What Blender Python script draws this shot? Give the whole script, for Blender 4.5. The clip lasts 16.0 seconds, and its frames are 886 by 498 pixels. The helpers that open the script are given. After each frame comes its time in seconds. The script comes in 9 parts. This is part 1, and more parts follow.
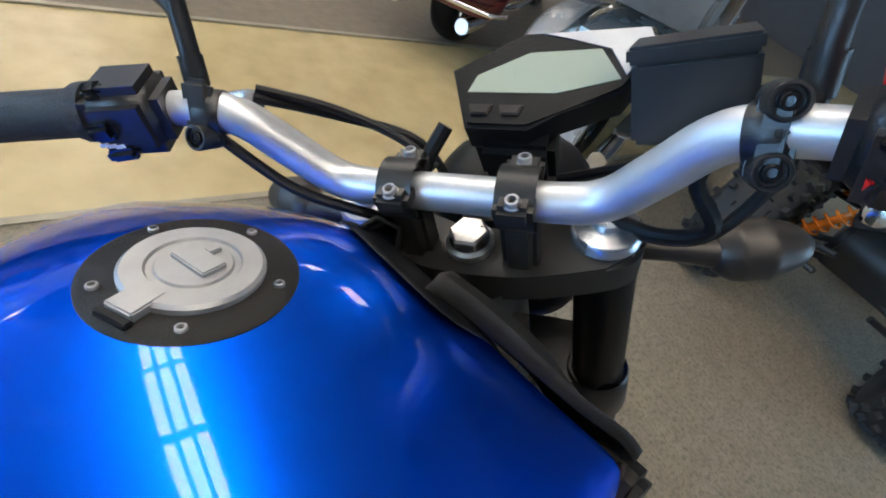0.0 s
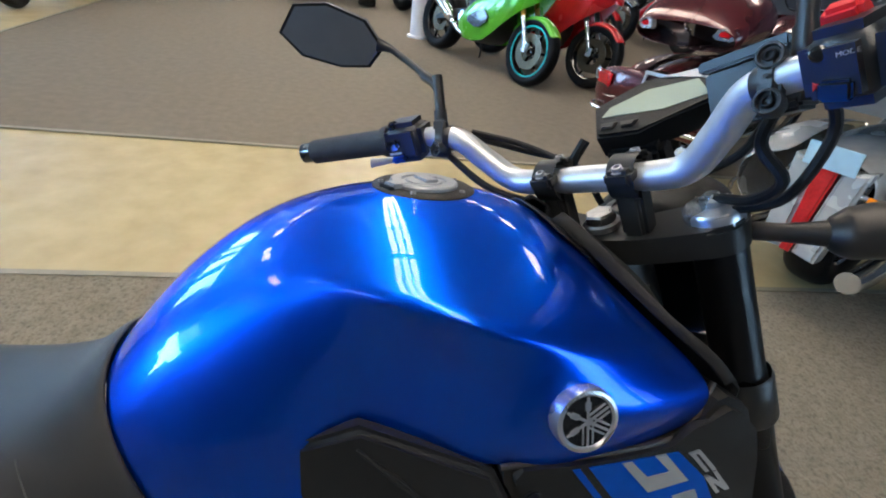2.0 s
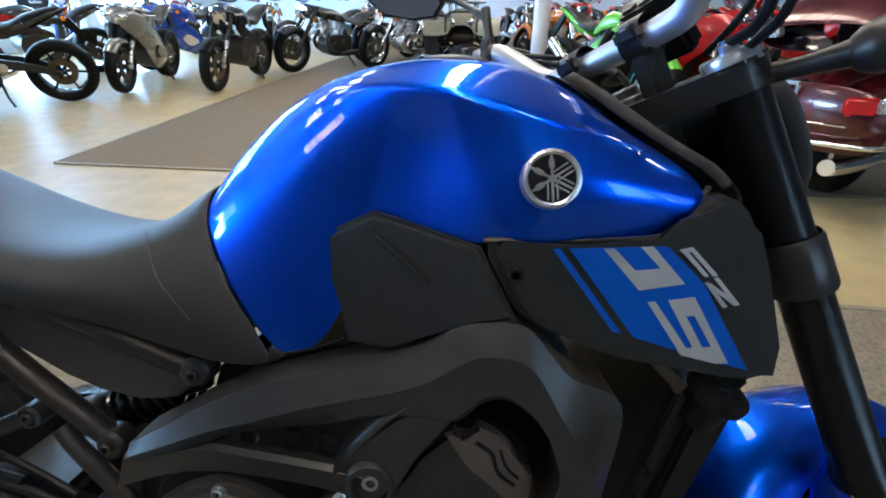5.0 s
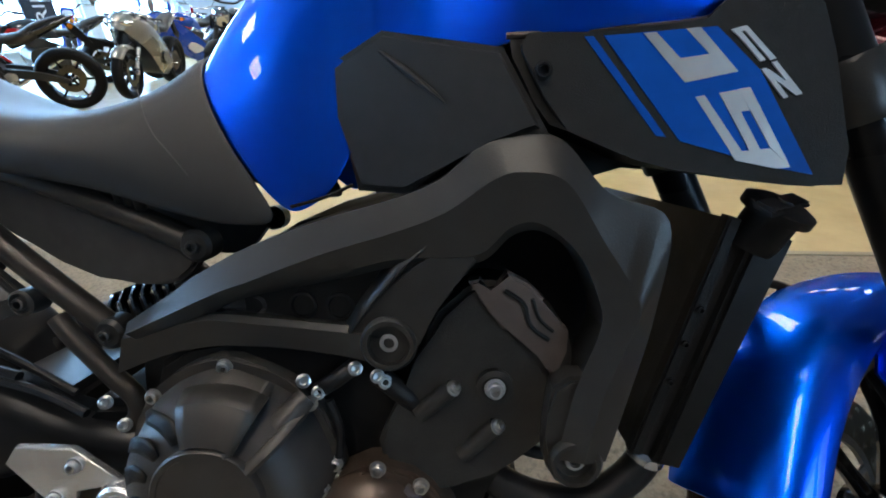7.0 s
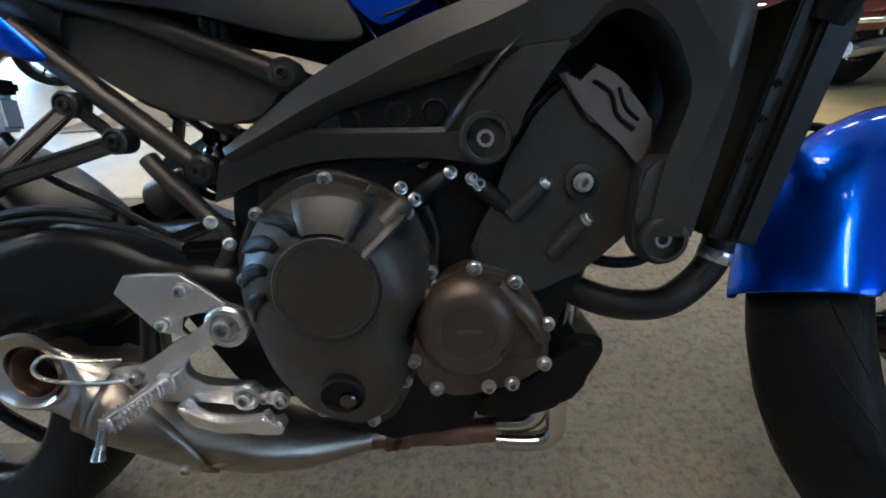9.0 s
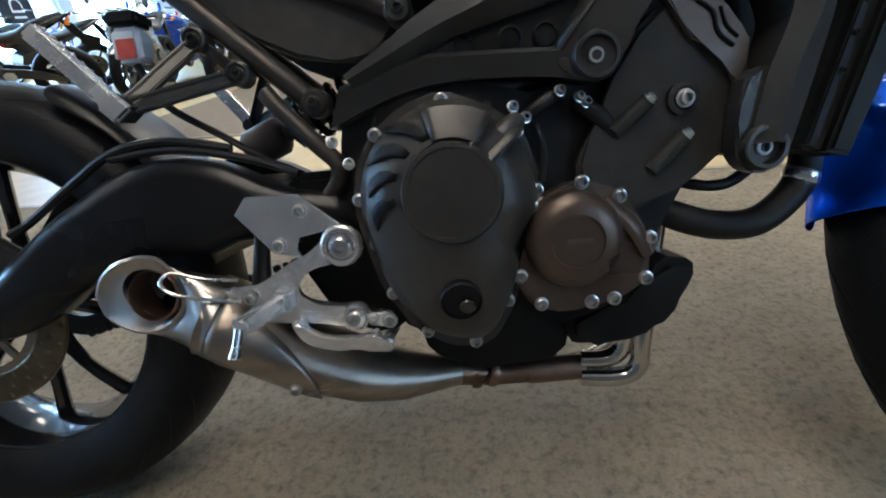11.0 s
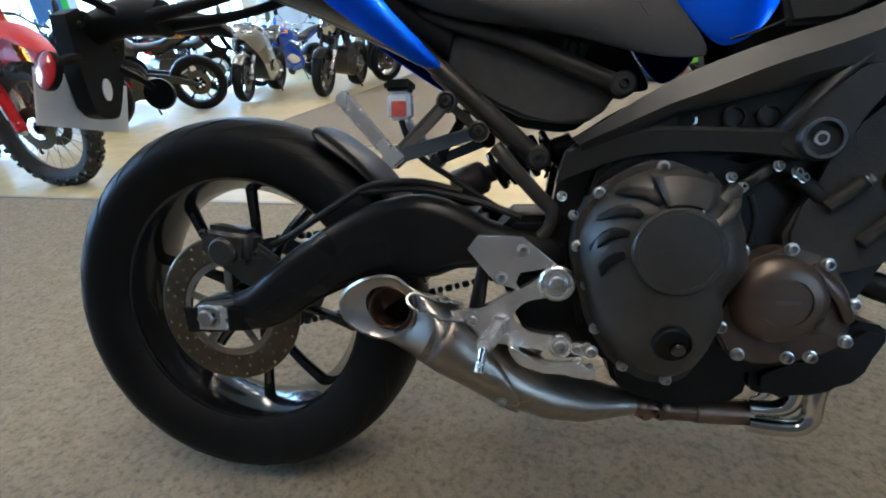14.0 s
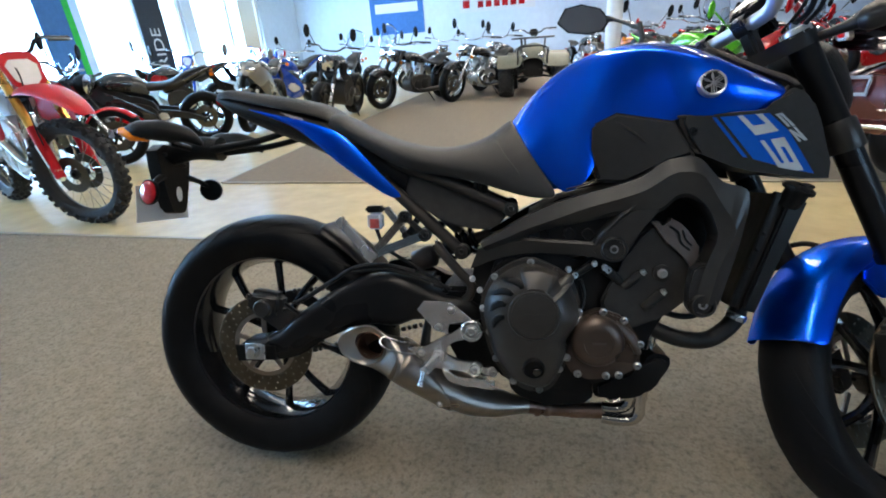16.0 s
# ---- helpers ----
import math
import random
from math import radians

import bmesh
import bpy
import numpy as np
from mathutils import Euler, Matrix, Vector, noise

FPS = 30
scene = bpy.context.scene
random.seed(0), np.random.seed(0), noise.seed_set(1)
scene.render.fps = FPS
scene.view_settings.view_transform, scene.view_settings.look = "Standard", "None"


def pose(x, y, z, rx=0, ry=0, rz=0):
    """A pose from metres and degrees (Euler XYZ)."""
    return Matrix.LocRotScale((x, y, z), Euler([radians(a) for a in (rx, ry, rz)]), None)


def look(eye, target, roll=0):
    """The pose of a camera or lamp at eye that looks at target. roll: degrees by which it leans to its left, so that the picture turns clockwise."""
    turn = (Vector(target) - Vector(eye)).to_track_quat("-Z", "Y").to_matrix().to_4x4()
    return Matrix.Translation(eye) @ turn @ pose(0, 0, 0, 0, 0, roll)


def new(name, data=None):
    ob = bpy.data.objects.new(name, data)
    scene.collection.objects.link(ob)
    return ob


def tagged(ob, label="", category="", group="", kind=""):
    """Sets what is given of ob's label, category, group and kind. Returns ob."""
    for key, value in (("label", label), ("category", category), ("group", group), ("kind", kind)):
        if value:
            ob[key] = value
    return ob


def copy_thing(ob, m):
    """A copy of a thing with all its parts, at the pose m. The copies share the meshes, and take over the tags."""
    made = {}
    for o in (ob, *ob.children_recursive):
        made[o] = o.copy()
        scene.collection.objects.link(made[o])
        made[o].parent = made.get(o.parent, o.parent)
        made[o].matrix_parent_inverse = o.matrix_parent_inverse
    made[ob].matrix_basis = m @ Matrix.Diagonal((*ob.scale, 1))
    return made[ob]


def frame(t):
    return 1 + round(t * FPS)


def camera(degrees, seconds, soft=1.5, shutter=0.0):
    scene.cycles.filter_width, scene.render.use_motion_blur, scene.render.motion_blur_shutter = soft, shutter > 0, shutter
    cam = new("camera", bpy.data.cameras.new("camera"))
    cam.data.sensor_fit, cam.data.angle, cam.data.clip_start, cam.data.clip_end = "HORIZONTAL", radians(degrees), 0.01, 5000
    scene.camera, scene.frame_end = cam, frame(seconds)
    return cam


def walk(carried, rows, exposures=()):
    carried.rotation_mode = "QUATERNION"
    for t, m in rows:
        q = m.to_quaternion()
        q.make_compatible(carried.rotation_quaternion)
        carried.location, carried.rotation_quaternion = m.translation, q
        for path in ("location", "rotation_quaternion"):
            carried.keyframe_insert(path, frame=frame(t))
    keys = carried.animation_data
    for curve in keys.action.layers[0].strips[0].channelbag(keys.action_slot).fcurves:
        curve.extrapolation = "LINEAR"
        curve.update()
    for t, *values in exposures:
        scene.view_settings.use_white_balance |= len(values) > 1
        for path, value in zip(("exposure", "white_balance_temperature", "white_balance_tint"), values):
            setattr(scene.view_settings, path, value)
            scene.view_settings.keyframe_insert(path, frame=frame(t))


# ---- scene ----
cam = camera(87.8, 16.0, soft=1.9)
PATH = [
    (0, (0.840, 0.120, 1.141), (1.816, 0.777, 0.056), 27.7),
    (0.5, (0.796, 0.053, 1.148), (1.691, 0.881, 0.112), 24.2),
    (1, (0.766, -0.003, 1.150), (1.525, 0.987, 0.148), 19.4),
    (1.5, (0.771, -0.061, 1.148), (1.330, 1.096, 0.195), 13.5),
    (2, (0.794, -0.114, 1.142), (1.180, 1.143, 0.231), 9.0),
    (2.5, (0.820, -0.168, 1.132), (1.036, 1.151, 0.253), 5.1),
    (3, (0.842, -0.208, 1.112), (0.921, 1.147, 0.264), 2.2),
    (5.5, (0.890, -0.305, 0.967), (0.847, 1.109, 0.220), -0.0),
    (6, (0.886, -0.316, 0.926), (0.843, 1.107, 0.194), -0.5),
    (6.5, (0.886, -0.325, 0.885), (0.840, 1.090, 0.138), -1.5),
    (7, (0.878, -0.328, 0.849), (0.805, 1.083, 0.098), -2.8),
    (7.5, (0.860, -0.340, 0.813), (0.799, 1.057, 0.036), -2.9),
    (8, (0.826, -0.372, 0.779), (0.760, 1.011, -0.022), -4.2),
    (8.5, (0.799, -0.405, 0.749), (0.752, 0.968, -0.071), -4.7),
    (11, (0.651, -0.509, 0.644), (0.613, 0.907, -0.100), -5.5),
    (11.5, (0.616, -0.525, 0.637), (0.566, 0.904, -0.081), -5.3),
    (12, (0.585, -0.543, 0.643), (0.522, 0.891, -0.064), -4.9),
    (12.5, (0.541, -0.555, 0.658), (0.426, 0.885, -0.031), -4.8),
    (13, (0.506, -0.557, 0.680), (0.341, 0.881, -0.001), -4.5),
    (13.5, (0.479, -0.569, 0.705), (0.268, 0.864, 0.025), -4.3),
    (14, (0.473, -0.582, 0.726), (0.224, 0.838, 0.033), -4.0),
    (14.5, (0.489, -0.626, 0.770), (0.223, 0.789, 0.072), -3.1),
    (15, (0.532, -0.707, 0.825), (0.297, 0.716, 0.133), -3.4),
    (15.5, (0.568, -0.796, 0.894), (0.344, 0.638, 0.220), -3.9),
    (16, (0.616, -0.865, 0.980), (0.373, 0.574, 0.325), -4.3),
]
walk(cam, [(t, look(eye, target, roll)) for t, eye, target, roll in PATH], [(0, -0.16), (2, -0.12), (3.2, -0.06), (5.5, -0.02), (8.5, 0.06), (11, 0.10), (14.5, 0.08), (16, 0.0)])

# world, daylight and exposure
world = bpy.data.worlds.new("world")
scene.world = world
world.use_nodes = True
wn = world.node_tree.nodes
sky = wn.new("ShaderNodeTexSky")
sky.sky_type, sky.sun_disc = "NISHITA", False
sky.sun_elevation, sky.sun_rotation = radians(38), radians(250)
world.node_tree.links.new(sky.outputs[0], wn["Background"].inputs[0])
wn["Background"].inputs[1].default_value = 0.12
sun = new("sun", bpy.data.lights.new("sun", "SUN"))
sun.data.energy, sun.data.angle, sun.data.color = 2.5, radians(0.6), (1.0, 0.95, 0.88)
sun.matrix_world = look((0, 0, 0), (math.sin(radians(70)), -math.cos(radians(70)), -0.8))


# ---- materials ----
def material(name, color, rough=0.5, metal=0.0, coat=0.0, vary=0.12, scale=30.0, bump=0.0, bump_scale=400.0, color2=None,
             spec=0.5, emit=0.0, rough_vary=0.08, vary_random=0.0, stretch=None):
    """A Principled surface with variation at two scales and fine relief, sized in metres by object coordinates."""
    m = bpy.data.materials.new(name)
    m.use_nodes = True
    nt, b = m.node_tree, m.node_tree.nodes["Principled BSDF"]
    b.inputs["Metallic"].default_value = metal
    b.inputs["Coat Weight"].default_value = coat
    b.inputs["Coat Roughness"].default_value = 0.03
    b.inputs["Specular IOR Level"].default_value = spec
    tc = nt.nodes.new("ShaderNodeTexCoord")
    src = tc.outputs["Object"]
    if stretch:
        mp = nt.nodes.new("ShaderNodeMapping")
        mp.inputs["Scale"].default_value = stretch
        nt.links.new(src, mp.inputs["Vector"])
        src = mp.outputs[0]
    n1 = nt.nodes.new("ShaderNodeTexNoise")
    n1.inputs["Scale"].default_value, n1.inputs["Detail"].default_value = scale, 6
    nt.links.new(src, n1.inputs["Vector"])
    n2 = nt.nodes.new("ShaderNodeTexNoise")
    n2.inputs["Scale"].default_value, n2.inputs["Detail"].default_value = scale / 9, 3
    nt.links.new(src, n2.inputs["Vector"])
    add = nt.nodes.new("ShaderNodeMath")
    add.operation = "ADD"
    nt.links.new(n1.outputs[0], add.inputs[0])
    nt.links.new(n2.outputs[0], add.inputs[1])
    ramp = nt.nodes.new("ShaderNodeMapRange")
    ramp.inputs[1].default_value, ramp.inputs[2].default_value = 0.7, 1.3
    nt.links.new(add.outputs[0], ramp.inputs[0])
    mix = nt.nodes.new("ShaderNodeMix")
    mix.data_type = "RGBA"
    c2 = color2 or tuple(min(1, c * (1 + 2 * vary)) for c in color)
    mix.inputs[6].default_value = (*[c * (1 - vary) for c in color], 1)
    mix.inputs[7].default_value = (*c2, 1)
    nt.links.new(ramp.outputs[0], mix.inputs[0])
    out = mix.outputs[2]
    if vary_random:
        oi = nt.nodes.new("ShaderNodeObjectInfo")
        hs = nt.nodes.new("ShaderNodeHueSaturation")
        mr = nt.nodes.new("ShaderNodeMapRange")
        mr.inputs[3].default_value, mr.inputs[4].default_value = 1 - vary_random, 1 + vary_random
        nt.links.new(oi.outputs["Random"], mr.inputs[0])
        nt.links.new(mr.outputs[0], hs.inputs["Value"])
        nt.links.new(out, hs.inputs["Color"])
        out = hs.outputs[0]
    nt.links.new(out, b.inputs["Base Color"])
    rr = nt.nodes.new("ShaderNodeMapRange")
    rr.inputs[1].default_value, rr.inputs[2].default_value = 0.3, 0.7
    rr.inputs[3].default_value, rr.inputs[4].default_value = max(0.02, rough - rough_vary), min(1, rough + rough_vary)
    nt.links.new(n2.outputs[0], rr.inputs[0])
    nt.links.new(rr.outputs[0], b.inputs["Roughness"])
    if bump:
        n3 = nt.nodes.new("ShaderNodeTexNoise")
        n3.inputs["Scale"].default_value, n3.inputs["Detail"].default_value = bump_scale, 4
        nt.links.new(src, n3.inputs["Vector"])
        bp = nt.nodes.new("ShaderNodeBump")
        bp.inputs["Strength"].default_value, bp.inputs["Distance"].default_value = bump, 0.002
        nt.links.new(n3.outputs[0], bp.inputs["Height"])
        nt.links.new(bp.outputs[0], b.inputs["Normal"])
    if emit:
        b.inputs["Emission Color"].default_value = (*color, 1)
        b.inputs["Emission Strength"].default_value = emit
    return m


def glass(name, color=(1, 1, 1), rough=0.0):
    m = bpy.data.materials.new(name)
    m.use_nodes = True
    b = m.node_tree.nodes["Principled BSDF"]
    b.inputs["Base Color"].default_value = (*color, 1)
    b.inputs["Transmission Weight"].default_value = 1
    b.inputs["Roughness"].default_value = rough
    b.inputs["IOR"].default_value = 1.45
    return m


BLUE = material("blue_metallic_paint", (0.0, 0.102, 0.86), 0.33, 1.0, 0.80, 0.0, 6, rough_vary=0.0, color2=(0.0, 0.106, 0.88))
nt = BLUE.node_tree   # blue flake that keeps its hue at every angle, under a thin clear lacquer
flake = nt.nodes.new("ShaderNodeBsdfAnisotropic")
flake.inputs["Roughness"].default_value = 0.34
nt.links.new(nt.nodes["Principled BSDF"].inputs["Base Color"].links[0].from_socket, flake.inputs["Color"])
lacquer = nt.nodes.new("ShaderNodeBsdfAnisotropic")
lacquer.inputs["Color"].default_value, lacquer.inputs["Roughness"].default_value = (0.92, 0.96, 1.0, 1), 0.03
gloss = nt.nodes.new("ShaderNodeFresnel")
gloss.inputs["IOR"].default_value = 1.34
paint_mix = nt.nodes.new("ShaderNodeMixShader")
nt.links.new(gloss.outputs[0], paint_mix.inputs[0])
nt.links.new(flake.outputs[0], paint_mix.inputs[1])
nt.links.new(lacquer.outputs[0], paint_mix.inputs[2])
nt.links.new(paint_mix.outputs[0], nt.nodes["Material Output"].inputs["Surface"])
EMBLEM = material("emblem_silver", (0.30, 0.30, 0.31), 0.45, 0.6, 0, 0.04, 80)
BLACK = material("black_plastic", (0.005, 0.005, 0.0052), 0.40, 0, 0, 0.15, 60, 0.25, 900, spec=0.18)
SATIN = material("satin_black_metal", (0.021, 0.0202, 0.0190), 0.38, 0.0, 0, 0.15, 40, 0.12, 700, spec=0.38)
GREYBLACK = material("textured_grey_black_plastic", (0.0125, 0.0120, 0.0112), 0.48, 0, 0, 0.18, 80, 0.4, 1200, spec=0.24)
FORKBLACK = material("black_fork_enamel", (0.007, 0.007, 0.0075), 0.30, 0, 0, 0.1, 40, spec=0.22)
GLOSS = material("gloss_black_paint", (0.006, 0.006, 0.0065), 0.16, 0, 0.6, 0.1, 40)
RUBBER = material("tyre_rubber", (0.0050, 0.0052, 0.0060), 0.46, 0, 0, 0.25, 25, 0.3, 500, spec=0.14)
GRIP = material("ribbed_grip_rubber", (0.018, 0.018, 0.019), 0.62, 0, 0, 0.2, 90, 0.5, 700)
SEAT = material("seat_vinyl", (0.016, 0.0155, 0.0150), 0.42, 0, 0, 0.12, 35, 0.35, 1600, spec=0.33)
SIDEGREY = material("dull_side_cover_plastic", (0.040, 0.0375, 0.0345), 0.52, 0, 0, 0.15, 60, 0.3, 900, spec=0.3)
RAIL = material("dark_grey_brown_steel", (0.040, 0.035, 0.031), 0.40, 0.5, 0, 0.15, 40, 0.12, 700)
THREAD = material("pale_seam_thread", (0.050, 0.047, 0.044), 0.7, 0, 0, 0.2, 300)
ALU = material("anodised_silver_aluminium", (0.56, 0.57, 0.59), 0.30, 0.85, 0, 0.05, 60, 0.05, 900)
BARALU = material("matt_anodised_bar", (0.58, 0.59, 0.61), 0.46, 0.75, 0, 0.03, 60, 0.05, 900)
CAST = material("cast_silver_aluminium", (0.72, 0.72, 0.72), 0.28, 0.92, 0, 0.08, 50, 0.25, 900)
CHROME = material("bright_chrome", (0.80, 0.81, 0.82), 0.10, 1, 0, 0.03, 30, rough_vary=0.05)
ZINC = material("zinc_plated_steel", (0.46, 0.46, 0.455), 0.32, 1.0, 0, 0.12, 200)
STEEL = material("brushed_stainless_steel", (0.25, 0.215, 0.185), 0.34, 0.95, 0, 0.10, 14, 0.12, 500, stretch=(1, 6, 6), color2=(0.33, 0.285, 0.245))
TIPSTEEL = material("satin_steel_outlet", (0.34, 0.32, 0.30), 0.34, 1.0, 0, 0.08, 30, 0.1, 500)
BURNT = material("heat_tinted_steel", (0.13, 0.06, 0.034), 0.35, 0.9, 0, 0.3, 18, 0.1, 400, color2=(0.24, 0.16, 0.12))
MAGN = material("bronze_magnesium_paint", (0.080, 0.058, 0.046), 0.34, 0.55, 0, 0.10, 60, 0.15, 900)
MAGN2 = material("grey_brown_cast_cover", (0.090, 0.074, 0.067), 0.46, 0.3, 0, 0.1, 60, 0.15, 900)
CONTROL = material("smooth_black_control_plastic", (0.011, 0.011, 0.0115), 0.36, 0, 0, 0.12, 60, 0.15, 900, spec=0.6)
ROUGHCAST = material("rough_cast_engine_paint", (0.024, 0.0230, 0.0218), 0.58, 0.0, 0, 0.16, 60, 0.35, 700, spec=0.25)
COVER = material("dark_grey_engine_paint", (0.037, 0.0342, 0.0312), 0.36, 0.2, 0, 0.12, 60, 0.2, 900, spec=0.46)
DISC = material("drilled_steel_disc", (0.12, 0.10, 0.07), 0.38, 0.95, 0, 0.12, 40, 0.1, 500)
CAPDISC = material("matt_silver_cap", (0.33, 0.33, 0.335), 0.48, 0.6, 0, 0.05, 60, 0.1, 900)
POLISHED = material("polished_header_steel", (0.55, 0.53, 0.50), 0.20, 1.0, 0, 0.06, 40)
LCD = material("grey_green_lcd", (0.34, 0.37, 0.28), 0.12, 0, 0.3, 0.03, 20)
SILVER_INK = material("silver_decal", (0.34, 0.345, 0.35), 0.40, 0.2, 0.1, 0.04, 80)
BLUE_INK = material("blue_decal", (0.0, 0.070, 0.40), 0.50, 0.0, 0.0, 0.06, 80, spec=0.12)
RED = material("red_plastic", (0.62, 0.012, 0.012), 0.32, 0, 0.3, 0.08, 40)
REDLENS = material("red_lens", (0.45, 0.008, 0.012), 0.12, 0, 0.7, 0.2, 120, 0.2, 300)
AMBER = material("amber_lens", (0.85, 0.22, 0.01), 0.18, 0, 0.5, 0.1, 60)
WHITEPL = material("white_plastic", (0.72, 0.72, 0.72), 0.4, 0, 0.1, 0.04, 30)
FLUID = material("cloudy_reservoir_plastic", (0.46, 0.52, 0.60), 0.25, 0, 0.4, 0.10, 30)
REDLABEL = material("red_fluid_label", (0.42, 0.07, 0.06), 0.4, 0, 0.2, 0.2, 90)
MIRROR = material("mirror_glass", (0.72, 0.74, 0.76), 0.02, 1, 0, 0.01, 10, rough_vary=0.0)
HOSE = material("braided_black_hose", (0.009, 0.009, 0.0095), 0.42, 0, 0, 0.2, 150, 0.3, 900, spec=0.25)
RAD = material("radiator_core", (0.010, 0.010, 0.0105), 0.5, 0.3, 0, 0.2, 300, 0.5, 600)


# ---- geometry helpers ----
def spline(pts, n=6, closed=False):
    """A Catmull-Rom curve through the points, n steps to a span."""
    p = [Vector(q) for q in pts]
    m, out = len(p), []
    for i in range(m if closed else m - 1):
        a, b, c, d = (p[(i - 1) % m], p[i], p[(i + 1) % m], p[(i + 2) % m]) if closed else (p[max(i - 1, 0)], p[i], p[i + 1], p[min(i + 2, m - 1)])
        for k in range(n):
            t = k / n
            out.append(0.5 * (2 * b + (c - a) * t + (2 * a - 5 * b + 4 * c - d) * t * t + (3 * b - a - 3 * c + d) * t ** 3))
    if not closed:
        out.append(p[-1])
    return out


def chaikin(pts, rounds=2, closed=True):
    p = [Vector(q) for q in pts]
    for _ in range(rounds):
        q = []
        for i in range(len(p) if closed else len(p) - 1):
            a, b = p[i], p[(i + 1) % len(p)]
            q += [a * 0.78 + b * 0.22, a * 0.22 + b * 0.78]
        p = q
    return p


def tube(bm, pts, r, segs=12, cap=True, smooth_n=6, flat=1.0):
    """A round bar swept along a smooth curve through pts; r a number or one radius a point."""
    radii = [r] * len(pts) if isinstance(r, (int, float)) else list(r)
    if smooth_n > 1 and len(pts) > 2:
        path = spline([(*Vector(p),) for p in pts], smooth_n)
        rr = [radii[min(int(i / smooth_n), len(radii) - 1)] * (1 - (i / smooth_n) % 1) + radii[min(int(i / smooth_n) + 1, len(radii) - 1)] * ((i / smooth_n) % 1) for i in range(len(path))]
    else:
        path, rr = [Vector(p) for p in pts], radii
    rings, side = [], None
    for i, p in enumerate(path):
        t = (path[min(i + 1, len(path) - 1)] - path[max(i - 1, 0)]).normalized()
        if side is None:
            side = t.orthogonal().normalized()
        side = (side - t * side.dot(t)).normalized()
        up = t.cross(side)
        rings.append([bm.verts.new(p + rr[i] * (math.cos(a) * side + flat * math.sin(a) * up)) for a in (2 * math.pi * k / segs for k in range(segs))])
    for a, b in zip(rings, rings[1:]):
        for k in range(segs):
            bm.faces.new((a[k], a[(k + 1) % segs], b[(k + 1) % segs], b[k]))
    if cap:
        bm.faces.new(list(reversed(rings[0])))
        bm.faces.new(rings[-1])
    return bm


def lathe(bm, profile, m=None, segs=32, arc=2 * math.pi):
    """Turns profile points (radius, height) about local z, placed by the matrix m."""
    m = m or Matrix()
    rings = []
    full = abs(arc - 2 * math.pi) < 1e-6
    n = segs if full else segs + 1
    for r, h in profile:
        if r < 1e-6 and full:
            rings.append([bm.verts.new(m @ Vector((0, 0, h)))])
        else:
            rings.append([bm.verts.new(m @ Vector((r * math.cos(arc * k / segs), r * math.sin(arc * k / segs), h))) for k in range(n)])
    for a, b in zip(rings, rings[1:]):
        for k in range(segs):
            k2 = (k + 1) % n
            if len(a) == 1 and len(b) > 1:
                bm.faces.new((a[0], b[k2], b[k]))
            elif len(b) == 1 and len(a) > 1:
                bm.faces.new((a[k], a[k2], b[0]))
            elif len(a) > 1:
                bm.faces.new((a[k], a[k2], b[k2], b[k]))
    return bm


def axis(at, way, up=(0, 0, 1)):
    """A matrix at a point whose local z runs along way."""
    z = Vector(way).normalized()
    x = Vector(up).cross(z)
    x = x.normalized() if x.length > 1e-4 else z.orthogonal().normalized()
    y = z.cross(x)
    return Matrix((( x.x, y.x, z.x, at[0]), (x.y, y.y, z.y, at[1]), (x.z, y.z, z.z, at[2]), (0, 0, 0, 1)))


def box(bm, size, m=None, bevel=0.0, segs=2, taper=1.0):
    """A box of that size about the origin of m, its edges rounded."""
    b2 = bmesh.new()
    bmesh.ops.create_cube(b2, size=1.0)
    for v in b2.verts:
        k = taper if v.co.z > 0 else 1.0
        v.co = Vector((v.co.x * size[0] * k, v.co.y * size[1] * k, v.co.z * size[2]))
    if bevel:
        bmesh.ops.bevel(b2, geom=b2.edges[:], offset=bevel, segments=segs, affect="EDGES", clamp_overlap=True)
    join(bm, b2, m)
    return bm


def join(bm, other, m=None):
    """Copies another bmesh into bm."""
    m = m or Matrix()
    made = [bm.verts.new(m @ v.co) for v in other.verts]
    other.verts.index_update()
    for f in other.faces:
        try:
            bm.faces.new([made[v.index] for v in f.verts])
        except ValueError:
            pass
    other.free()
    return bm


def plate(bm, pts, y0, y1, bevel=0.004, rounds=1, segs=2, m=None):
    """A flat piece with the outline pts in x and z, from y0 (outer face) to y1, with rounded corners and edges."""
    b2 = bmesh.new()
    o = chaikin([(x, 0, z) for x, z in pts], rounds) if rounds else [Vector((x, 0, z)) for x, z in pts]
    area = sum(a.x * b.z - b.x * a.z for a, b in zip(o, o[1:] + o[:1]))
    if (area > 0) != (y0 < y1):
        o.reverse()
    fa = [b2.verts.new((p.x, y0, p.z)) for p in o]
    fb = [b2.verts.new((p.x, y1, p.z)) for p in o]
    top = b2.faces.new(fa)
    b2.faces.new(list(reversed(fb)))
    n = len(o)
    for i in range(n):
        b2.faces.new((fa[(i + 1) % n], fa[i], fb[i], fb[(i + 1) % n]))
    if bevel:
        bmesh.ops.bevel(b2, geom=list(top.edges), offset=bevel, segments=segs, affect="EDGES", clamp_overlap=True)
    bmesh.ops.recalc_face_normals(b2, faces=b2.faces[:])
    join(bm, b2, m)
    return bm


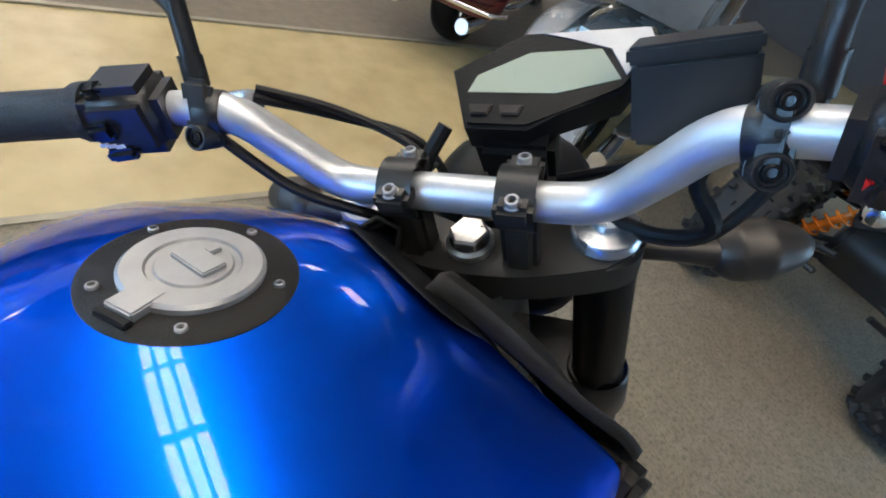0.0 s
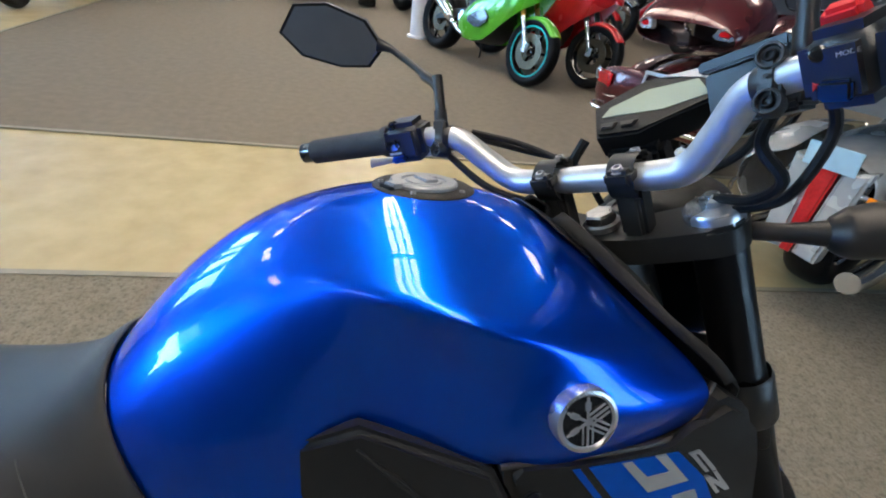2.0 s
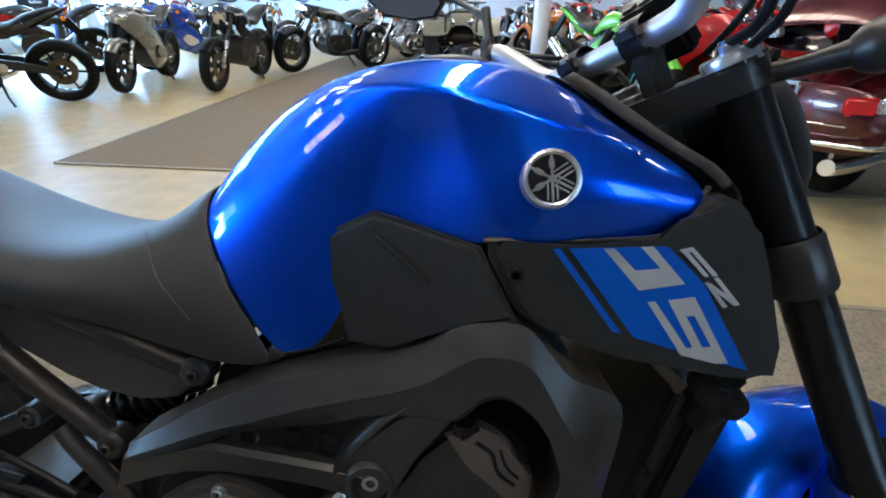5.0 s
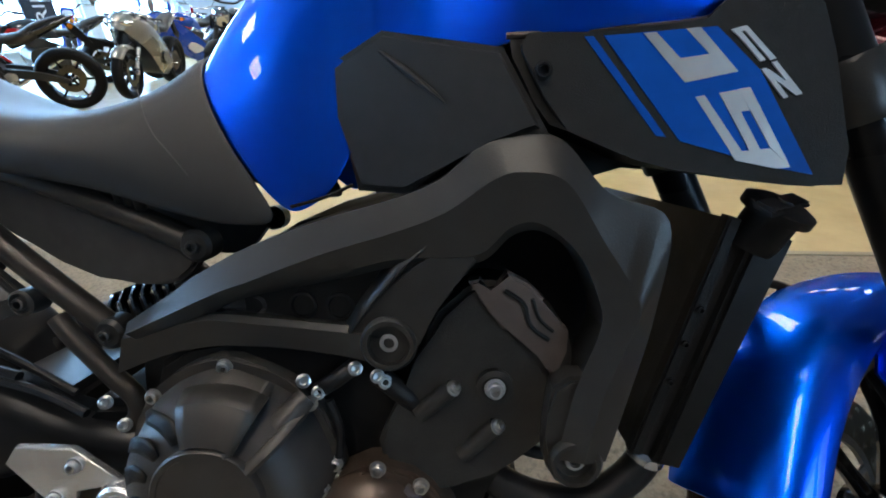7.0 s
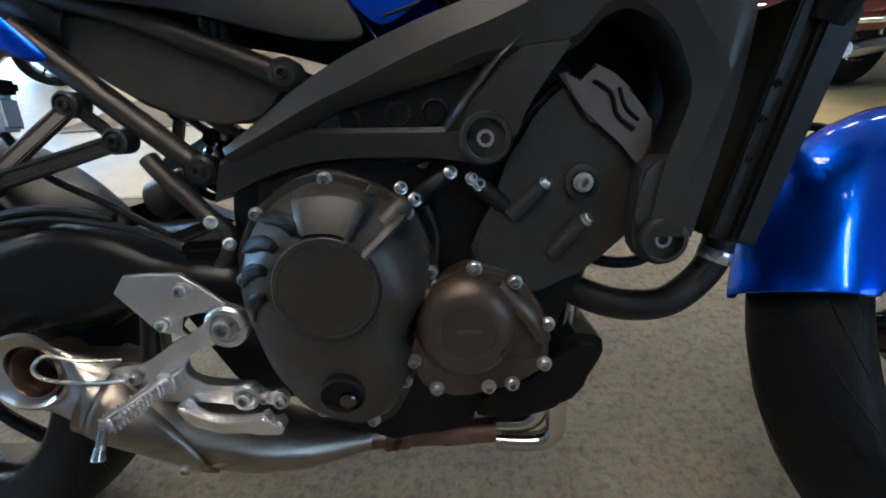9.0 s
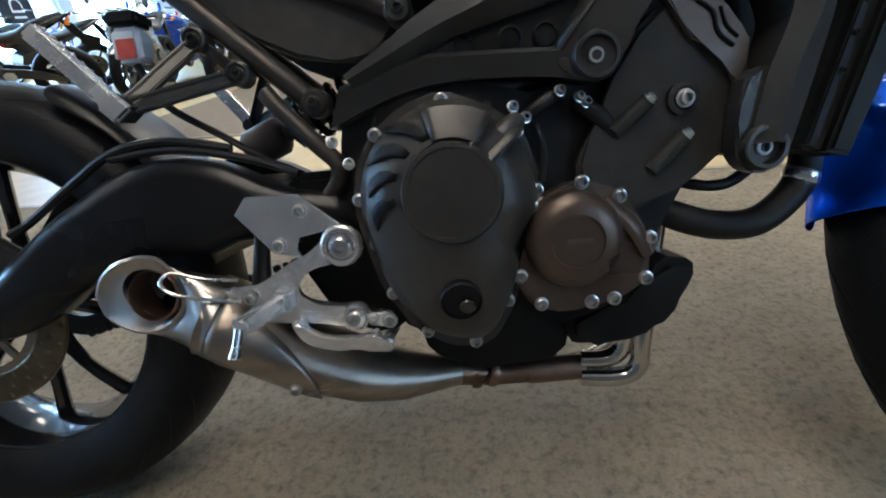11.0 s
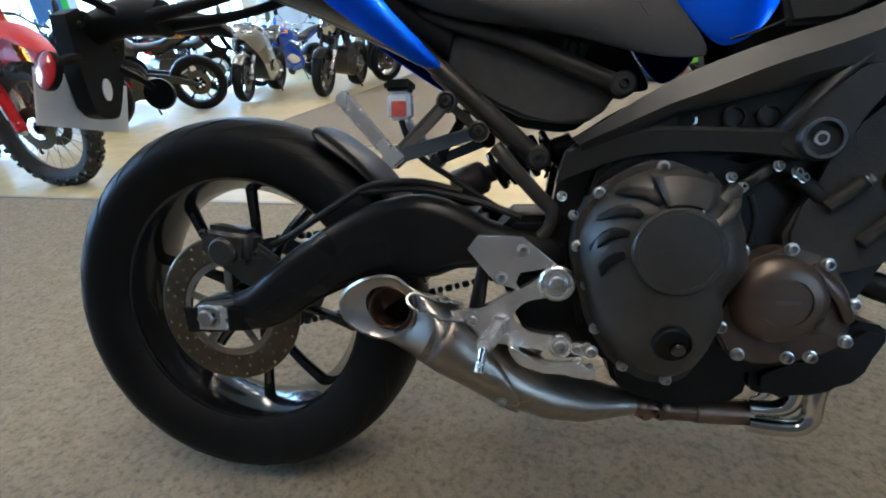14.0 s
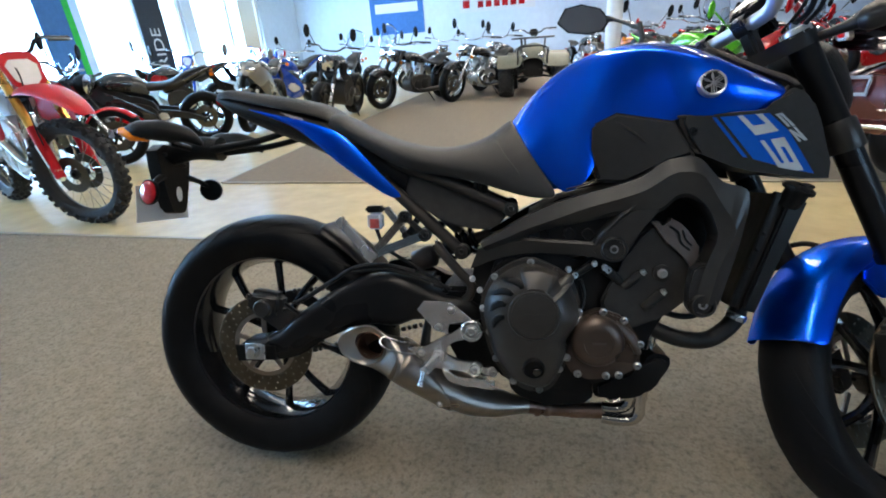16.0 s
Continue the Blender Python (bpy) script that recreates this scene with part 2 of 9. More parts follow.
def swelled(bm, pts, y0, y1, steps, rounds=1):
    """A flat piece whose outer face rises in steps (inset, height) towards its middle; it faces -y."""
    b2 = bmesh.new()
    o = chaikin([(x, 0, z) for x, z in pts], rounds) if rounds else [Vector((x, 0, z)) for x, z in pts]
    fa = [b2.verts.new((p.x, -y0, p.z)) for p in o]
    fb = [b2.verts.new((p.x, -y1, p.z)) for p in o]
    top = b2.faces.new(fa)
    b2.faces.new(list(reversed(fb)))
    for i in range(len(o)):
        j = (i + 1) % len(o)
        b2.faces.new((fa[j], fa[i], fb[i], fb[j]))
    bmesh.ops.recalc_face_normals(b2, faces=b2.faces[:])
    for wide, high in steps:
        bmesh.ops.inset_region(b2, faces=[top], thickness=wide, depth=0, use_even_offset=False, use_boundary=True)
        for v in top.verts:
            v.co.y -= high
    join(bm, b2)
    return bm


def ridge(bm, line, y, rise):
    """A rounded swelling along a line (x, z, half width) on a flat face at -y."""
    p = spline([(x, h, z) for x, z, h in line], 4)
    rows = []
    for i, q in enumerate(p):
        d = p[min(i + 1, len(p) - 1)] - p[max(i - 1, 0)]
        nx, nz = -d.z, d.x
        k = 1 / max(1e-6, math.hypot(nx, nz))
        end = min(1.0, i / 3, (len(p) - 1 - i) / 3)
        rows.append([bm.verts.new((q.x + nx * k * q.y * u, -y - rise * h * end, q.z + nz * k * q.y * u)) for u, h in ((-1, 0), (-0.84, 0.80), (-0.74, 0.93), (0.0, 1.05), (0.16, 1.0), (0.24, 0.92), (1, 0.05))])
    for a, b in zip(rows, rows[1:]):
        for k in range(len(a) - 1):
            bm.faces.new((a[k], a[k + 1], b[k + 1], b[k]))
    return bm


def loft(bm, ribs, mirror=False, n=1, m=None):
    """A skin over ribs of equal length; mirrored in y when asked (first point of each rib on the middle line)."""
    rows = []
    for rib in ribs:
        r = [Vector(p) for p in rib]
        if mirror:
            r = [Vector((p.x, -p.y, p.z)) for p in reversed(r[1:])] + r
        rows.append([bm.verts.new((m @ p) if m else p) for p in r])
    for a, b in zip(rows, rows[1:]):
        for k in range(len(a) - 1):
            bm.faces.new((a[k], a[k + 1], b[k + 1], b[k]))
    return rows


def part(name, bm, mat, parent, label="", smooth=True, angle=40, subsurf=0, solid=0.0, solid_off=-1.0, bevel=0.0, m=None):
    """Links a bmesh as one mesh object, under a thing or a part."""
    bmesh.ops.recalc_face_normals(bm, faces=bm.faces[:])
    me = bpy.data.meshes.new(name)
    if smooth:
        for f in bm.faces:
            f.smooth = True
        if not subsurf:
            for e in bm.edges:
                if len(e.link_faces) == 2 and e.calc_face_angle(0) > radians(angle):
                    e.smooth = False
    bm.to_mesh(me)
    bm.free()
    me.materials.append(mat)
    ob = new(name, me)
    if parent:
        ob.parent = parent
    if m:
        ob.matrix_basis = m
    if solid:
        md = ob.modifiers.new("solid", "SOLIDIFY")
        md.thickness, md.offset = solid, solid_off
    if subsurf:
        md = ob.modifiers.new("sub", "SUBSURF")
        md.levels = md.render_levels = subsurf
    if bevel:
        md = ob.modifiers.new("bevel", "BEVEL")
        md.width, md.segments, md.limit_method = bevel, 2, "ANGLE"
    if label:
        ob["label"] = label
    return ob


def thing(name, label, category, group="", kind="", m=None):
    ob = new(name)
    ob.empty_display_size = 0.1
    if m:
        ob.matrix_basis = m
    return tagged(ob, label, category, group, kind)


def writing(name, text, size, mat, parent, m, label=""):
    cu = bpy.data.curves.new(name, "FONT")
    cu.body, cu.size, cu.extrude, cu.align_x = text, size, 0.0004, "CENTER"
    cu.materials.append(mat)
    ob = new(name, cu)
    ob.parent = parent
    ob.matrix_basis = m
    return ob


_bolt_mesh = {}


def bolt(parent, at, way, r=0.007, mat=None, name="bolt", kind="socket"):
    """A flanged bolt head; alike ones share one mesh."""
    mat = mat or ZINC
    key = (round(r, 4), mat.name, kind)
    if key not in _bolt_mesh:
        b = bmesh.new()
        if kind == "socket":
            lathe(b, [(r * 1.3, 0), (r * 1.3, r * 0.22), (r * 1.02, r * 0.3), (r, r * 0.5), (r, r * 0.95), (r * 0.86, r * 1.1), (r * 0.60, r * 1.1), (r * 0.56, r * 0.1), (0, r * 0.05)], segs=16)
        else:
            lathe(b, [(r * 1.55, 0), (r * 1.55, r * 0.25), (r * 1.15, r * 0.35)], segs=18)
            lathe(b, [(r * 1.12, r * 0.3), (r * 1.12, r * 1.0), (r * 0.95, r * 1.15), (0, r * 1.15)], segs=6)
        bmesh.ops.recalc_face_normals(b, faces=b.faces[:])
        for f in b.faces:
            f.smooth = False
        me = bpy.data.meshes.new(name)
        b.to_mesh(me)
        b.free()
        me.materials.append(mat)
        _bolt_mesh[key] = me
    ob = new(name, _bolt_mesh[key])
    ob.parent = parent
    ob.matrix_basis = axis(at, way)
    return ob


# ---- the showroom ----
ROOM = pose(0, 0, 0, 0, 0, -5)
# Y0 brings the unseen back wall close, so glossy parts mirror something dark
X0, X1, Y0, Y1, HIGH = -9.0, 11.0, -2.7, 17.0, 3.9

CARPET = material("mottled_brown_grey_carpet", (0.220, 0.186, 0.132), 0.95, 0, 0, 0.0, 150, 0.9, 700, color2=(0.305, 0.264, 0.196), spec=0.15)
CARPET2 = material("plain_brown_carpet", (0.19, 0.160, 0.122), 0.95, 0, 0, 0.0, 160, 0.6, 700, color2=(0.25, 0.212, 0.162), spec=0.15)
VINYL = material("polished_beige_vinyl", (0.40, 0.305, 0.145), 0.42, 0, 0.0, 0.0, 7, 0.06, 60, color2=(0.56, 0.45, 0.235), rough_vary=0.10)
nt = CARPET.node_tree   # sparse dark flecks in the pile
fleck = nt.nodes.new("ShaderNodeTexNoise")
fleck.inputs["Scale"].default_value, fleck.inputs["Detail"].default_value = 62, 6
fleck.inputs["Roughness"].default_value, fleck.inputs["Distortion"].default_value = 0.66, 0.15
nt.links.new(nt.nodes["Texture Coordinate"].outputs["Object"], fleck.inputs["Vector"])
step = nt.nodes.new("ShaderNodeMapRange")
step.inputs[1].default_value, step.inputs[2].default_value = 0.48, 0.74
nt.links.new(fleck.outputs[0], step.inputs[0])
over = nt.nodes.new("ShaderNodeMix")
over.data_type = "RGBA"
over.inputs[7].default_value = (0.115, 0.096, 0.073, 1)
base = nt.nodes["Principled BSDF"].inputs["Base Color"]
nt.links.new(base.links[0].from_socket, over.inputs[6])
nt.links.new(step.outputs[0], over.inputs[0])
nt.links.new(over.outputs[2], base)
WALLPAINT = material("pale_blue_wall_paint", (0.66, 0.74, 0.84), 0.7, 0, 0, 0.04, 6, 0.15, 300)
GREYPAINT = material("unseen_dark_wall_paint", (0.055, 0.055, 0.058), 0.7, 0, 0, 0.06, 6, 0.15, 300)
CEILPAINT = material("grey_ceiling_tile", (0.42, 0.42, 0.415), 0.85, 0, 0, 0.06, 40, 0.4, 200)
FRAMEPAINT = material("white_window_frame_paint", (0.75, 0.76, 0.78), 0.4, 0, 0, 0.04, 20)
TUBE = material("lit_diffuser", (1.0, 0.905, 0.79), 0.3, emit=19.2)
OUTSIDE = material("bright_overcast_distance", (0.50, 0.76, 1.0), 0.9, emit=6.0, vary=0.05, scale=0.6)
GROUND = material("parking_asphalt", (0.09, 0.09, 0.09), 0.9, 0, 0, 0.2, 8, 0.5, 60)


def slab(name, x0, x1, y0, y1, z0, z1, mat, label, category, cuts=0):
    b = bmesh.new()
    box(b, (x1 - x0, y1 - y0, z1 - z0), Matrix.Translation(((x0 + x1) / 2, (y0 + y1) / 2, (z0 + z1) / 2)))
    return tagged(part(name, b, mat, None, smooth=False, m=ROOM), label, category, kind="structure")


NEAR, FAR, LEFT = 1.33, 2.54, -2.10
slab("floor", X0, X1, Y0, Y1, -0.12, -0.006, VINYL, "polished beige vinyl showroom floor with worn gloss", "floor")
slab("carpet_1", X0 + 0.02, X1 - 0.02, Y0 + 0.02, NEAR, -0.006, 0.0, CARPET, "mottled brown grey low pile carpet", "carpet")
slab("carpet_2", LEFT, X1 - 0.02, FAR, Y1 - 0.02, -0.006, 0.0, CARPET2, "plain brown low pile carpet beyond the vinyl walkway", "carpet")
EDGE = material("carpet_edge_strip", (0.30, 0.27, 0.20), 0.5, 0.3, 0, 0.1, 20)
for n, (x0, x1, y0, y1) in enumerate([(X0 + 0.02, X1 - 0.02, NEAR, NEAR + 0.025), (LEFT, X1 - 0.02, FAR - 0.025, FAR), (LEFT - 0.025, LEFT, FAR, Y1 - 0.02)]):
    slab(f"trim_{n + 1}", x0, x1, y0, y1, -0.006, 0.004, EDGE, "thin worn metal edging between carpet and vinyl", "edging")

# walls: the far one and two plain ones, and the window wall with its openings
slab("wall_far", X0 - 0.2, X1 + 0.2, Y1, Y1 + 0.2, -0.12, HIGH, WALLPAINT, "pale blue painted showroom wall", "wall")
# never in view; its dark paint only keeps reflections dim
slab("wall_right", X1, X1 + 0.2, Y0, Y1, -0.12, HIGH, GREYPAINT, "unseen dark grey wall closing the showroom", "wall")
ceiling = slab("ceiling", X0 - 0.2, X1 + 0.2, Y0 - 0.2, Y1 + 0.2, HIGH, HIGH + 0.15, CEILPAINT, "dim grey tiled showroom ceiling", "ceiling")
SILL, HEAD = 0.35, 3.3
BAYS = [(-0.9, 0.7), (4.6, 7.6), (8.0, 11.0), (11.4, 14.6)]
wall = bmesh.new()
box(wall, (0.2, Y1 - Y0, SILL + 0.12), Matrix.Translation((X0 - 0.1, (Y0 + Y1) / 2, (SILL - 0.12) / 2)))
box(wall, (0.2, Y1 - Y0, HIGH - HEAD), Matrix.Translation((X0 - 0.1, (Y0 + Y1) / 2, (HIGH + HEAD) / 2)))
edges = [Y0] + [v for b in BAYS for v in b] + [Y1]
for a, b in zip(edges[::2], edges[1::2]):
    box(wall, (0.2, b - a, HEAD - SILL), Matrix.Translation((X0 - 0.1, (a + b) / 2, (SILL + HEAD) / 2)))
tagged(part("wall_windows", wall, WALLPAINT, None, smooth=False, m=ROOM), "pale wall with a row of tall shop windows", "wall", kind="structure")
PANE = glass("window_glass")
for n, (a, b) in enumerate(BAYS):
    win = thing(f"window_{n + 1}", "tall shop window with white frame and bright daylight", "window", kind="structure", m=ROOM)
    f = bmesh.new()
    for y in (a + 0.03, (a + b) / 2, b - 0.03):
        box(f, (0.08, 0.06, HEAD - SILL - 0.12), Matrix.Translation((X0 - 0.1, y, (SILL + HEAD) / 2)), 0.004)
    part("window_frame", f, FRAMEPAINT, win, smooth=False)
    f = bmesh.new()
    for z in (SILL + 0.03, HEAD - 0.03):
        box(f, (0.09, b - a, 0.06), Matrix.Translation((X0 - 0.1, (a + b) / 2, z)), 0.004)
    part("window_rail", f, FRAMEPAINT, win, smooth=False)
    for y0, y1 in ((a + 0.06, (a + b) / 2 - 0.03), ((a + b) / 2 + 0.03, b - 0.06)):
        g = bmesh.new()
        box(g, (0.008, y1 - y0, HEAD - SILL - 0.12), Matrix.Translation((X0 - 0.1, (y0 + y1) / 2, (SILL + HEAD) / 2)))
        p = part("pane", g, PANE, win, smooth=False)
        p.visible_shadow = False
    s = bmesh.new()
    box(s, (0.3, b - a, 0.03), Matrix.Translation((X0 - 0.02, (a + b) / 2, SILL + 0.005)), 0.005)
    part("window_sill", s, FRAMEPAINT, win, smooth=False)
    lamp = new("window_daylight", bpy.data.lights.new("window_daylight", "AREA"))
    lamp.data.shape, lamp.data.size, lamp.data.size_y = "RECTANGLE", HEAD - SILL - 0.3, b - a - 0.3
    # first bay is out of view; its lamp is raised for blue rim light
    lamp.data.energy, lamp.data.color = (420 if n == 0 else 150) * (b - a), (0.28, 0.58, 1.0)
    lamp.matrix_world = ROOM @ look((X0 - 0.02, (a + b) / 2, (SILL + HEAD) / 2), (X0 + 5, (a + b) / 2, (SILL + HEAD) / 2 - 0.6))
# unseen wall behind the camera, close and dark to darken reflections, with two wide windows
# both windows are unseen, added for blue fill on the right flank
FILL_BAYS = [(3.2, 5.6), (6.2, 8.8)]
wall = bmesh.new()
box(wall, (X1 - X0 + 0.4, 0.2, 0.92), Matrix.Translation(((X0 + X1) / 2, Y0 - 0.1, 0.34)))
box(wall, (X1 - X0 + 0.4, 0.2, HIGH - 2.9), Matrix.Translation(((X0 + X1) / 2, Y0 - 0.1, (HIGH + 2.9) / 2)))
edges = [X0 - 0.2] + [v for b in FILL_BAYS for v in b] + [X1 + 0.2]
for a, b in zip(edges[::2], edges[1::2]):
    box(wall, (b - a, 0.2, 2.1), Matrix.Translation(((a + b) / 2, Y0 - 0.1, 1.85)))
tagged(part("wall_back", wall, GREYPAINT, None, smooth=False, m=ROOM), "unseen dark grey wall with two added windows", "wall", kind="structure")
for n, (a, b) in enumerate(FILL_BAYS):
    win = thing(f"window_{n + 5}", "added unseen fill window with white frame", "window", kind="structure", m=ROOM)
    for x in (a + 0.03, b - 0.03):
        f = bmesh.new()
        box(f, (0.06, 0.08, 1.98), Matrix.Translation((x, Y0 - 0.1, 1.85)), 0.004)
        part("window_frame", f, FRAMEPAINT, win, smooth=False)
    for z in (0.83, 2.87):
        f = bmesh.new()
        box(f, (b - a, 0.09, 0.06), Matrix.Translation(((a + b) / 2, Y0 - 0.1, z)), 0.004)
        part("window_rail", f, FRAMEPAINT, win, smooth=False)
    g = bmesh.new()
    box(g, (b - a - 0.12, 0.008, 1.98), Matrix.Translation(((a + b) / 2, Y0 - 0.1, 1.85)))
    part("pane", g, PANE, win, smooth=False).visible_shadow = False
    # fill lamp in the added window
    lamp = new("window_daylight", bpy.data.lights.new("window_daylight", "AREA"))
    lamp.data.shape, lamp.data.size, lamp.data.size_y = "RECTANGLE", b - a - 0.2, 1.9
    lamp.data.energy, lamp.data.color = 12 * (b - a), (0.30, 0.58, 1.0)
    lamp.matrix_world = ROOM @ look(((a + b) / 2, Y0 + 0.02, 1.85), ((a + b) / 2, Y0 + 5, 1.3))
g = bmesh.new()
bmesh.ops.create_grid(g, x_segments=2, y_segments=2, size=400)
tagged(part("ground", g, GROUND, None, smooth=False, m=Matrix.Translation((0, 0, -0.2))), "grey asphalt ground outside the windows", "ground", kind="structure")
g = bmesh.new()
box(g, (0.1, 60, 16), Matrix.Translation((X0 - 14, 4, 5)))
# second glowing sheet, unseen, added to shine through the back wall's fill windows
box(g, (60, 0.1, 16), Matrix.Translation((4, Y0 - 14, 5)))
tagged(part("backdrop", g, OUTSIDE, None, smooth=False, m=ROOM), "bright hazy daylight distance outside the windows", "backdrop", kind="structure")

# white round column
b = bmesh.new()
lathe(b, [(0.098, 0.0), (0.098, HIGH)], Matrix.Translation((1.89, 5.88, 0)), 28)
lathe(b, [(0.13, 0.0), (0.13, 0.02), (0.10, 0.028)], Matrix.Translation((1.89, 5.88, 0)), 28)
tagged(part("column", b, FRAMEPAINT, None), "white round steel column standing on the carpet", "column", kind="structure")

# rows of fluorescent fittings on the ceiling
HOUSING = material("white_enamel_fitting", (0.78, 0.78, 0.76), 0.35, 0, 0.2, 0.03, 20)


def fitting(x, y):
    t = thing("ceiling_light", "white recessed ceiling fitting with three bright strips", "ceiling light", "fluorescent ceiling lights", m=ROOM @ pose(x, y, HIGH))
    b = bmesh.new()
    box(b, (0.66, 1.30, 0.05), Matrix.Translation((0, 0, -0.025)), 0.006)
    part("housing", b, HOUSING, t, smooth=False)
    for k in (-0.21, 0.0, 0.21):
        b = bmesh.new()
        box(b, (0.14, 1.22, 0.02), Matrix.Translation((k, 0, -0.056)), 0.006)
        part("diffuser", b, TUBE, t)
    return t


first = None
for x, count, gap, start in ((-4.4, 6, 3.2, -1.9), (0.6, 13, 1.36, -1.9), (5.2, 4, 3.2, 4.5)):
    for y in [start + gap * k for k in range(count)]:
        if first is None:
            first = fitting(x, y)
        else:
            copy_thing(first, ROOM @ pose(x, y, HIGH))


# ---- the blue motorcycle, built upright and leaning on its stand ----
LEANED = pose(0, 0, 0, -16, 0, 0)
bike = thing("motorcycle", "metallic blue naked sport motorcycle with black frame, leaning on its stand", "motorcycle", m=LEANED)
OUT = Vector((0, -1, 0))

# steering frame: right, ahead, up from the stem nut, turned to the left
RAKE, TURNED = radians(25), radians(33)
_r = Vector((math.sin(TURNED) * math.cos(RAKE), -math.cos(TURNED), math.sin(TURNED) * math.sin(RAKE)))
_u = Vector((-math.sin(RAKE), 0, math.cos(RAKE)))
_f = _u.cross(_r)
STEM = Vector((1.082, 0.008, 0.948))
STEER = Matrix(((_r.x, _f.x, _u.x, STEM.x), (_r.y, _f.y, _u.y, STEM.y), (_r.z, _f.z, _u.z, STEM.z), (0, 0, 0, 1)))


def mirrored(pts):
    return [(x, -y, z) for x, y, z in pts]


# tank: ribs from the seat to the steering head, each from the middle of the top to the lower edge
TANK = [
    [(0.612, 0, 0.834), (0.613, -0.045, 0.828), (0.622, -0.080, 0.806), (0.640, -0.103, 0.772), (0.668, -0.120, 0.727), (0.712, -0.128, 0.668)],
    [(0.655, 0, 0.891), (0.657, -0.050, 0.882), (0.662, -0.088, 0.852), (0.680, -0.116, 0.805), (0.702, -0.128, 0.750), (0.735, -0.134, 0.674)],
    [(0.720, 0, 0.944), (0.722, -0.050, 0.938), (0.727, -0.090, 0.916), (0.732, -0.122, 0.870), (0.744, -0.131, 0.800), (0.765, -0.136, 0.690)],
    [(0.780, 0, 0.969), (0.780, -0.060, 0.961), (0.780, -0.117, 0.936), (0.780, -0.134, 0.890), (0.780, -0.129, 0.830), (0.786, -0.128, 0.740)],
    [(0.830, 0, 0.979), (0.830, -0.080, 0.966), (0.832, -0.155, 0.934), (0.822, -0.138, 0.893), (0.811, -0.130, 0.850), (0.800, -0.130, 0.775)],
]
TANK += [
    [(0.860, 0, 0.982), (0.860, -0.088, 0.967), (0.860, -0.172, 0.931), (0.858, -0.146, 0.892), (0.860, -0.144, 0.850), (0.868, -0.152, 0.790)],
    [(0.892, 0, 0.982), (0.890, -0.092, 0.966), (0.886, -0.181, 0.926), (0.893, -0.171, 0.886), (0.908, -0.180, 0.852), (0.934, -0.189, 0.808)],
    [(0.945, 0, 0.981), (0.945, -0.096, 0.959), (0.945, -0.188, 0.909), (0.950, -0.194, 0.878), (0.957, -0.200, 0.850), (0.968, -0.184, 0.802)],
    [(0.992, 0, 0.968), (1.003, -0.090, 0.937), (1.016, -0.174, 0.891), (1.020, -0.194, 0.870), (1.022, -0.202, 0.848), (1.022, -0.180, 0.804)],
    [(1.010, 0, 0.955), (1.042, -0.085, 0.909), (1.078, -0.147, 0.873), (1.090, -0.163, 0.860), (1.096, -0.176, 0.845), (1.088, -0.174, 0.816)],
]
b = bmesh.new()
rows = loft(b, TANK, mirror=True)
cl = b.edges.layers.float.new("crease_edge")
n = len(rows[0])


def crease(i, j, i2, j2, weight):
    for a, c in ((j, j2), (n - 1 - j, n - 1 - j2)):
        b.edges.get((rows[i][a], rows[i2][c]))[cl] = weight


for row in (rows[0], rows[-1]):
    for a, c in zip(row, row[1:]):
        b.edges.get((a, c))[cl] = 0.9
for i in range(2, len(rows) - 1):   # shoulder line, sharpest over the knee recess
    crease(i, 3, i + 1, 3, 0.25 if i < 3 else 0.86 if i < 7 else 0.45)
for i in (4, 6):   # both upright edges of the knee recess
    for j in (0, 1, 2):
        crease(i, j, i, j + 1, 0.88)
tank = part("fuel_tank", b, BLUE, bike, "glossy metallic blue fuel tank", subsurf=3, solid=0.004)

b = bmesh.new()
tube(b, [(0.7217, -0.1385, 0.6806), (0.7534, -0.1400, 0.6884), (0.7807, -0.1400, 0.6992)], 0.0016, 8)
part("tank_seam", b, BLACK, tank)
# filler cap
CAPM = Matrix.Translation((0.884, 0.006, 0.9735)) @ Matrix.Scale(0.93, 4) @ Euler((radians(2), radians(1), 0)).to_matrix().to_4x4()
b = bmesh.new()
lathe(b, [(0.0, 0.004), (0.050, 0.004), (0.053, 0.002), (0.054, -0.006), (0.054, -0.014)], CAPM, 56)
cap = part("filler_cap", b, GREYBLACK, bike, "black ring with a brushed silver fuel cap")
b = bmesh.new()
lathe(b, [(0, 0.0085), (0.0185, 0.0085), (0.0195, 0.0072), (0.0225, 0.0072), (0.0235, 0.0088), (0.0335, 0.0088), (0.0355, 0.007), (0.0355, 0.003)], CAPM, 56)
box(b, (0.020, 0.017, 0.006), CAPM @ pose(-0.030, -0.016, 0.0062, 0, 0, 28), 0.001)
part("cap_disc", b, CAPDISC, cap, "brushed silver cap disc")
b = bmesh.new()
box(b, (0.0145, 0.026, 0.0035), CAPM @ pose(0.002, 0, 0.0098, 0, 0, 20), 0.0008)
box(b, (0.008, 0.006, 0.003), CAPM @ pose(0.011, 0.006, 0.0098, 0, 0, 20), 0.0008)
part("key_flap", b, CAPDISC, cap)
b = bmesh.new()
box(b, (0.005, 0.020, 0.004), CAPM @ pose(-0.041, -0.022, 0.0048, 0, 0, 28), 0.001)
part("hinge", b, BLACK, cap)
for k in range(5):
    a = radians(-42 + 72 * k)
    bolt(cap, CAPM @ Vector((0.0445 * math.cos(a), 0.0445 * math.sin(a), 0.0028)), (0, 0, 1), 0.0027, CAPDISC, "screw")

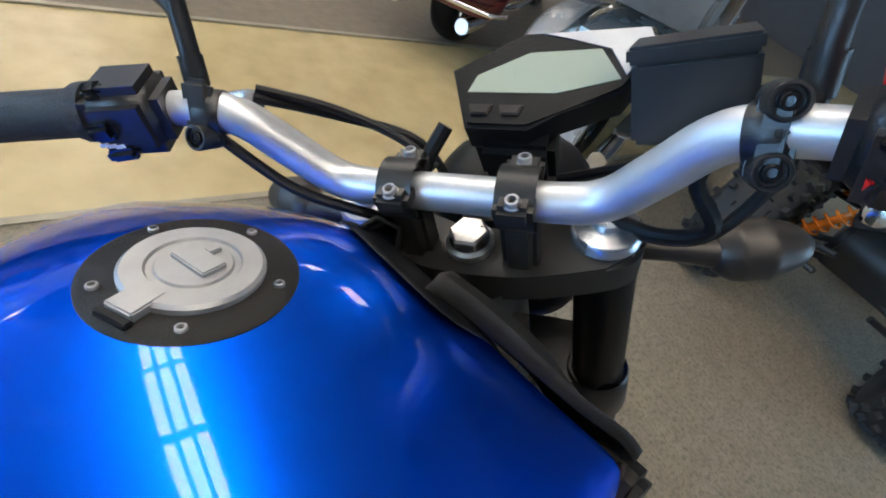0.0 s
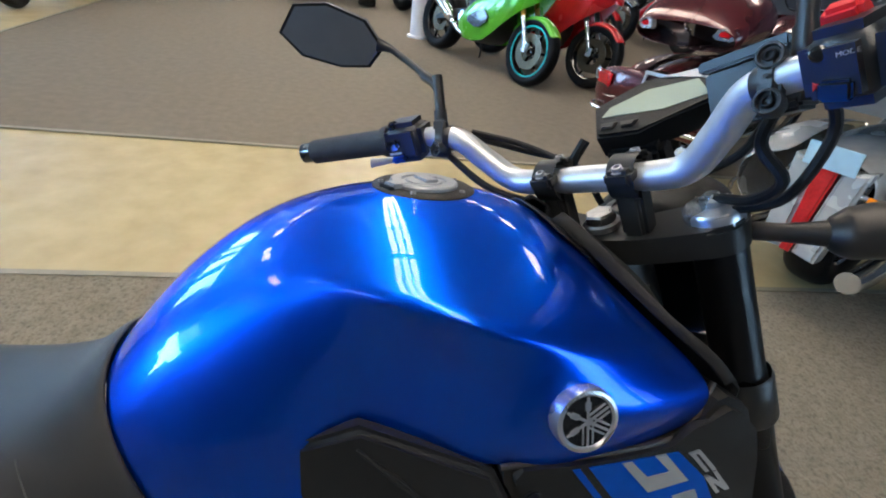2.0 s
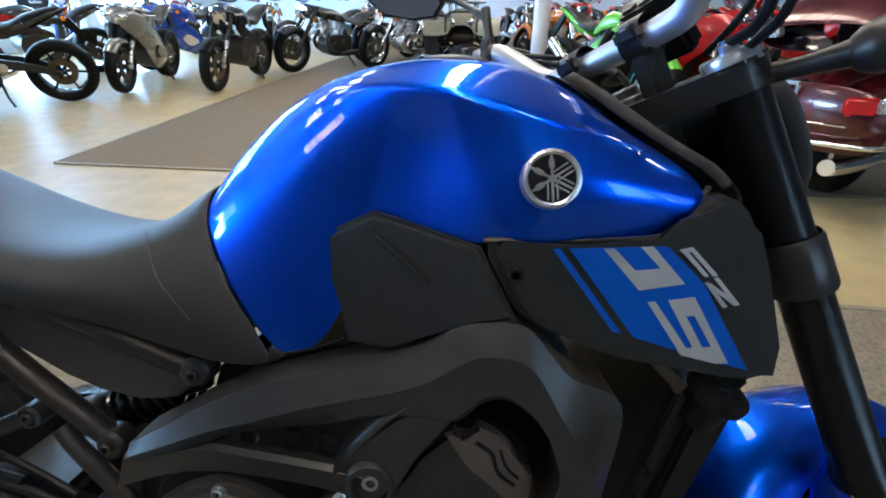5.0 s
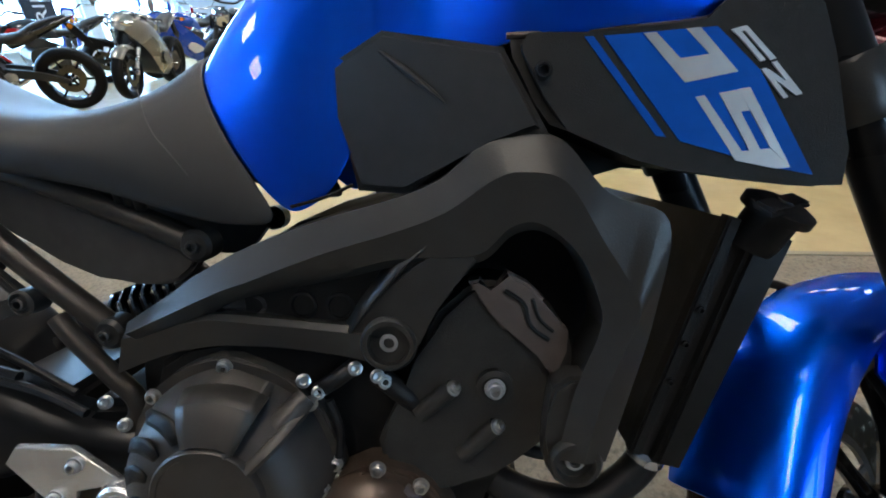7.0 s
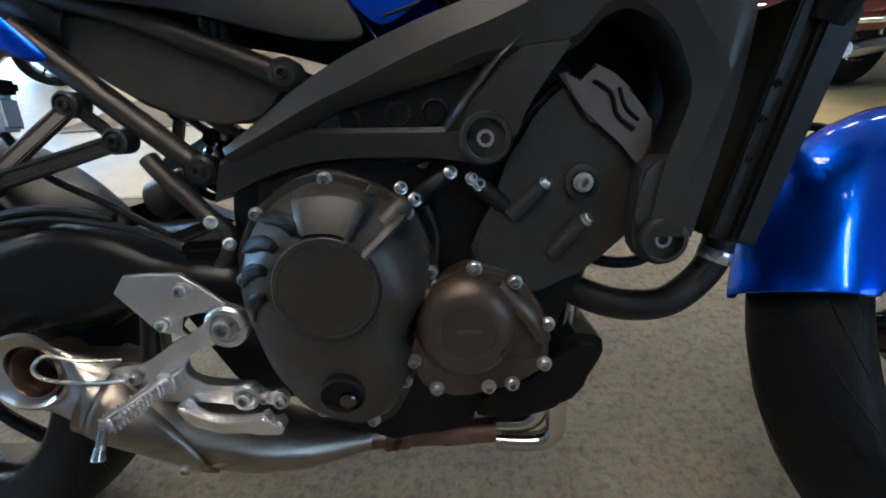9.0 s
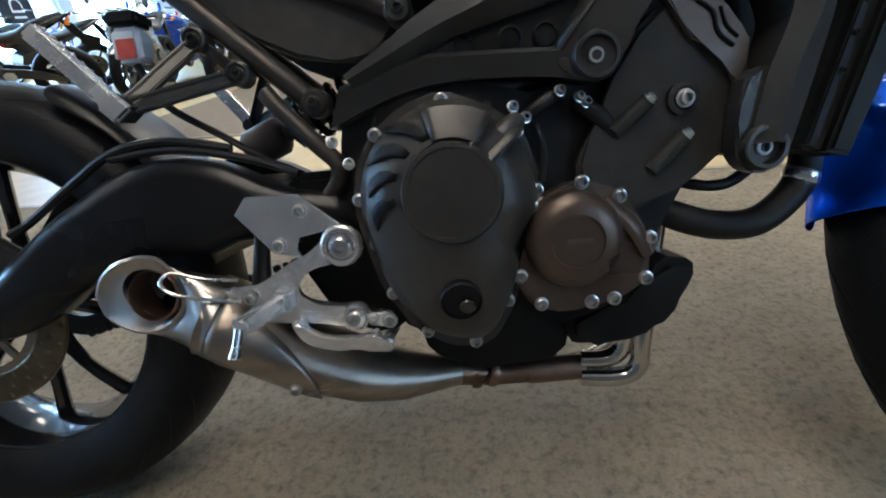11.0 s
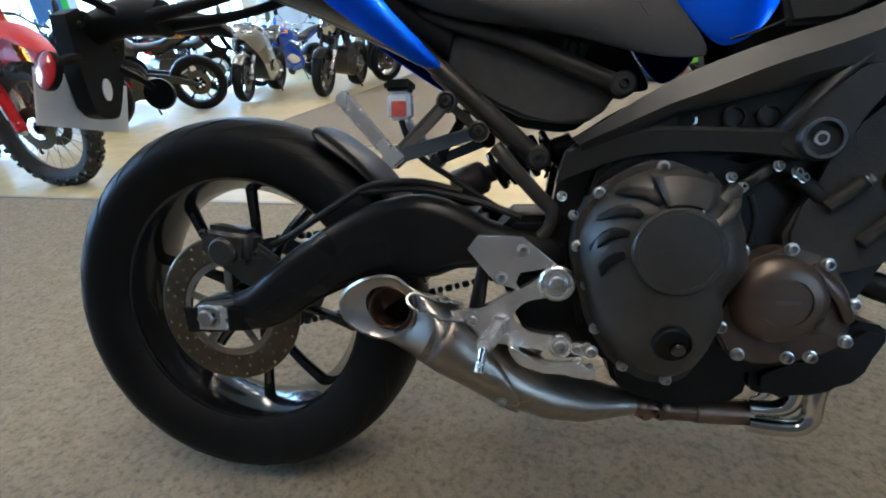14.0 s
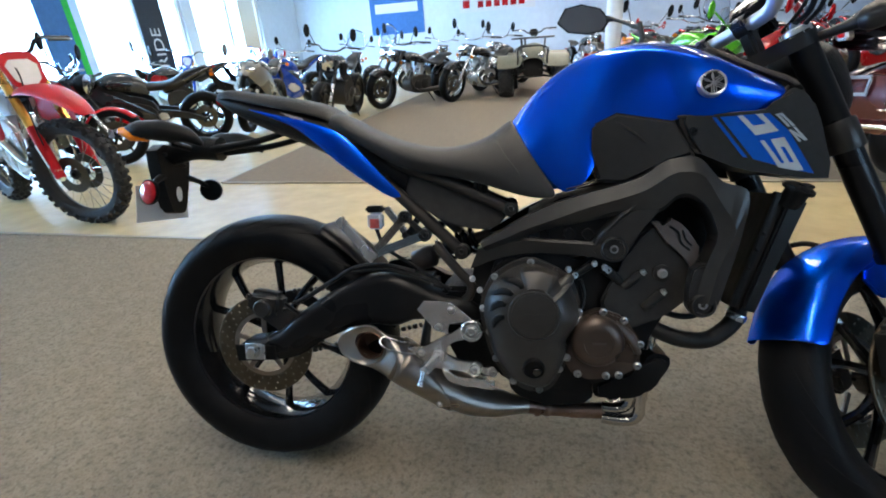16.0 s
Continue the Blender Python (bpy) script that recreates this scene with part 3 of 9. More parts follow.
# emblem on the tank side
EMB = axis((0.962, -0.2000, 0.860), (-0.02, -0.985, 0.17)) @ Matrix.Diagonal((0.9, 0.9, 1, 1))
b = bmesh.new()
lathe(b, [(0.0205, 0.003), (0.0225, 0.0042), (0.0250, 0.0038), (0.0262, 0.0), (0.0262, -0.008)], EMB, 40)
emblem = part("emblem", b, ALU, bike, "round chrome emblem with a black field")
b = bmesh.new()
lathe(b, [(0, 0.0026), (0.021, 0.0026), (0.021, -0.004)], EMB, 40)
part("field", b, GLOSS, emblem)
for k in range(3):
    b = bmesh.new()
    a = 60 * k + 4
    box(b, (0.0022, 0.040, 0.0014), EMB @ pose(0, 0, 0.0034, 0, 0, a), 0.0005)
    for w in (-1, 1):
        box(b, (0.0016, 0.0165, 0.0014), EMB @ pose(0, 0, 0.0034, 0, 0, a) @ pose(w * 0.0040, -0.0105, 0), 0.0004)
    box(b, (0.0096, 0.0018, 0.0014), EMB @ pose(0, 0, 0.0034, 0, 0, a) @ pose(0, -0.0022, 0), 0.0004)
    box(b, (0.0050, 0.0080, 0.0014), EMB @ pose(0, 0, 0.0034, 0, 0, a) @ pose(0, 0.0125, 0), 0.0012)
    part("spoke", b, EMBLEM, emblem)

# knee pads, air scoops and frame spars on both sides
PAD = [(0.814, 0.825), (0.764, 0.802), (0.770, 0.758), (0.783, 0.693), (0.829, 0.690), (0.871, 0.717), (0.902, 0.739), (0.944, 0.736), (0.911, 0.801)]
SCOOP = [(0.911, 0.8065), (0.934, 0.808), (0.977, 0.806), (1.018, 0.808), (1.066, 0.813), (1.082, 0.826), (1.097, 0.851), (1.125, 0.839), (1.138, 0.812), (1.180, 0.690), (1.132, 0.690), (1.086, 0.698), (1.021, 0.709), (0.963, 0.735), (0.941, 0.745)]
# frame spar: stations from the pivot over the crown to the front mount, as (x, z) of its outer edge, crest and inner edge
SPAR_OUT = [(0.545, 0.571), (0.600, 0.603), (0.629, 0.621), (0.681, 0.646), (0.752, 0.670), (0.823, 0.689), (0.861, 0.704), (0.888, 0.725), (0.914, 0.734), (0.953, 0.732), (0.990, 0.690), (1.034, 0.668), (1.028, 0.593), (1.014, 0.529), (0.996, 0.458)]
SPAR_CREST = [(0.551, 0.564), (0.603, 0.586), (0.650, 0.606), (0.691, 0.620), (0.755, 0.643), (0.821, 0.662), (0.864, 0.678), (0.901, 0.702), (0.923, 0.708), (0.956, 0.700), (0.984, 0.655), (1.012, 0.606), (1.007, 0.578), (0.989, 0.527), (0.975, 0.462)]
SPAR_IN = [(0.556, 0.556), (0.614, 0.577), (0.655, 0.598), (0.687, 0.609), (0.769, 0.626), (0.815, 0.637), (0.852, 0.640), (0.891, 0.643), (0.916, 0.665), (0.940, 0.667), (0.968, 0.643), (0.984, 0.606), (0.986, 0.580), (0.968, 0.526), (0.954, 0.460)]
SPAR_WEB = [(0.846, 0.648), (0.900, 0.650), (0.868, 0.613), (0.850, 0.588), (0.840, 0.566), (0.828, 0.545), (0.811, 0.536), (0.792, 0.543), (0.768, 0.552), (0.772, 0.572), (0.790, 0.590)]
BEAM_UP = [(0.540, 0.560), (0.594, 0.574), (0.638, 0.583), (0.683, 0.581), (0.733, 0.578), (0.775, 0.575), (0.802, 0.572)]
BEAM_MID = [(0.539, 0.555), (0.593, 0.570), (0.637, 0.578), (0.683, 0.576), (0.733, 0.573), (0.775, 0.570), (0.802, 0.567)]
BEAM_LOW = [(0.524, 0.516), (0.584, 0.539), (0.633, 0.550), (0.680, 0.552), (0.730, 0.550), (0.773, 0.545), (0.800, 0.538)]


def spar_y(x):
    """How far the spar's face stands out at x: the frame widens towards its front."""
    return 0.135 + 0.13 * (x - 0.53)


def spar_strip(bm, lines, side, n=6):
    """A skin over lines of ((x, z), lift) points that follow the spar's face."""
    loft(bm, [spline([(x, -side * (spar_y(x) + lift), z) for x, z in line], n) for line, lift in lines])


for side, word in ((1, "right"), (-1, "left")):
    b = bmesh.new()
    plate(b, PAD, 0.0, 0.030, 0.006, 0, 3)
    for v in b.verts:
        v.co.y = side * (v.co.y - (0.133 + max(0, v.co.x - 0.775) * 0.36))
    pad = part("knee_pad", b, GREYBLACK, bike, "matt black knee pad let into the tank")
    b = bmesh.new()
    tube(b, [(0.812, -0.1475 * side, 0.808), (0.840, -0.1575 * side, 0.786), (0.866, -0.1660 * side, 0.763)], [0.0012, 0.0035, 0.0012], 8)
    part("ridge", b, GREYBLACK, pad)
    b = bmesh.new()
    plate(b, SCOOP, -0.188 * side, -0.120 * side, 0.007, 1)
    scoop = part("air_scoop", b, GREYBLACK, bike, "matt black air scoop cover with blue and silver graphics" if side > 0 else "matt black air scoop cover")
    b = bmesh.new()
    push = [(x + (x - 0.80) * 0.02, z - 0.008) for x, z in SPAR_IN]
    spar_strip(b, [(SPAR_OUT, -0.055), (SPAR_OUT, -0.012), (SPAR_OUT, -0.003), (SPAR_CREST, 0.009), (SPAR_IN, 0.002), (push, -0.006), (push, -0.060)], side)
    web = bmesh.new()
    plate(web, SPAR_WEB, -0.0, 0.050, 0.004, 1, 2)
    for v in web.verts:
        v.co.y = -side * (spar_y(v.co.x) + 0.001 - v.co.y)
    join(b, web)
    spar_strip(b, [(BEAM_UP, -0.030), (BEAM_UP, -0.003), (BEAM_MID, 0.002), (BEAM_LOW, -0.002), (BEAM_LOW, -0.045)], side)
    spar = part("frame_spar", b, SATIN, bike, "satin black cast frame spar", angle=28)
    b = bmesh.new()
    plate(b, [(0.545, 0.570), (0.600, 0.570), (0.640, 0.545), (0.600, 0.470), (0.575, 0.400), (0.530, 0.380), (0.520, 0.440), (0.528, 0.520)], -0.098 * side, -0.070 * side, 0.006, 1)
    part("pivot_plate", b, SATIN, spar)
    if side < 0:
        continue
    # pocket between crest and beam, with its plugs, the bright web edge and the mounts
    b = bmesh.new()
    plate(b, [(0.625, 0.574), (0.660, 0.602), (0.700, 0.622), (0.780, 0.640), (0.845, 0.655), (0.830, 0.600), (0.800, 0.560), (0.700, 0.566)], 0.0, 0.012, 0.0, 1)
    for v in b.verts:
        v.co.y = -(spar_y(v.co.x) - 0.014 - v.co.y)
    # pocket floor blacker than the spar: the recess's shade put into its colour
    part("pocket", b, BLACK, spar)
    # the long third one is a dark hole, drawn as a gloss black disc
    for x, z, r, w in ((0.728, 0.590, 0.0135, 1.0), (0.764, 0.590, 0.0135, 1.0), (0.665, 0.589, 0.0130, 2.1)):
        b = bmesh.new()
        lathe(b, [(r, 0), (r, 0.003), (r * 0.80, 0.004), (r * 0.74, 0.0005), (0, 0.0005)], axis((x, -(spar_y(x) - 0.014), z), OUT) @ Matrix.Diagonal((w, 1, 1, 1)), 24)
        part("plug", b, BLACK if w == 1 else GLOSS, spar)
    b = bmesh.new()
    edge_a = [(0.852, 0.652), (0.825, 0.628), (0.800, 0.600), (0.776, 0.570)]
    edge_b = [(0.846, 0.655), (0.812, 0.632), (0.790, 0.604), (0.764, 0.570)]
    loft(b, [[(x, -(spar_y(x) + 0.0035), z) for x, z in edge_a], [(x, -(spar_y(x) - 0.016), z) for x, z in edge_b]])
    part("web_edge", b, SATIN, spar, solid=0.002)
    for x, z, r, y in ((0.810, 0.562, 0.025, -0.172), (0.970, 0.457, 0.023, -0.191)):
        b = bmesh.new()
        lathe(b, [(r, -0.02), (r, 0.004), (r * 0.90, 0.007), (r * 0.74, 0.007), (r * 0.68, -0.010), (0, -0.010)], axis((x, y, z), OUT), 32)
        part("mount_boss", b, SATIN, spar)
        bolt(spar, (x, y + 0.007, z), OUT, 0.0085, CAPDISC, "mount_bolt")
    b = bmesh.new()
    plate(b, [(0.952, 0.535), (0.945, 0.490), (0.943, 0.453), (0.953, 0.437), (0.971, 0.429), (0.986, 0.437), (0.992, 0.453), (0.994, 0.480), (1.008, 0.535)], -0.1895, -0.165, 0.004, 1)
    part("leg_end", b, SATIN, spar)
    # graphics on the scoop
    y = -0.1884
    def decal(name, pts, mat, lift=0.0006):
        bb = bmesh.new()
        plate(bb, pts, y - lift, y + 0.001, 0, 0)
        return part(name, bb, mat, scoop, smooth=False)
    decal("blue_stripe", [(0.9685, 0.8030), (0.9750, 0.8030), (1.0310, 0.7303), (1.0235, 0.7315)], BLUE_INK)
    decal("blue_field", [(0.9822, 0.8030), (1.0620, 0.8060), (1.0949, 0.7750), (1.1410, 0.6990), (1.1127, 0.7051), (1.0412, 0.7270)], BLUE_INK)
    decal("silver_bar", [(1.0100, 0.8035), (1.0190, 0.8038), (1.0374, 0.7854), (1.0575, 0.7876), (1.0400, 0.8052), (1.0500, 0.8058), (1.0790, 0.7748), (1.0418, 0.7685)], SILVER_INK, 0.0011)
    decal("silver_bar", [(1.0499, 0.7583), (1.0563, 0.7592), (1.0875, 0.7172), (1.0831, 0.7115)], SILVER_INK, 0.0011)
    decal("silver_bar", [(1.0784, 0.7175), (1.1143, 0.7200), (1.1234, 0.7052), (1.1136, 0.7042), (1.0831, 0.7115)], SILVER_INK, 0.0012)
    decal("silver_bar", [(1.0667, 0.7604), (1.0881, 0.7635), (1.0977, 0.7482), (1.0757, 0.7458)], SILVER_INK, 0.0013)
    decal("silver_bar", [(1.0667, 0.7604), (1.0743, 0.7613), (1.1001, 0.7188), (1.0928, 0.7174)], SILVER_INK, 0.0014)
    decal("silver_bar", [(1.0802, 0.7627), (1.0881, 0.7635), (1.1234, 0.7052), (1.1073, 0.7198)], SILVER_INK, 0.0015)
    decal("silver_bar", [(1.0715, 0.8033), (1.0811, 0.8055), (1.0837, 0.8028), (1.0746, 0.8005)], SILVER_INK, 0.0011)
    decal("silver_bar", [(1.0780, 0.8049), (1.0819, 0.8054), (1.1047, 0.7826), (1.1009, 0.7816)], SILVER_INK, 0.0012)
    decal("silver_bar", [(1.0745, 0.8010), (1.0790, 0.8010), (1.0973, 0.7818), (1.0938, 0.7811)], SILVER_INK, 0.0013)
    decal("silver_bar", [(1.1019, 0.7801), (1.1053, 0.7807), (1.1259, 0.7578), (1.1220, 0.7567)], SILVER_INK, 0.0011)
    decal("silver_bar", [(1.0948, 0.7757), (1.0983, 0.7764), (1.1161, 0.7558), (1.1127, 0.7547)], SILVER_INK, 0.0012)
    decal("silver_bar", [(1.0961, 0.7745), (1.1000, 0.7755), (1.1249, 0.7590), (1.1212, 0.7568)], SILVER_INK, 0.0013)
    bolt(scoop, (0.939, -0.1885, 0.781), OUT, 0.0058, BLACK, "screw")
    b = bmesh.new()
    tube(b, [(0.913, -0.181, 0.8075), (1.018, -0.182, 0.8095), (1.064, -0.180, 0.8145), (1.084, -0.176, 0.829), (1.099, -0.168, 0.853)], 0.0026, 8)
    part("light_edge", b, RAIL, scoop)

# black filler in the air box space between the spars, added to block the view through
b = bmesh.new()
plate(b, [(0.640, 0.560), (0.660, 0.650), (0.900, 0.700), (1.010, 0.700), (1.020, 0.560), (0.990, 0.480), (0.900, 0.560), (0.780, 0.540)], -0.105, 0.105, 0.012, 1)
part("innards_filler", b, BLACK, bike, "black filler block in the air box space between the frame spars")

# black filler added under the tank so no bright floor shows between the panels
b = bmesh.new()
plate(b, [(0.800, 0.700), (0.800, 0.800), (0.900, 0.815), (1.060, 0.815), (1.090, 0.740), (1.020, 0.700), (0.900, 0.690)], -0.122, 0.122, 0.006, 1)
part("gap_filler", b, BLACK, bike, "black filler plate closing the gap under the tank")
# black trim between tank and steering head
for s in (1, -1):
    b = bmesh.new()
    back = [(1.000, 0.040, 0.955), (1.024, 0.066, 0.935), (1.050, 0.098, 0.910), (1.072, 0.130, 0.888), (1.098, 0.160, 0.866), (1.108, 0.172, 0.852)]
    crown = [(1.012, 0.038, 0.962), (1.036, 0.064, 0.942), (1.060, 0.095, 0.917), (1.080, 0.129, 0.894), (1.106, 0.158, 0.872), (1.117, 0.172, 0.856)]
    fore = [(1.030, 0.030, 0.952), (1.062, 0.058, 0.926), (1.082, 0.088, 0.905), (1.088, 0.124, 0.886), (1.114, 0.154, 0.864), (1.126, 0.170, 0.846)]
    sink = [(x, y, z - 0.030) for x, y, z in fore]
    loft(b, [spline([(x, -y * s, z) for x, y, z in row], 3) for row in (back, crown, fore, sink)])
    part("tank_trim", b, GREYBLACK, bike, "black plastic trim along the tank's front edge", solid=0.003, angle=25)
b = bmesh.new()
loft(b, [[(0.985, 0, 0.967), (0.990, -0.045, 0.960), (1.004, -0.070, 0.946)], [(1.014, 0, 0.952), (1.020, -0.045, 0.945), (1.034, -0.075, 0.924)], [(1.040, 0, 0.922), (1.044, -0.045, 0.915), (1.056, -0.080, 0.900)], [(1.045, 0, 0.885), (1.050, -0.045, 0.880), (1.060, -0.080, 0.868)]], mirror=True)
part("head_cover", b, BLACK, bike, "black plastic cover before the tank", subsurf=2, solid=0.004)

# seat and pillion seat
SEATRIBS = [
    [(0.611, 0, 0.842), (0.612, -0.052, 0.834), (0.629, -0.096, 0.797), (0.663, -0.124, 0.737), (0.714, -0.132, 0.664)],
    [(0.597, 0, 0.833), (0.599, -0.056, 0.826), (0.612, -0.101, 0.790), (0.640, -0.128, 0.728), (0.690, -0.134, 0.660)],
    [(0.570, 0, 0.808), (0.572, -0.068, 0.802), (0.580, -0.112, 0.772), (0.600, -0.134, 0.722), (0.635, -0.134, 0.664)],
    [(0.520, 0, 0.786), (0.520, -0.085, 0.781), (0.523, -0.122, 0.760), (0.530, -0.137, 0.728), (0.540, -0.128, 0.700)],
    [(0.450, 0, 0.779), (0.450, -0.095, 0.775), (0.450, -0.130, 0.758), (0.450, -0.140, 0.735), (0.450, -0.128, 0.716)],
    [(0.360, 0, 0.799), (0.360, -0.092, 0.795), (0.360, -0.126, 0.778), (0.360, -0.133, 0.760), (0.366, -0.122, 0.732)],
    [(0.280, 0, 0.838), (0.280, -0.078, 0.834), (0.280, -0.108, 0.820), (0.282, -0.115, 0.804), (0.286, -0.108, 0.784)],
    [(0.222, 0, 0.872), (0.222, -0.066, 0.868), (0.222, -0.092, 0.854), (0.222, -0.099, 0.838), (0.224, -0.094, 0.818)],
    [(0.205, 0, 0.868), (0.205, -0.062, 0.864), (0.205, -0.086, 0.850), (0.205, -0.093, 0.836), (0.205, -0.090, 0.818)],
]
b = bmesh.new()
loft(b, SEATRIBS, mirror=True)
seat = part("seat", b, SEAT, bike, "dark grey vinyl rider seat", subsurf=3, solid=0.006)
PILL = [
    [(0.222, 0, 0.860), (0.222, -0.055, 0.856), (0.222, -0.078, 0.845), (0.222, -0.084, 0.832)],
    [(0.198, 0, 0.892), (0.198, -0.060, 0.887), (0.198, -0.085, 0.870), (0.198, -0.090, 0.850)],
    [(0.120, 0, 0.908), (0.120, -0.062, 0.903), (0.120, -0.086, 0.888), (0.120, -0.090, 0.870)],
    [(0.020, 0, 0.927), (0.020, -0.056, 0.923), (0.020, -0.076, 0.908), (0.020, -0.080, 0.892)],
    [(-0.060, 0, 0.942), (-0.060, -0.046, 0.938), (-0.060, -0.060, 0.926), (-0.060, -0.062, 0.914)],
    [(-0.092, 0, 0.936), (-0.092, -0.036, 0.932), (-0.092, -0.046, 0.922), (-0.092, -0.048, 0.912)],
]
b = bmesh.new()
loft(b, PILL, mirror=True)
part("pillion_seat", b, SEAT, bike, "dark grey vinyl pillion seat", subsurf=3, solid=0.006)
b = bmesh.new()
tube(b, [(0.576, -0.1065, 0.797), (0.5801, -0.1135, 0.7863), (0.5903, -0.1265, 0.7689), (0.6017, -0.1342, 0.7492), (0.617, -0.1372, 0.7302), (0.6294, -0.1365, 0.7121)], 0.0006, 6)
part("seam", b, THREAD, seat, "pale stitched seam")

# tail: black undertray and blue side panels
TAIL = [
    [(0.400, 0, 0.735), (0.400, -0.085, 0.735), (0.395, -0.108, 0.705), (0.380, -0.095, 0.672), (0.380, 0, 0.672)],
    [(0.270, 0, 0.835), (0.270, -0.090, 0.830), (0.262, -0.108, 0.800), (0.260, -0.085, 0.735), (0.260, 0, 0.735)],
    [(0.120, 0, 0.880), (0.120, -0.084, 0.872), (0.118, -0.096, 0.848), (0.120, -0.070, 0.805), (0.120, 0, 0.800)],
    [(0.000, 0, 0.905), (0.000, -0.072, 0.898), (0.000, -0.078, 0.880), (0.000, -0.055, 0.850), (0.000, 0, 0.846)],
    [(-0.070, 0, 0.925), (-0.070, -0.052, 0.918), (-0.070, -0.056, 0.906), (-0.070, -0.040, 0.890), (-0.070, 0, 0.886)],
    [(-0.100, 0, 0.925), (-0.100, -0.034, 0.920), (-0.100, -0.036, 0.914), (-0.100, -0.026, 0.906), (-0.100, 0, 0.904)],
]
b = bmesh.new()
loft(b, TAIL, mirror=True)
part("tail_undertray", b, BLACK, bike, "black plastic tail under the seat", subsurf=2, solid=0.003)
for side in (1, -1):
    b = bmesh.new()
    up = [(0.005, 0.078, 0.884), (0.102, 0.098, 0.861), (0.190, 0.110, 0.838), (0.256, 0.116, 0.812), (0.305, 0.118, 0.752), (0.344, 0.116, 0.712), (0.382, 0.113, 0.670)]
    dn = [(0.010, 0.078, 0.878), (0.090, 0.092, 0.850), (0.143, 0.104, 0.824), (0.185, 0.108, 0.788), (0.228, 0.111, 0.750), (0.290, 0.112, 0.706), (0.349, 0.111, 0.668)]
    md = [((a[0] + c[0]) / 2, max(a[1], c[1]) + 0.005, (a[2] + c[2]) / 2) for a, c in zip(up, dn)]
    loft(b, [[(x, -y * side, z) for x, y, z in row] for row in (up, md, dn)])
    part("tail_panel", b, BLUE, bike, "metallic blue tail side panel", subsurf=2, solid=0.005)
    b = bmesh.new()
    plate(b, [(0.098, 0.868), (0.118, 0.861), (0.150, 0.852), (0.153, 0.845), (0.130, 0.850)], -0.1005 * side, -0.098 * side, 0, 0)
    part("tail_flash", b, SILVER_INK, bike)

# rear frame tubes and the black side cover
for s in (1, -1):
    y = -0.098 * s
    b = bmesh.new()
    tube(b, [(0.330, y * 0.95, 0.709), (0.420, y, 0.625), (0.503, y, 0.548)], 0.0135, 14)
    low = part("seat_rail", b, RAIL, bike, "dark grey steel lower seat rail")
    b = bmesh.new()
    tube(b, [(0.300, y * 0.85, 0.760), (0.439, y, 0.716), (0.530, y, 0.676), (0.608, y, 0.640)], 0.0125, 14)
    part("seat_rail", b, RAIL, bike, "dark grey steel upper seat rail")
    for x, z in ((0.503, 0.549), (0.610, 0.641)):
        b = bmesh.new()
        lathe(b, [(0.017, -0.012), (0.017, 0.010), (0.013, 0.014), (0, 0.014)], axis((x, y, z), (0, -s, 0)), 20)
        part("rail_eye", b, SATIN, bike)
        bolt(bike, (x, y - 0.013 * s, z), (0, -s, 0), 0.0065, SATIN)
    b = bmesh.new()
    plate(b, [(0.340, 0.715), (0.439, 0.722), (0.560, 0.668), (0.615, 0.641), (0.580, 0.600), (0.548, 0.594), (0.466, 0.608), (0.375, 0.676)], -0.088 * s, -0.070 * s, 0.004, 1)
    part("side_cover", b, SIDEGREY, bike, "black plastic side cover behind the seat rails")
b = bmesh.new()
tube(b, [(0.445, -0.102, 0.566), (0.462, -0.106, 0.545), (0.500, -0.110, 0.502), (0.522, -0.112, 0.478), (0.520, -0.112, 0.455), (0.500, -0.112, 0.430), (0.494, -0.112, 0.412)], 0.0105, 12)
part("bracket_tube", b, RAIL, bike, "dark bent steel tube above the footrest")
for x, z in ((0.480, 0.715), (0.535, 0.688), (0.545, 0.684), (0.555, 0.680)):
    b = bmesh.new()
    lathe(b, [(0.006, 0), (0.006, 0.012), (0.004, 0.016), (0, 0.016)], axis((x, -0.100, z), (0.2, -0.5, 0.85)), 10)
    part("rubber_stop", b, BLACK, bike)

# pillion footrest bracket, its peg and the brake fluid reservoir
def strut(bm, p, q, wide, thick):
    """A straight flanged beam from p to q."""
    p, q = Vector(p), Vector(q)
    mm = axis((p + q) / 2, q - p, up=(0, 1, 0))
    long = (q - p).length
    box(bm, (wide * 0.5, thick * 0.6, long), mm, 0.001)
    for k in (-1, 1):
        box(bm, (wide * 0.28, thick, long), mm @ Matrix.Translation((k * wide * 0.36, 0, 0)), 0.0015)


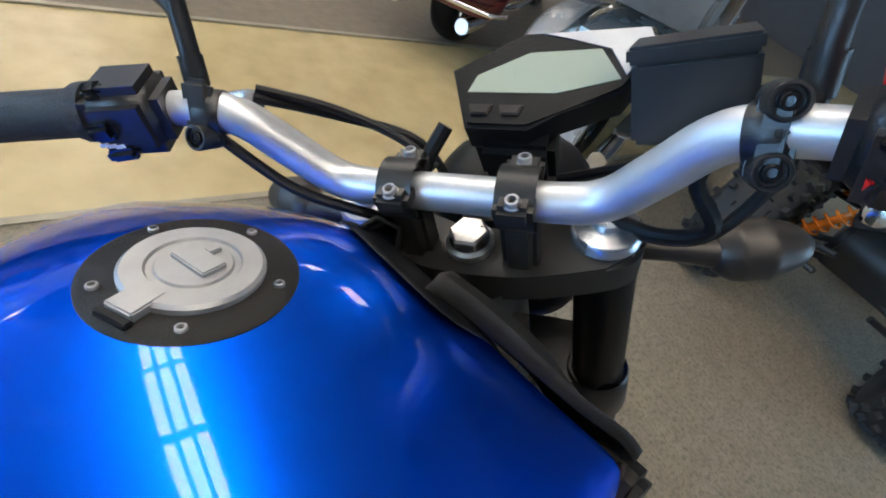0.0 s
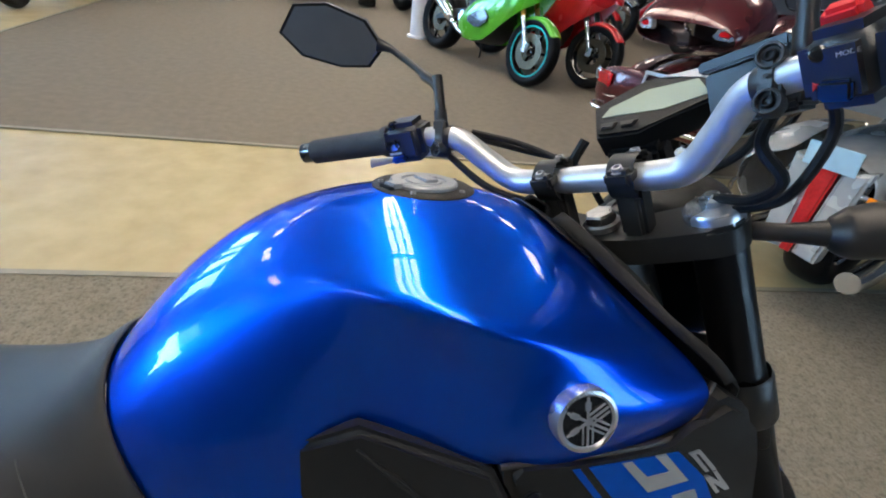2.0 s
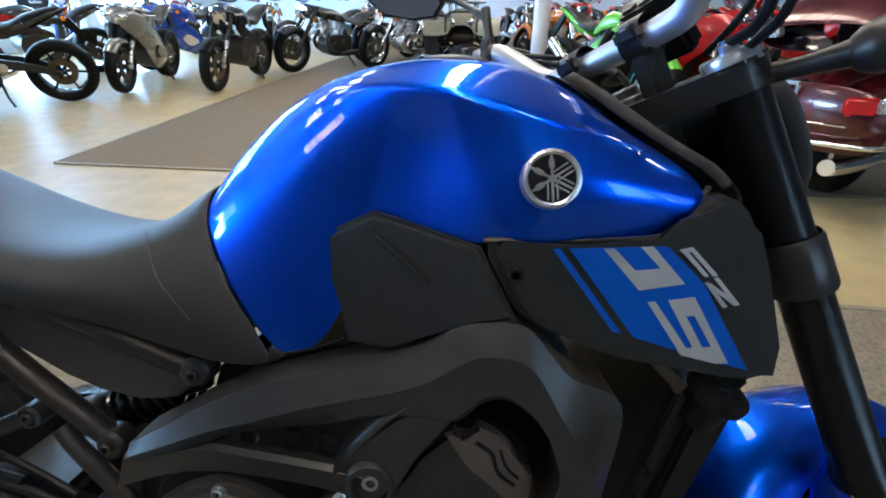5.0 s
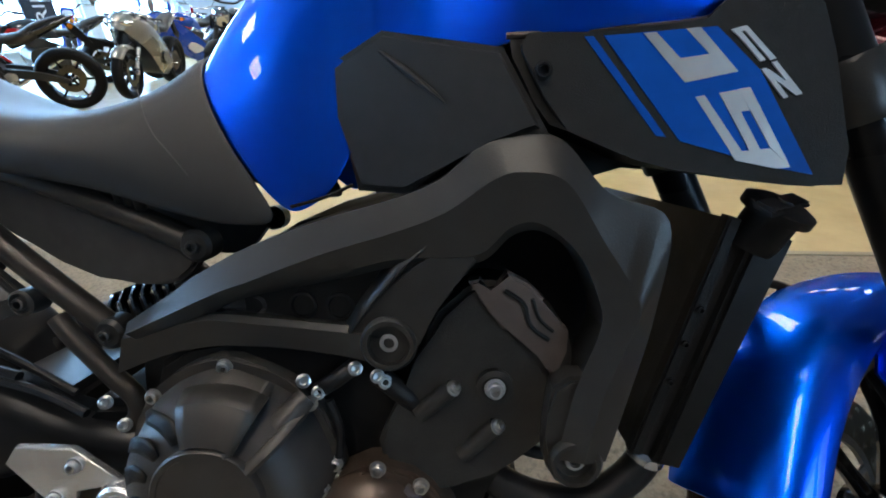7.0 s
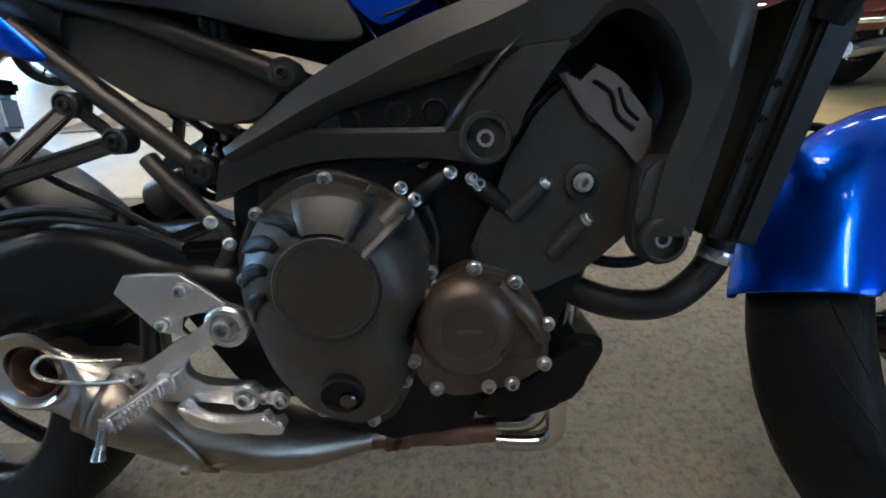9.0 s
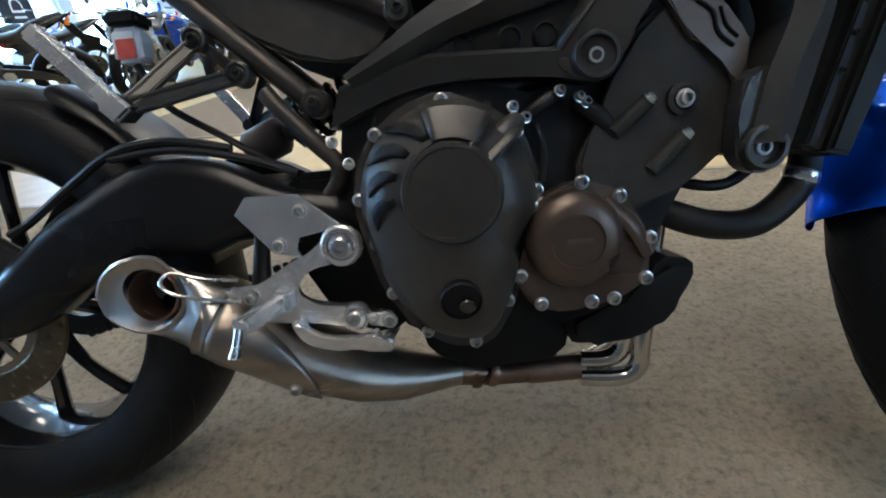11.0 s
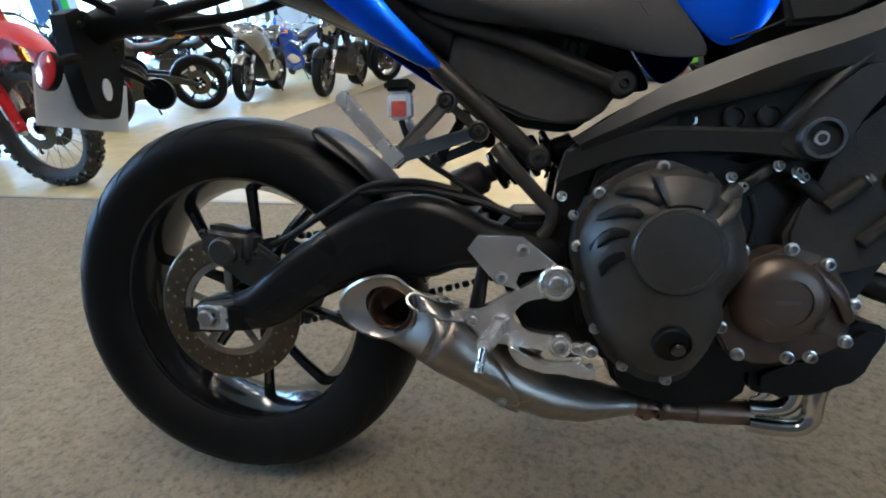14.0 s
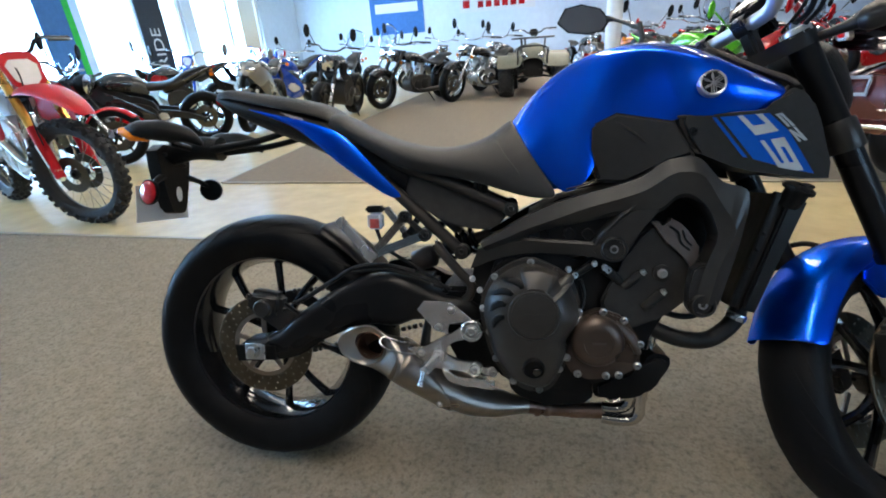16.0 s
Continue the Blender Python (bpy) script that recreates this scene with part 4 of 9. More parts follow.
for s in (1, -1):
    b = bmesh.new()
    joint = (0.318, -0.166 * s, 0.553)
    box(b, (0.030, 0.022, 0.026), axis(joint, (-0.62, -0.1 * s, 0.77)), 0.004)
    pil = part("pillion_bracket", b, SATIN, bike, "black forged pillion footrest bracket")
    for p, q, wide in (((0.378, -0.104 * s, 0.628), joint, 0.017), ((0.422, -0.106 * s, 0.587), joint, 0.018), ((0.378, -0.104 * s, 0.628), (0.422, -0.106 * s, 0.587), 0.012)):
        b = bmesh.new()
        strut(b, p, q, wide, 0.010)
        part("strut", b, SATIN, pil)
    for x, y, z in ((0.378, -0.112 * s, 0.628), (0.422, -0.114 * s, 0.587)):
        b = bmesh.new()
        lathe(b, [(0.014, -0.020), (0.014, 0.002), (0.011, 0.004), (0.007, -0.002), (0, -0.002)], axis((x, y, z), (0, -s, 0)), 20)
        part("mount_boss", b, SATIN, pil)
        bolt(pil, (x, y, z), (0, -s, 0), 0.0065, SATIN)
    b = bmesh.new()
    peg_m = axis((0.286, -0.179 * s, 0.592), (-0.62, -0.1 * s, 0.77))
    box(b, (0.013, 0.019, 0.104), peg_m, 0.003, 2)
    box(b, (0.020, 0.024, 0.024), axis((0.317, -0.174 * s, 0.553), (-0.62, -0.1 * s, 0.77)), 0.003)
    part("pillion_peg", b, CAST, pil, "folded silver pillion footpeg with a toothed edge")
    for k in range(9):
        b = bmesh.new()
        box(b, (0.005, 0.021, 0.004), peg_m @ Matrix.Translation((-0.007, 0, -0.040 + 0.0108 * k)), 0.001)
        part("peg_tooth", b, CAST, pil)
b = bmesh.new()
box(b, (0.032, 0.028, 0.036), Matrix.Translation((0.318, -0.128, 0.622)), 0.005, 3)
resv = part("fluid_reservoir", b, FLUID, bike, "small cloudy reservoir with a red label")
for w, dy in ((0.020, -0.0146), (0.018, 0.0146)):
    b = bmesh.new()
    box(b, (w, 0.001, 0.020), Matrix.Translation((0.319, -0.128 + dy, 0.617)), 0)
    part("label", b, REDLABEL, resv)
b = bmesh.new()
box(b, (0.037, 0.033, 0.014), Matrix.Translation((0.318, -0.128, 0.648)), 0.004, 2)
part("cap", b, BLACK, resv)
b = bmesh.new()
tube(b, [(0.318, -0.128, 0.604), (0.335, -0.115, 0.560), (0.390, -0.105, 0.520), (0.450, -0.105, 0.480)], 0.0045, 8)
part("hose", b, HOSE, resv)


# ---- engine ----
b = bmesh.new()
plate(b, [(0.560, 0.480), (0.580, 0.545), (0.700, 0.560), (0.760, 0.520), (0.850, 0.600), (0.930, 0.590), (0.960, 0.480), (0.880, 0.380), (0.860, 0.290), (0.720, 0.250), (0.600, 0.260), (0.545, 0.340)], -0.140, 0.140, 0.006, 1)
engine = part("engine_block", b, BLACK, bike, "dark grey three cylinder engine block")
# clutch cover
CL = [(0.650, 0.546), (0.606, 0.532), (0.570, 0.506), (0.550, 0.470), (0.543, 0.430), (0.552, 0.385), (0.566, 0.330), (0.600, 0.275), (0.640, 0.256), (0.672, 0.250), (0.695, 0.262), (0.716, 0.300), (0.732, 0.345), (0.724, 0.365), (0.757, 0.412), (0.755, 0.438), (0.735, 0.500), (0.700, 0.525)]
b = bmesh.new()
plate(b, CL, -0.156, -0.120, 0.003, 1)
clutch = part("clutch_cover", b, COVER, engine, "dark grey cast clutch cover")
def scaled(pts, c, k):
    return [(c[0] + (x - c[0]) * k, c[1] + (z - c[1]) * k) for x, z in pts]
b = bmesh.new()
ctr = (0.650, 0.405)
o1 = [Vector((x, -0.157, z)) for x, z in scaled(CL, ctr, 0.93)]
o2 = [Vector((x, -0.198, z)) for x, z in scaled(CL, (0.652, 0.425), 0.80)]
o3 = [Vector((x, -0.215, z)) for x, z in scaled(CL, (0.654, 0.435), 0.55)]
rings = [[b.verts.new(p) for p in chaikin(o, 2)] for o in (o1, o2, o3)]
for r1, r2 in zip(rings, rings[1:]):
    for k in range(len(r1)):
        b.faces.new((r1[k], r1[(k + 1) % len(r1)], r2[(k + 1) % len(r1)], r2[k]))
b.faces.new(rings[-1])
part("clutch_dome", b, COVER, clutch, smooth=True, angle=50)
b = bmesh.new()
lathe(b, [(0.0505, -0.02), (0.0505, 0.004), (0.0485, 0.0065), (0.044, 0.0065), (0.0435, 0.0055), (0, 0.0055)], axis((0.654, -0.215, 0.440), OUT), 48)
part("clutch_plate", b, COVER, clutch, "dark grey round clutch plate")
b = bmesh.new()
box(b, (0.040, 0.0006, 0.006), Matrix.Translation((0.656, -0.2206, 0.440)), 0)
part("raised_bar", b, COVER, clutch)
DOME = [(0.052, -0.2150), (0.068, -0.2085), (0.084, -0.1985), (0.096, -0.176)]


def on_dome(r, a, lift=0.0):
    y = DOME[-1][1]
    for (r0, y0), (r1, y1) in zip(DOME, DOME[1:]):
        if r <= r1:
            y = y0 + (y1 - y0) * (r - r0) / (r1 - r0)
            break
    return (0.654 + r * math.cos(a), y - lift, 0.440 + r * math.sin(a))


for k in range(4):   # claw-shaped cut-outs round the rear of the dome
    a = radians(112 + 24 * k)
    b = bmesh.new()
    loft(b, [[on_dome(0.056 + 0.037 * u, a + radians(22) * u * u - w * radians(12 * (1 - u) ** 0.5 * (0.3 + u)), 0.0035) for w in (-1, -0.4, 0.4, 1)] for u in (0.02, 0.25, 0.5, 0.75, 0.98)])
    part("slot", b, BLACK, clutch, solid=0.002)
b = bmesh.new()   # raised fan panel above the plate
loft(b, [[on_dome(r, radians(58 + 7.0 * k), h) for k in range(8)] for r, h in ((0.051, 0.002), (0.053, 0.006), (0.070, 0.007), (0.084, 0.006), (0.092, 0.001))])
part("fan_panel", b, COVER, clutch, solid=0.003, angle=25)
for a, w in ((62, 0.005), (38, 0.006)):
    b = bmesh.new()
    a = radians(a)
    c, s = math.cos(a), math.sin(a)
    tube(b, [(0.654 + 0.046 * c, -0.2185, 0.440 + 0.046 * s), (0.654 + 0.075 * c, -0.203, 0.440 + 0.075 * s), (0.654 + 0.094 * c, -0.172, 0.440 + 0.094 * s)], w, 8, flat=0.7)
    part("cover_rib", b, COVER, clutch)
b = bmesh.new()
tube(b, [(0.676, -0.200, 0.462), (0.712, -0.180, 0.492), (0.728, -0.165, 0.506)], [0.013, 0.013, 0.010], 12)
part("actuator_boss", b, COVER, clutch)
b = bmesh.new()
lathe(b, [(0.0225, -0.01), (0.0225, 0.004), (0.0205, 0.006), (0.0190, 0.004), (0.0185, 0.0015), (0, 0.0010)], axis((0.654, -0.2135, 0.330), (0, -0.97, -0.22)), 28)
sump = part("oil_window", b, BLACK, clutch, "round black oil sight window")
b = bmesh.new()
lathe(b, [(0.0085, 0), (0.0085, 0.005), (0.007, 0.0065), (0, 0.0065)], axis((0.660, -0.2150, 0.325), (0, -0.97, -0.22)), 18)
part("plug", b, GLOSS, sump)
for x, z in ((0.650, 0.534), (0.576, 0.504), (0.551, 0.436), (0.564, 0.385), (0.577, 0.326), (0.613, 0.276), (0.668, 0.259), (0.709, 0.306), (0.725, 0.343), (0.716, 0.360), (0.750, 0.415), (0.747, 0.430), (0.728, 0.495)):
    bolt(clutch, (x, -0.156, z), OUT, 0.0060)
# generator cover
GEN = [(0.745, 0.420), (0.790, 0.440), (0.835, 0.425), (0.868, 0.372), (0.864, 0.320), (0.825, 0.298), (0.770, 0.292), (0.735, 0.298), (0.715, 0.335), (0.728, 0.370)]
b = bmesh.new()
plate(b, GEN, -0.172, -0.130, 0.004, 1)
gen = part("generator_cover", b, MAGN, engine, "bronze painted generator cover")
b = bmesh.new()
lathe(b, [(0.054, -0.02), (0.053, 0.008), (0.048, 0.020), (0.038, 0.026), (0.028, 0.0265), (0.0275, 0.0245), (0, 0.0245)], axis((0.781, -0.170, 0.376), OUT), 48)
part("generator_cap", b, MAGN, gen)
b = bmesh.new()
box(b, (0.026, 0.0008, 0.0045), Matrix.Translation((0.783, -0.1950, 0.377)), 0)
part("raised_bar", b, MAGN2, gen)
b = bmesh.new()
tube(b, [(0.815, -0.172, 0.415), (0.845, -0.174, 0.385), (0.862, -0.172, 0.350)], [0.010, 0.012, 0.008], 10, flat=0.6)
part("cast_shoulder", b, MAGN, gen)
for x, z in ((0.792, 0.436), (0.832, 0.418), (0.864, 0.370), (0.860, 0.325), (0.825, 0.304), (0.800, 0.302), (0.744, 0.304), (0.722, 0.338), (0.738, 0.414)):
    bolt(gen, (x, -0.172, z), OUT, 0.0062)
# cylinder side cover with its two ribs
CYL = [(0.886, 0.612), (0.906, 0.612), (0.937, 0.600), (0.969, 0.567), (0.976, 0.535), (0.966, 0.491), (0.956, 0.463), (0.911, 0.424), (0.853, 0.395), (0.830, 0.404), (0.785, 0.440), (0.812, 0.496), (0.835, 0.528), (0.845, 0.575)]
b = bmesh.new()
plate(b, CYL, -0.158, -0.110, 0.006, 1)
cyl = part("cylinder_cover", b, ROUGHCAST, engine, "dark grey cylinder side cover")
b = bmesh.new()
plate(b, [(0.881, 0.614), (0.891, 0.616), (0.900, 0.602), (0.915, 0.621), (0.933, 0.611), (0.947, 0.597), (0.957, 0.577), (0.968, 0.567), (0.967, 0.547), (0.956, 0.520), (0.950, 0.535), (0.943, 0.546), (0.922, 0.566), (0.910, 0.570), (0.900, 0.585)], -0.166, -0.150, 0.0025, 0)
part("cam_cap", b, MAGN2, cyl, "grey brown cam end cap")
b = bmesh.new()
tube(b, [(0.912, -0.1665, 0.606), (0.928, -0.1670, 0.594), (0.934, -0.1670, 0.574), (0.950, -0.1670, 0.560)], 0.0022, 8)
tube(b, [(0.936, -0.1665, 0.598), (0.942, -0.1670, 0.580), (0.954, -0.1670, 0.568)], 0.0018, 8)
part("groove", b, BLACK, cyl)
for a, c in (((0.832, 0.484), (0.865, 0.514)), ((0.872, 0.441), (0.904, 0.475))):
    b = bmesh.new()
    tube(b, [(a[0], -0.158, a[1]), (c[0], -0.164, c[1])], 0.0085, 12, smooth_n=1)
    part("cover_rib", b, ROUGHCAST, cyl)
    bolt(cyl, (c[0], -0.168, c[1] + 0.001), (0.6, -0.5, 0.6), 0.0055)
b = bmesh.new()
lathe(b, [(0.017, -0.01), (0.017, 0.004), (0.012, 0.006)], axis((0.903, -0.160, 0.513), OUT), 20)
part("boss", b, ROUGHCAST, cyl)
bolt(cyl, (0.903, -0.165, 0.513), OUT, 0.0075, CAPDISC)
# pipes, sensors and cables between cover and frame
b = bmesh.new()
tube(b, [(0.735, -0.150, 0.505), (0.755, -0.158, 0.520), (0.772, -0.150, 0.530)], 0.008, 10)
tube(b, [(0.748, -0.160, 0.500), (0.756, -0.160, 0.470), (0.752, -0.160, 0.440)], 0.004, 8)
tube(b, [(0.690, -0.120, 0.560), (0.720, -0.130, 0.545), (0.760, -0.120, 0.550), (0.800, -0.110, 0.530)], 0.009, 10)
tube(b, [(0.795, -0.150, 0.520), (0.815, -0.155, 0.505), (0.830, -0.150, 0.490)], 0.010, 12)
part("sensor_hose", b, HOSE, engine)
for x, z in ((0.738, 0.508), (0.775, 0.532), (0.795, 0.524), (0.802, 0.518), (0.725, 0.520), (0.530, 0.500), (0.545, 0.476)):
    bolt(engine, (x, -0.160, z), (0.3, -0.9, 0.3), 0.0052)
# lower cowl, oil pan and coolant pipe
b = bmesh.new()
plate(b, [(0.782, 0.272), (0.845, 0.282), (0.876, 0.290), (0.897, 0.336), (0.936, 0.330), (0.938, 0.304), (0.905, 0.262), (0.875, 0.232), (0.800, 0.231), (0.784, 0.236)], -0.135, 0.135, 0.010, 1)
part("lower_cowl", b, BLACK, bike, "black plastic chin cowl under the engine")
b = bmesh.new()
plate(b, [(0.600, 0.270), (0.780, 0.300), (0.790, 0.230), (0.760, 0.205), (0.660, 0.205), (0.610, 0.230)], -0.120, 0.100, 0.008, 1)
part("oil_pan", b, BLACK, engine)
b = bmesh.new()
tube(b, [(0.872, -0.10, 0.408), (0.908, -0.125, 0.386), (0.952, -0.135, 0.371), (1.000, -0.135, 0.370), (1.036, -0.130, 0.390), (1.058, -0.126, 0.418), (1.066, -0.122, 0.460)], [0.0165, 0.017, 0.0172, 0.0172, 0.017, 0.017, 0.0165], 14)
part("coolant_hose", b, HOSE, bike, "thick black coolant hose under the radiator")
b = bmesh.new()
lathe(b, [(0.0178, -0.007), (0.0190, -0.005), (0.0190, 0.005), (0.0178, 0.007)], axis((1.058, -0.126, 0.418), (0.4, 0, 1)), 18)
part("hose_clip", b, ALU, bike)
b = bmesh.new()
tube(b, [(0.905, -0.100, 0.432), (0.935, -0.118, 0.418), (0.975, -0.122, 0.416), (1.010, -0.122, 0.440), (1.035, -0.120, 0.470)], [0.0065] * 5, 10)
part("bypass_hose", b, HOSE, bike, "thin black hose above the coolant hose")
# radiator
b = bmesh.new()
plate(b, [(1.095, 0.664), (1.128, 0.648), (1.056, 0.440), (1.026, 0.450)], -0.170, 0.170, 0.004, 0)
radiator = part("radiator", b, RAD, bike, "black curved radiator behind the front wheel")
b = bmesh.new()
plate(b, [(1.112, 0.662), (1.140, 0.646), (1.066, 0.440), (1.042, 0.446)], -0.182, -0.158, 0.004, 0)
part("end_tank", b, BLACK, radiator)
b = bmesh.new()
plate(b, [(1.090, 0.668), (1.100, 0.664), (1.032, 0.452), (1.022, 0.455)], -0.178, -0.165, 0.002, 0)
part("radiator_stay", b, BLACK, radiator)
b = bmesh.new()
lathe(b, [(0.020, -0.03), (0.020, 0), (0.027, 0.001), (0.027, 0.008), (0.020, 0.011), (0.008, 0.011), (0.006, 0.014), (0, 0.014)], axis((1.124, -0.176, 0.668), (0.30, -0.36, 0.88)), 26)
box(b, (0.078, 0.018, 0.006), axis((1.128, -0.179, 0.676), (0.30, -0.36, 0.88)), 0.002)
part("radiator_cap", b, BLACK, radiator, "black radiator cap")
for x, z in ((1.072, 0.590), (1.062, 0.560), (1.052, 0.525)):
    bolt(radiator, (x, -0.178, z), OUT, 0.0032, BLACK)

# ---- exhaust ----
CAN = [((0.335, -0.138, 0.322), (1, 0.12, -0.48), 0.050, 0.056), ((0.370, -0.134, 0.305), (1, 0.13, -0.56), 0.047, 0.060), ((0.420, -0.127, 0.272), (1, 0.14, -0.60), 0.041, 0.060), ((0.470, -0.118, 0.238), (1, 0.15, -0.52), 0.040, 0.058), ((0.520, -0.108, 0.213), (1, 0.16, -0.36), 0.038, 0.054), ((0.570, -0.098, 0.196), (1, 0.16, -0.20), 0.031, 0.042), ((0.610, -0.090, 0.190), (1, 0.15, -0.10), 0.023, 0.030), ((0.646, -0.083, 0.187), (1, 0.12, -0.12), 0.018, 0.022)]


def can_point(u, a, lift=0.0):
    """A point of the can's skin at station u and angle a, lifted off it."""
    i = min(int(u), len(CAN) - 2)
    f = u - i
    c, d, hz, hy = [Vector(p).lerp(Vector(q), f) if k < 2 else p + (q - p) * f for k, (p, q) in enumerate(zip(CAN[i], CAN[i + 1]))]
    d = d.normalized()
    out = Vector((0, -1, 0))
    out = (out - d * out.dot(d)).normalized()
    up = out.cross(d)
    if up.z < 0:
        up = -up
    return c + (hy + lift) * math.cos(a) * out + (hz + lift) * math.sin(a) * up


b = bmesh.new()
loft(b, [[can_point(u / 4, 2 * math.pi * k / 32) for k in range(33)] for u in range(2, 29)])
bmesh.ops.remove_doubles(b, verts=b.verts[:], dist=1e-5)
exh = part("exhaust", b, STEEL, bike, "short brushed steel underslung exhaust")
# flared outlet: a teardrop lip drawn out to the rear, rolled into the round pipe
LIP = [0.0505, 0.0515, 0.0520, 0.0530, 0.0500, 0.0475, 0.0490, 0.0535, 0.0630, 0.0730, 0.0690, 0.0560, 0.0460, 0.0450, 0.0455, 0.0460, 0.0475, 0.0490]
rim = []
for k in range(36):
    a = 2 * math.pi * k / 36
    r0, r1 = LIP[(k // 2) % 18], LIP[(k // 2 + 1) % 18]
    r = r0 if k % 2 == 0 else (r0 + r1) / 2
    rim.append((a, r))
MOUTH = Vector((0.288, -0.158, 0.3465))


def lip_point(a, r, deep=0.0):
    x, z = r * math.cos(a), r * math.sin(a)
    return MOUTH + Vector((x, deep + max(0.0, -x - 0.02) * 0.45, z))


b = bmesh.new()
rings = []
for q in (1.0, 0.8, 0.6, 0.42, 0.26, 0.13, 0.05):
    ease = q * q * (3 - 2 * q)
    rings.append([lip_point(a, r * (1 - 0.05 * (q > 0.04))).lerp(can_point(0.85, a, 0.0015), ease) + Vector((0, -0.004 * math.sin(math.pi * q), 0)) for a, r in rim])
rings.append([lip_point(a, r, -0.003) for a, r in rim])
rings.append([lip_point(a, r * 0.93, -0.0045) for a, r in rim])
rings.append([lip_point(a, r * 0.84, 0.000) for a, r in rim])
rings.append([Vector((0.3000, -0.158, 0.3470)) + Vector((0.0355 * math.cos(a), 0.001, 0.0310 * math.sin(a) - 0.006 * math.cos(a))) for a, r in rim])
rings.append([Vector((0.3010, -0.150, 0.3465)) + Vector((0.0335 * math.cos(a), 0.0, 0.0290 * math.sin(a) - 0.006 * math.cos(a))) for a, r in rim])
loft(b, [r + [r[0]] for r in rings])
bmesh.ops.remove_doubles(b, verts=b.verts[:], dist=1e-5)
part("exhaust_tip", b, TIPSTEEL, exh, "flared silver exhaust outlet", angle=55)
TIPM = axis((0.3005, -0.1575, 0.3468), (-0.10, -0.98, 0.14)) @ Matrix.Diagonal((1.0, 0.93, 1, 1))
b = bmesh.new()
lathe(b, [(0.0290, -0.045), (0.0290, 0.002), (0.0305, 0.0040), (0.0330, 0.001)], TIPM, 40)
part("outlet_pipe", b, BURNT, exh)
# black disc across the pipe, standing in for its dark depth
b = bmesh.new()
lathe(b, [(0, -0.044), (0.0295, -0.044)], TIPM, 40)
part("outlet_hole", b, BLACK, exh, solid=0.001)
# shield over the can's outer side, running to a rounded point
b = bmesh.new()
rows_ = []
for i in range(13):
    u = 0.85 + 2.45 * i / 12
    half = 1.25 * math.sqrt(max(0.0, 1 - (i / 12) ** 3)) + 0.05
    mid = -0.25 - 0.05 * i
    rows_.append([can_point(u, mid + half * (k / 6 - 1), 0.0045 if i > 1 else 0.0012 + 0.0016 * i) for k in range(13)])
loft(b, rows_)
part("heat_shield", b, STEEL, exh, "brushed steel heat shield", solid=0.003, angle=50)
bolt(exh, can_point(2.75, -0.42, 0.005), can_point(2.75, -0.42, 0.03) - can_point(2.75, -0.42, 0.0), 0.0058)
b = bmesh.new()
tube(b, [(0.636, -0.085, 0.188), (0.660, -0.078, 0.180), (0.700, -0.070, 0.172), (0.745, -0.066, 0.170)], [0.020, 0.017, 0.016, 0.0165], 16)
tube(b, [(0.740, -0.066, 0.170), (0.780, -0.064, 0.169), (0.818, -0.062, 0.168)], [0.0185, 0.0180, 0.0175], 16)
part("link_pipe", b, BURNT, exh, "heat tinted brown link pipe")
for x, r in ((0.668, 0.0205), (0.690, 0.0195)):
    b = bmesh.new()
    lathe(b, [(r, -0.006), (r + 0.0015, 0), (r, 0.006)], axis((x, -0.074, 0.177), (1, 0.1, -0.2)), 18)
    part("pipe_clamp", b, BURNT, exh)
bolt(exh, (0.679, -0.096, 0.176), OUT, 0.0050, BURNT)
for path in ([(0.812, -0.066, 0.180), (0.845, -0.066, 0.178), (0.866, -0.068, 0.188), (0.876, -0.070, 0.212), (0.880, -0.072, 0.260), (0.888, -0.075, 0.340), (0.900, -0.078, 0.420), (0.920, -0.080, 0.470)],
             [(0.812, -0.074, 0.159), (0.846, -0.078, 0.157), (0.874, -0.080, 0.160), (0.889, -0.082, 0.175), (0.892, -0.082, 0.205), (0.900, -0.082, 0.260), (0.908, -0.082, 0.350), (0.925, -0.084, 0.450)],
             [(0.812, -0.040, 0.165), (0.850, -0.010, 0.160), (0.880, 0.020, 0.165), (0.892, 0.030, 0.200), (0.900, 0.034, 0.330), (0.920, 0.040, 0.470)]):
    b = bmesh.new()
    tube(b, path, 0.0130, 14)
    part("header_pipe", b, POLISHED, exh, "bright steel header pipe")

# ---- right footrest, brake pedal ----
b = bmesh.new()
plate(b, [(0.4090, 0.4310), (0.4240, 0.4500), (0.4830, 0.4480), (0.5280, 0.4100), (0.5020, 0.4040), (0.4780, 0.4010), (0.4730, 0.3870), (0.4800, 0.3760), (0.4470, 0.3840)], -0.158, -0.151, 0.0012, 0)
heel = part("heel_guard", b, CAST, bike, "brushed silver aluminium heel guard")
for x, z in ((0.483, 0.43), (0.455, 0.393)):
    bolt(heel, (x, -0.158, z), OUT, 0.0062)
b = bmesh.new()
plate(b, [(0.5090, 0.3990), (0.5280, 0.4060), (0.5430, 0.4000), (0.5450, 0.3860), (0.5370, 0.3730), (0.5230, 0.3690), (0.4990, 0.3700), (0.4810, 0.3630), (0.4700, 0.3510), (0.4670, 0.3380), (0.4740, 0.3270), (0.4950, 0.3200), (0.5340, 0.3150), (0.5430, 0.3070), (0.5420, 0.2930), (0.5300, 0.2880), (0.5000, 0.2980), (0.4580, 0.3020), (0.4230, 0.3060), (0.3820, 0.3170), (0.3700, 0.3310), (0.3740, 0.3490), (0.4070, 0.3450), (0.4320, 0.3530), (0.4650, 0.3730), (0.4870, 0.3820)], -0.164, -0.148, 0.0035, 1, 3)
rest = part("footrest_bracket", b, CAST, bike, "cast silver footrest bracket")
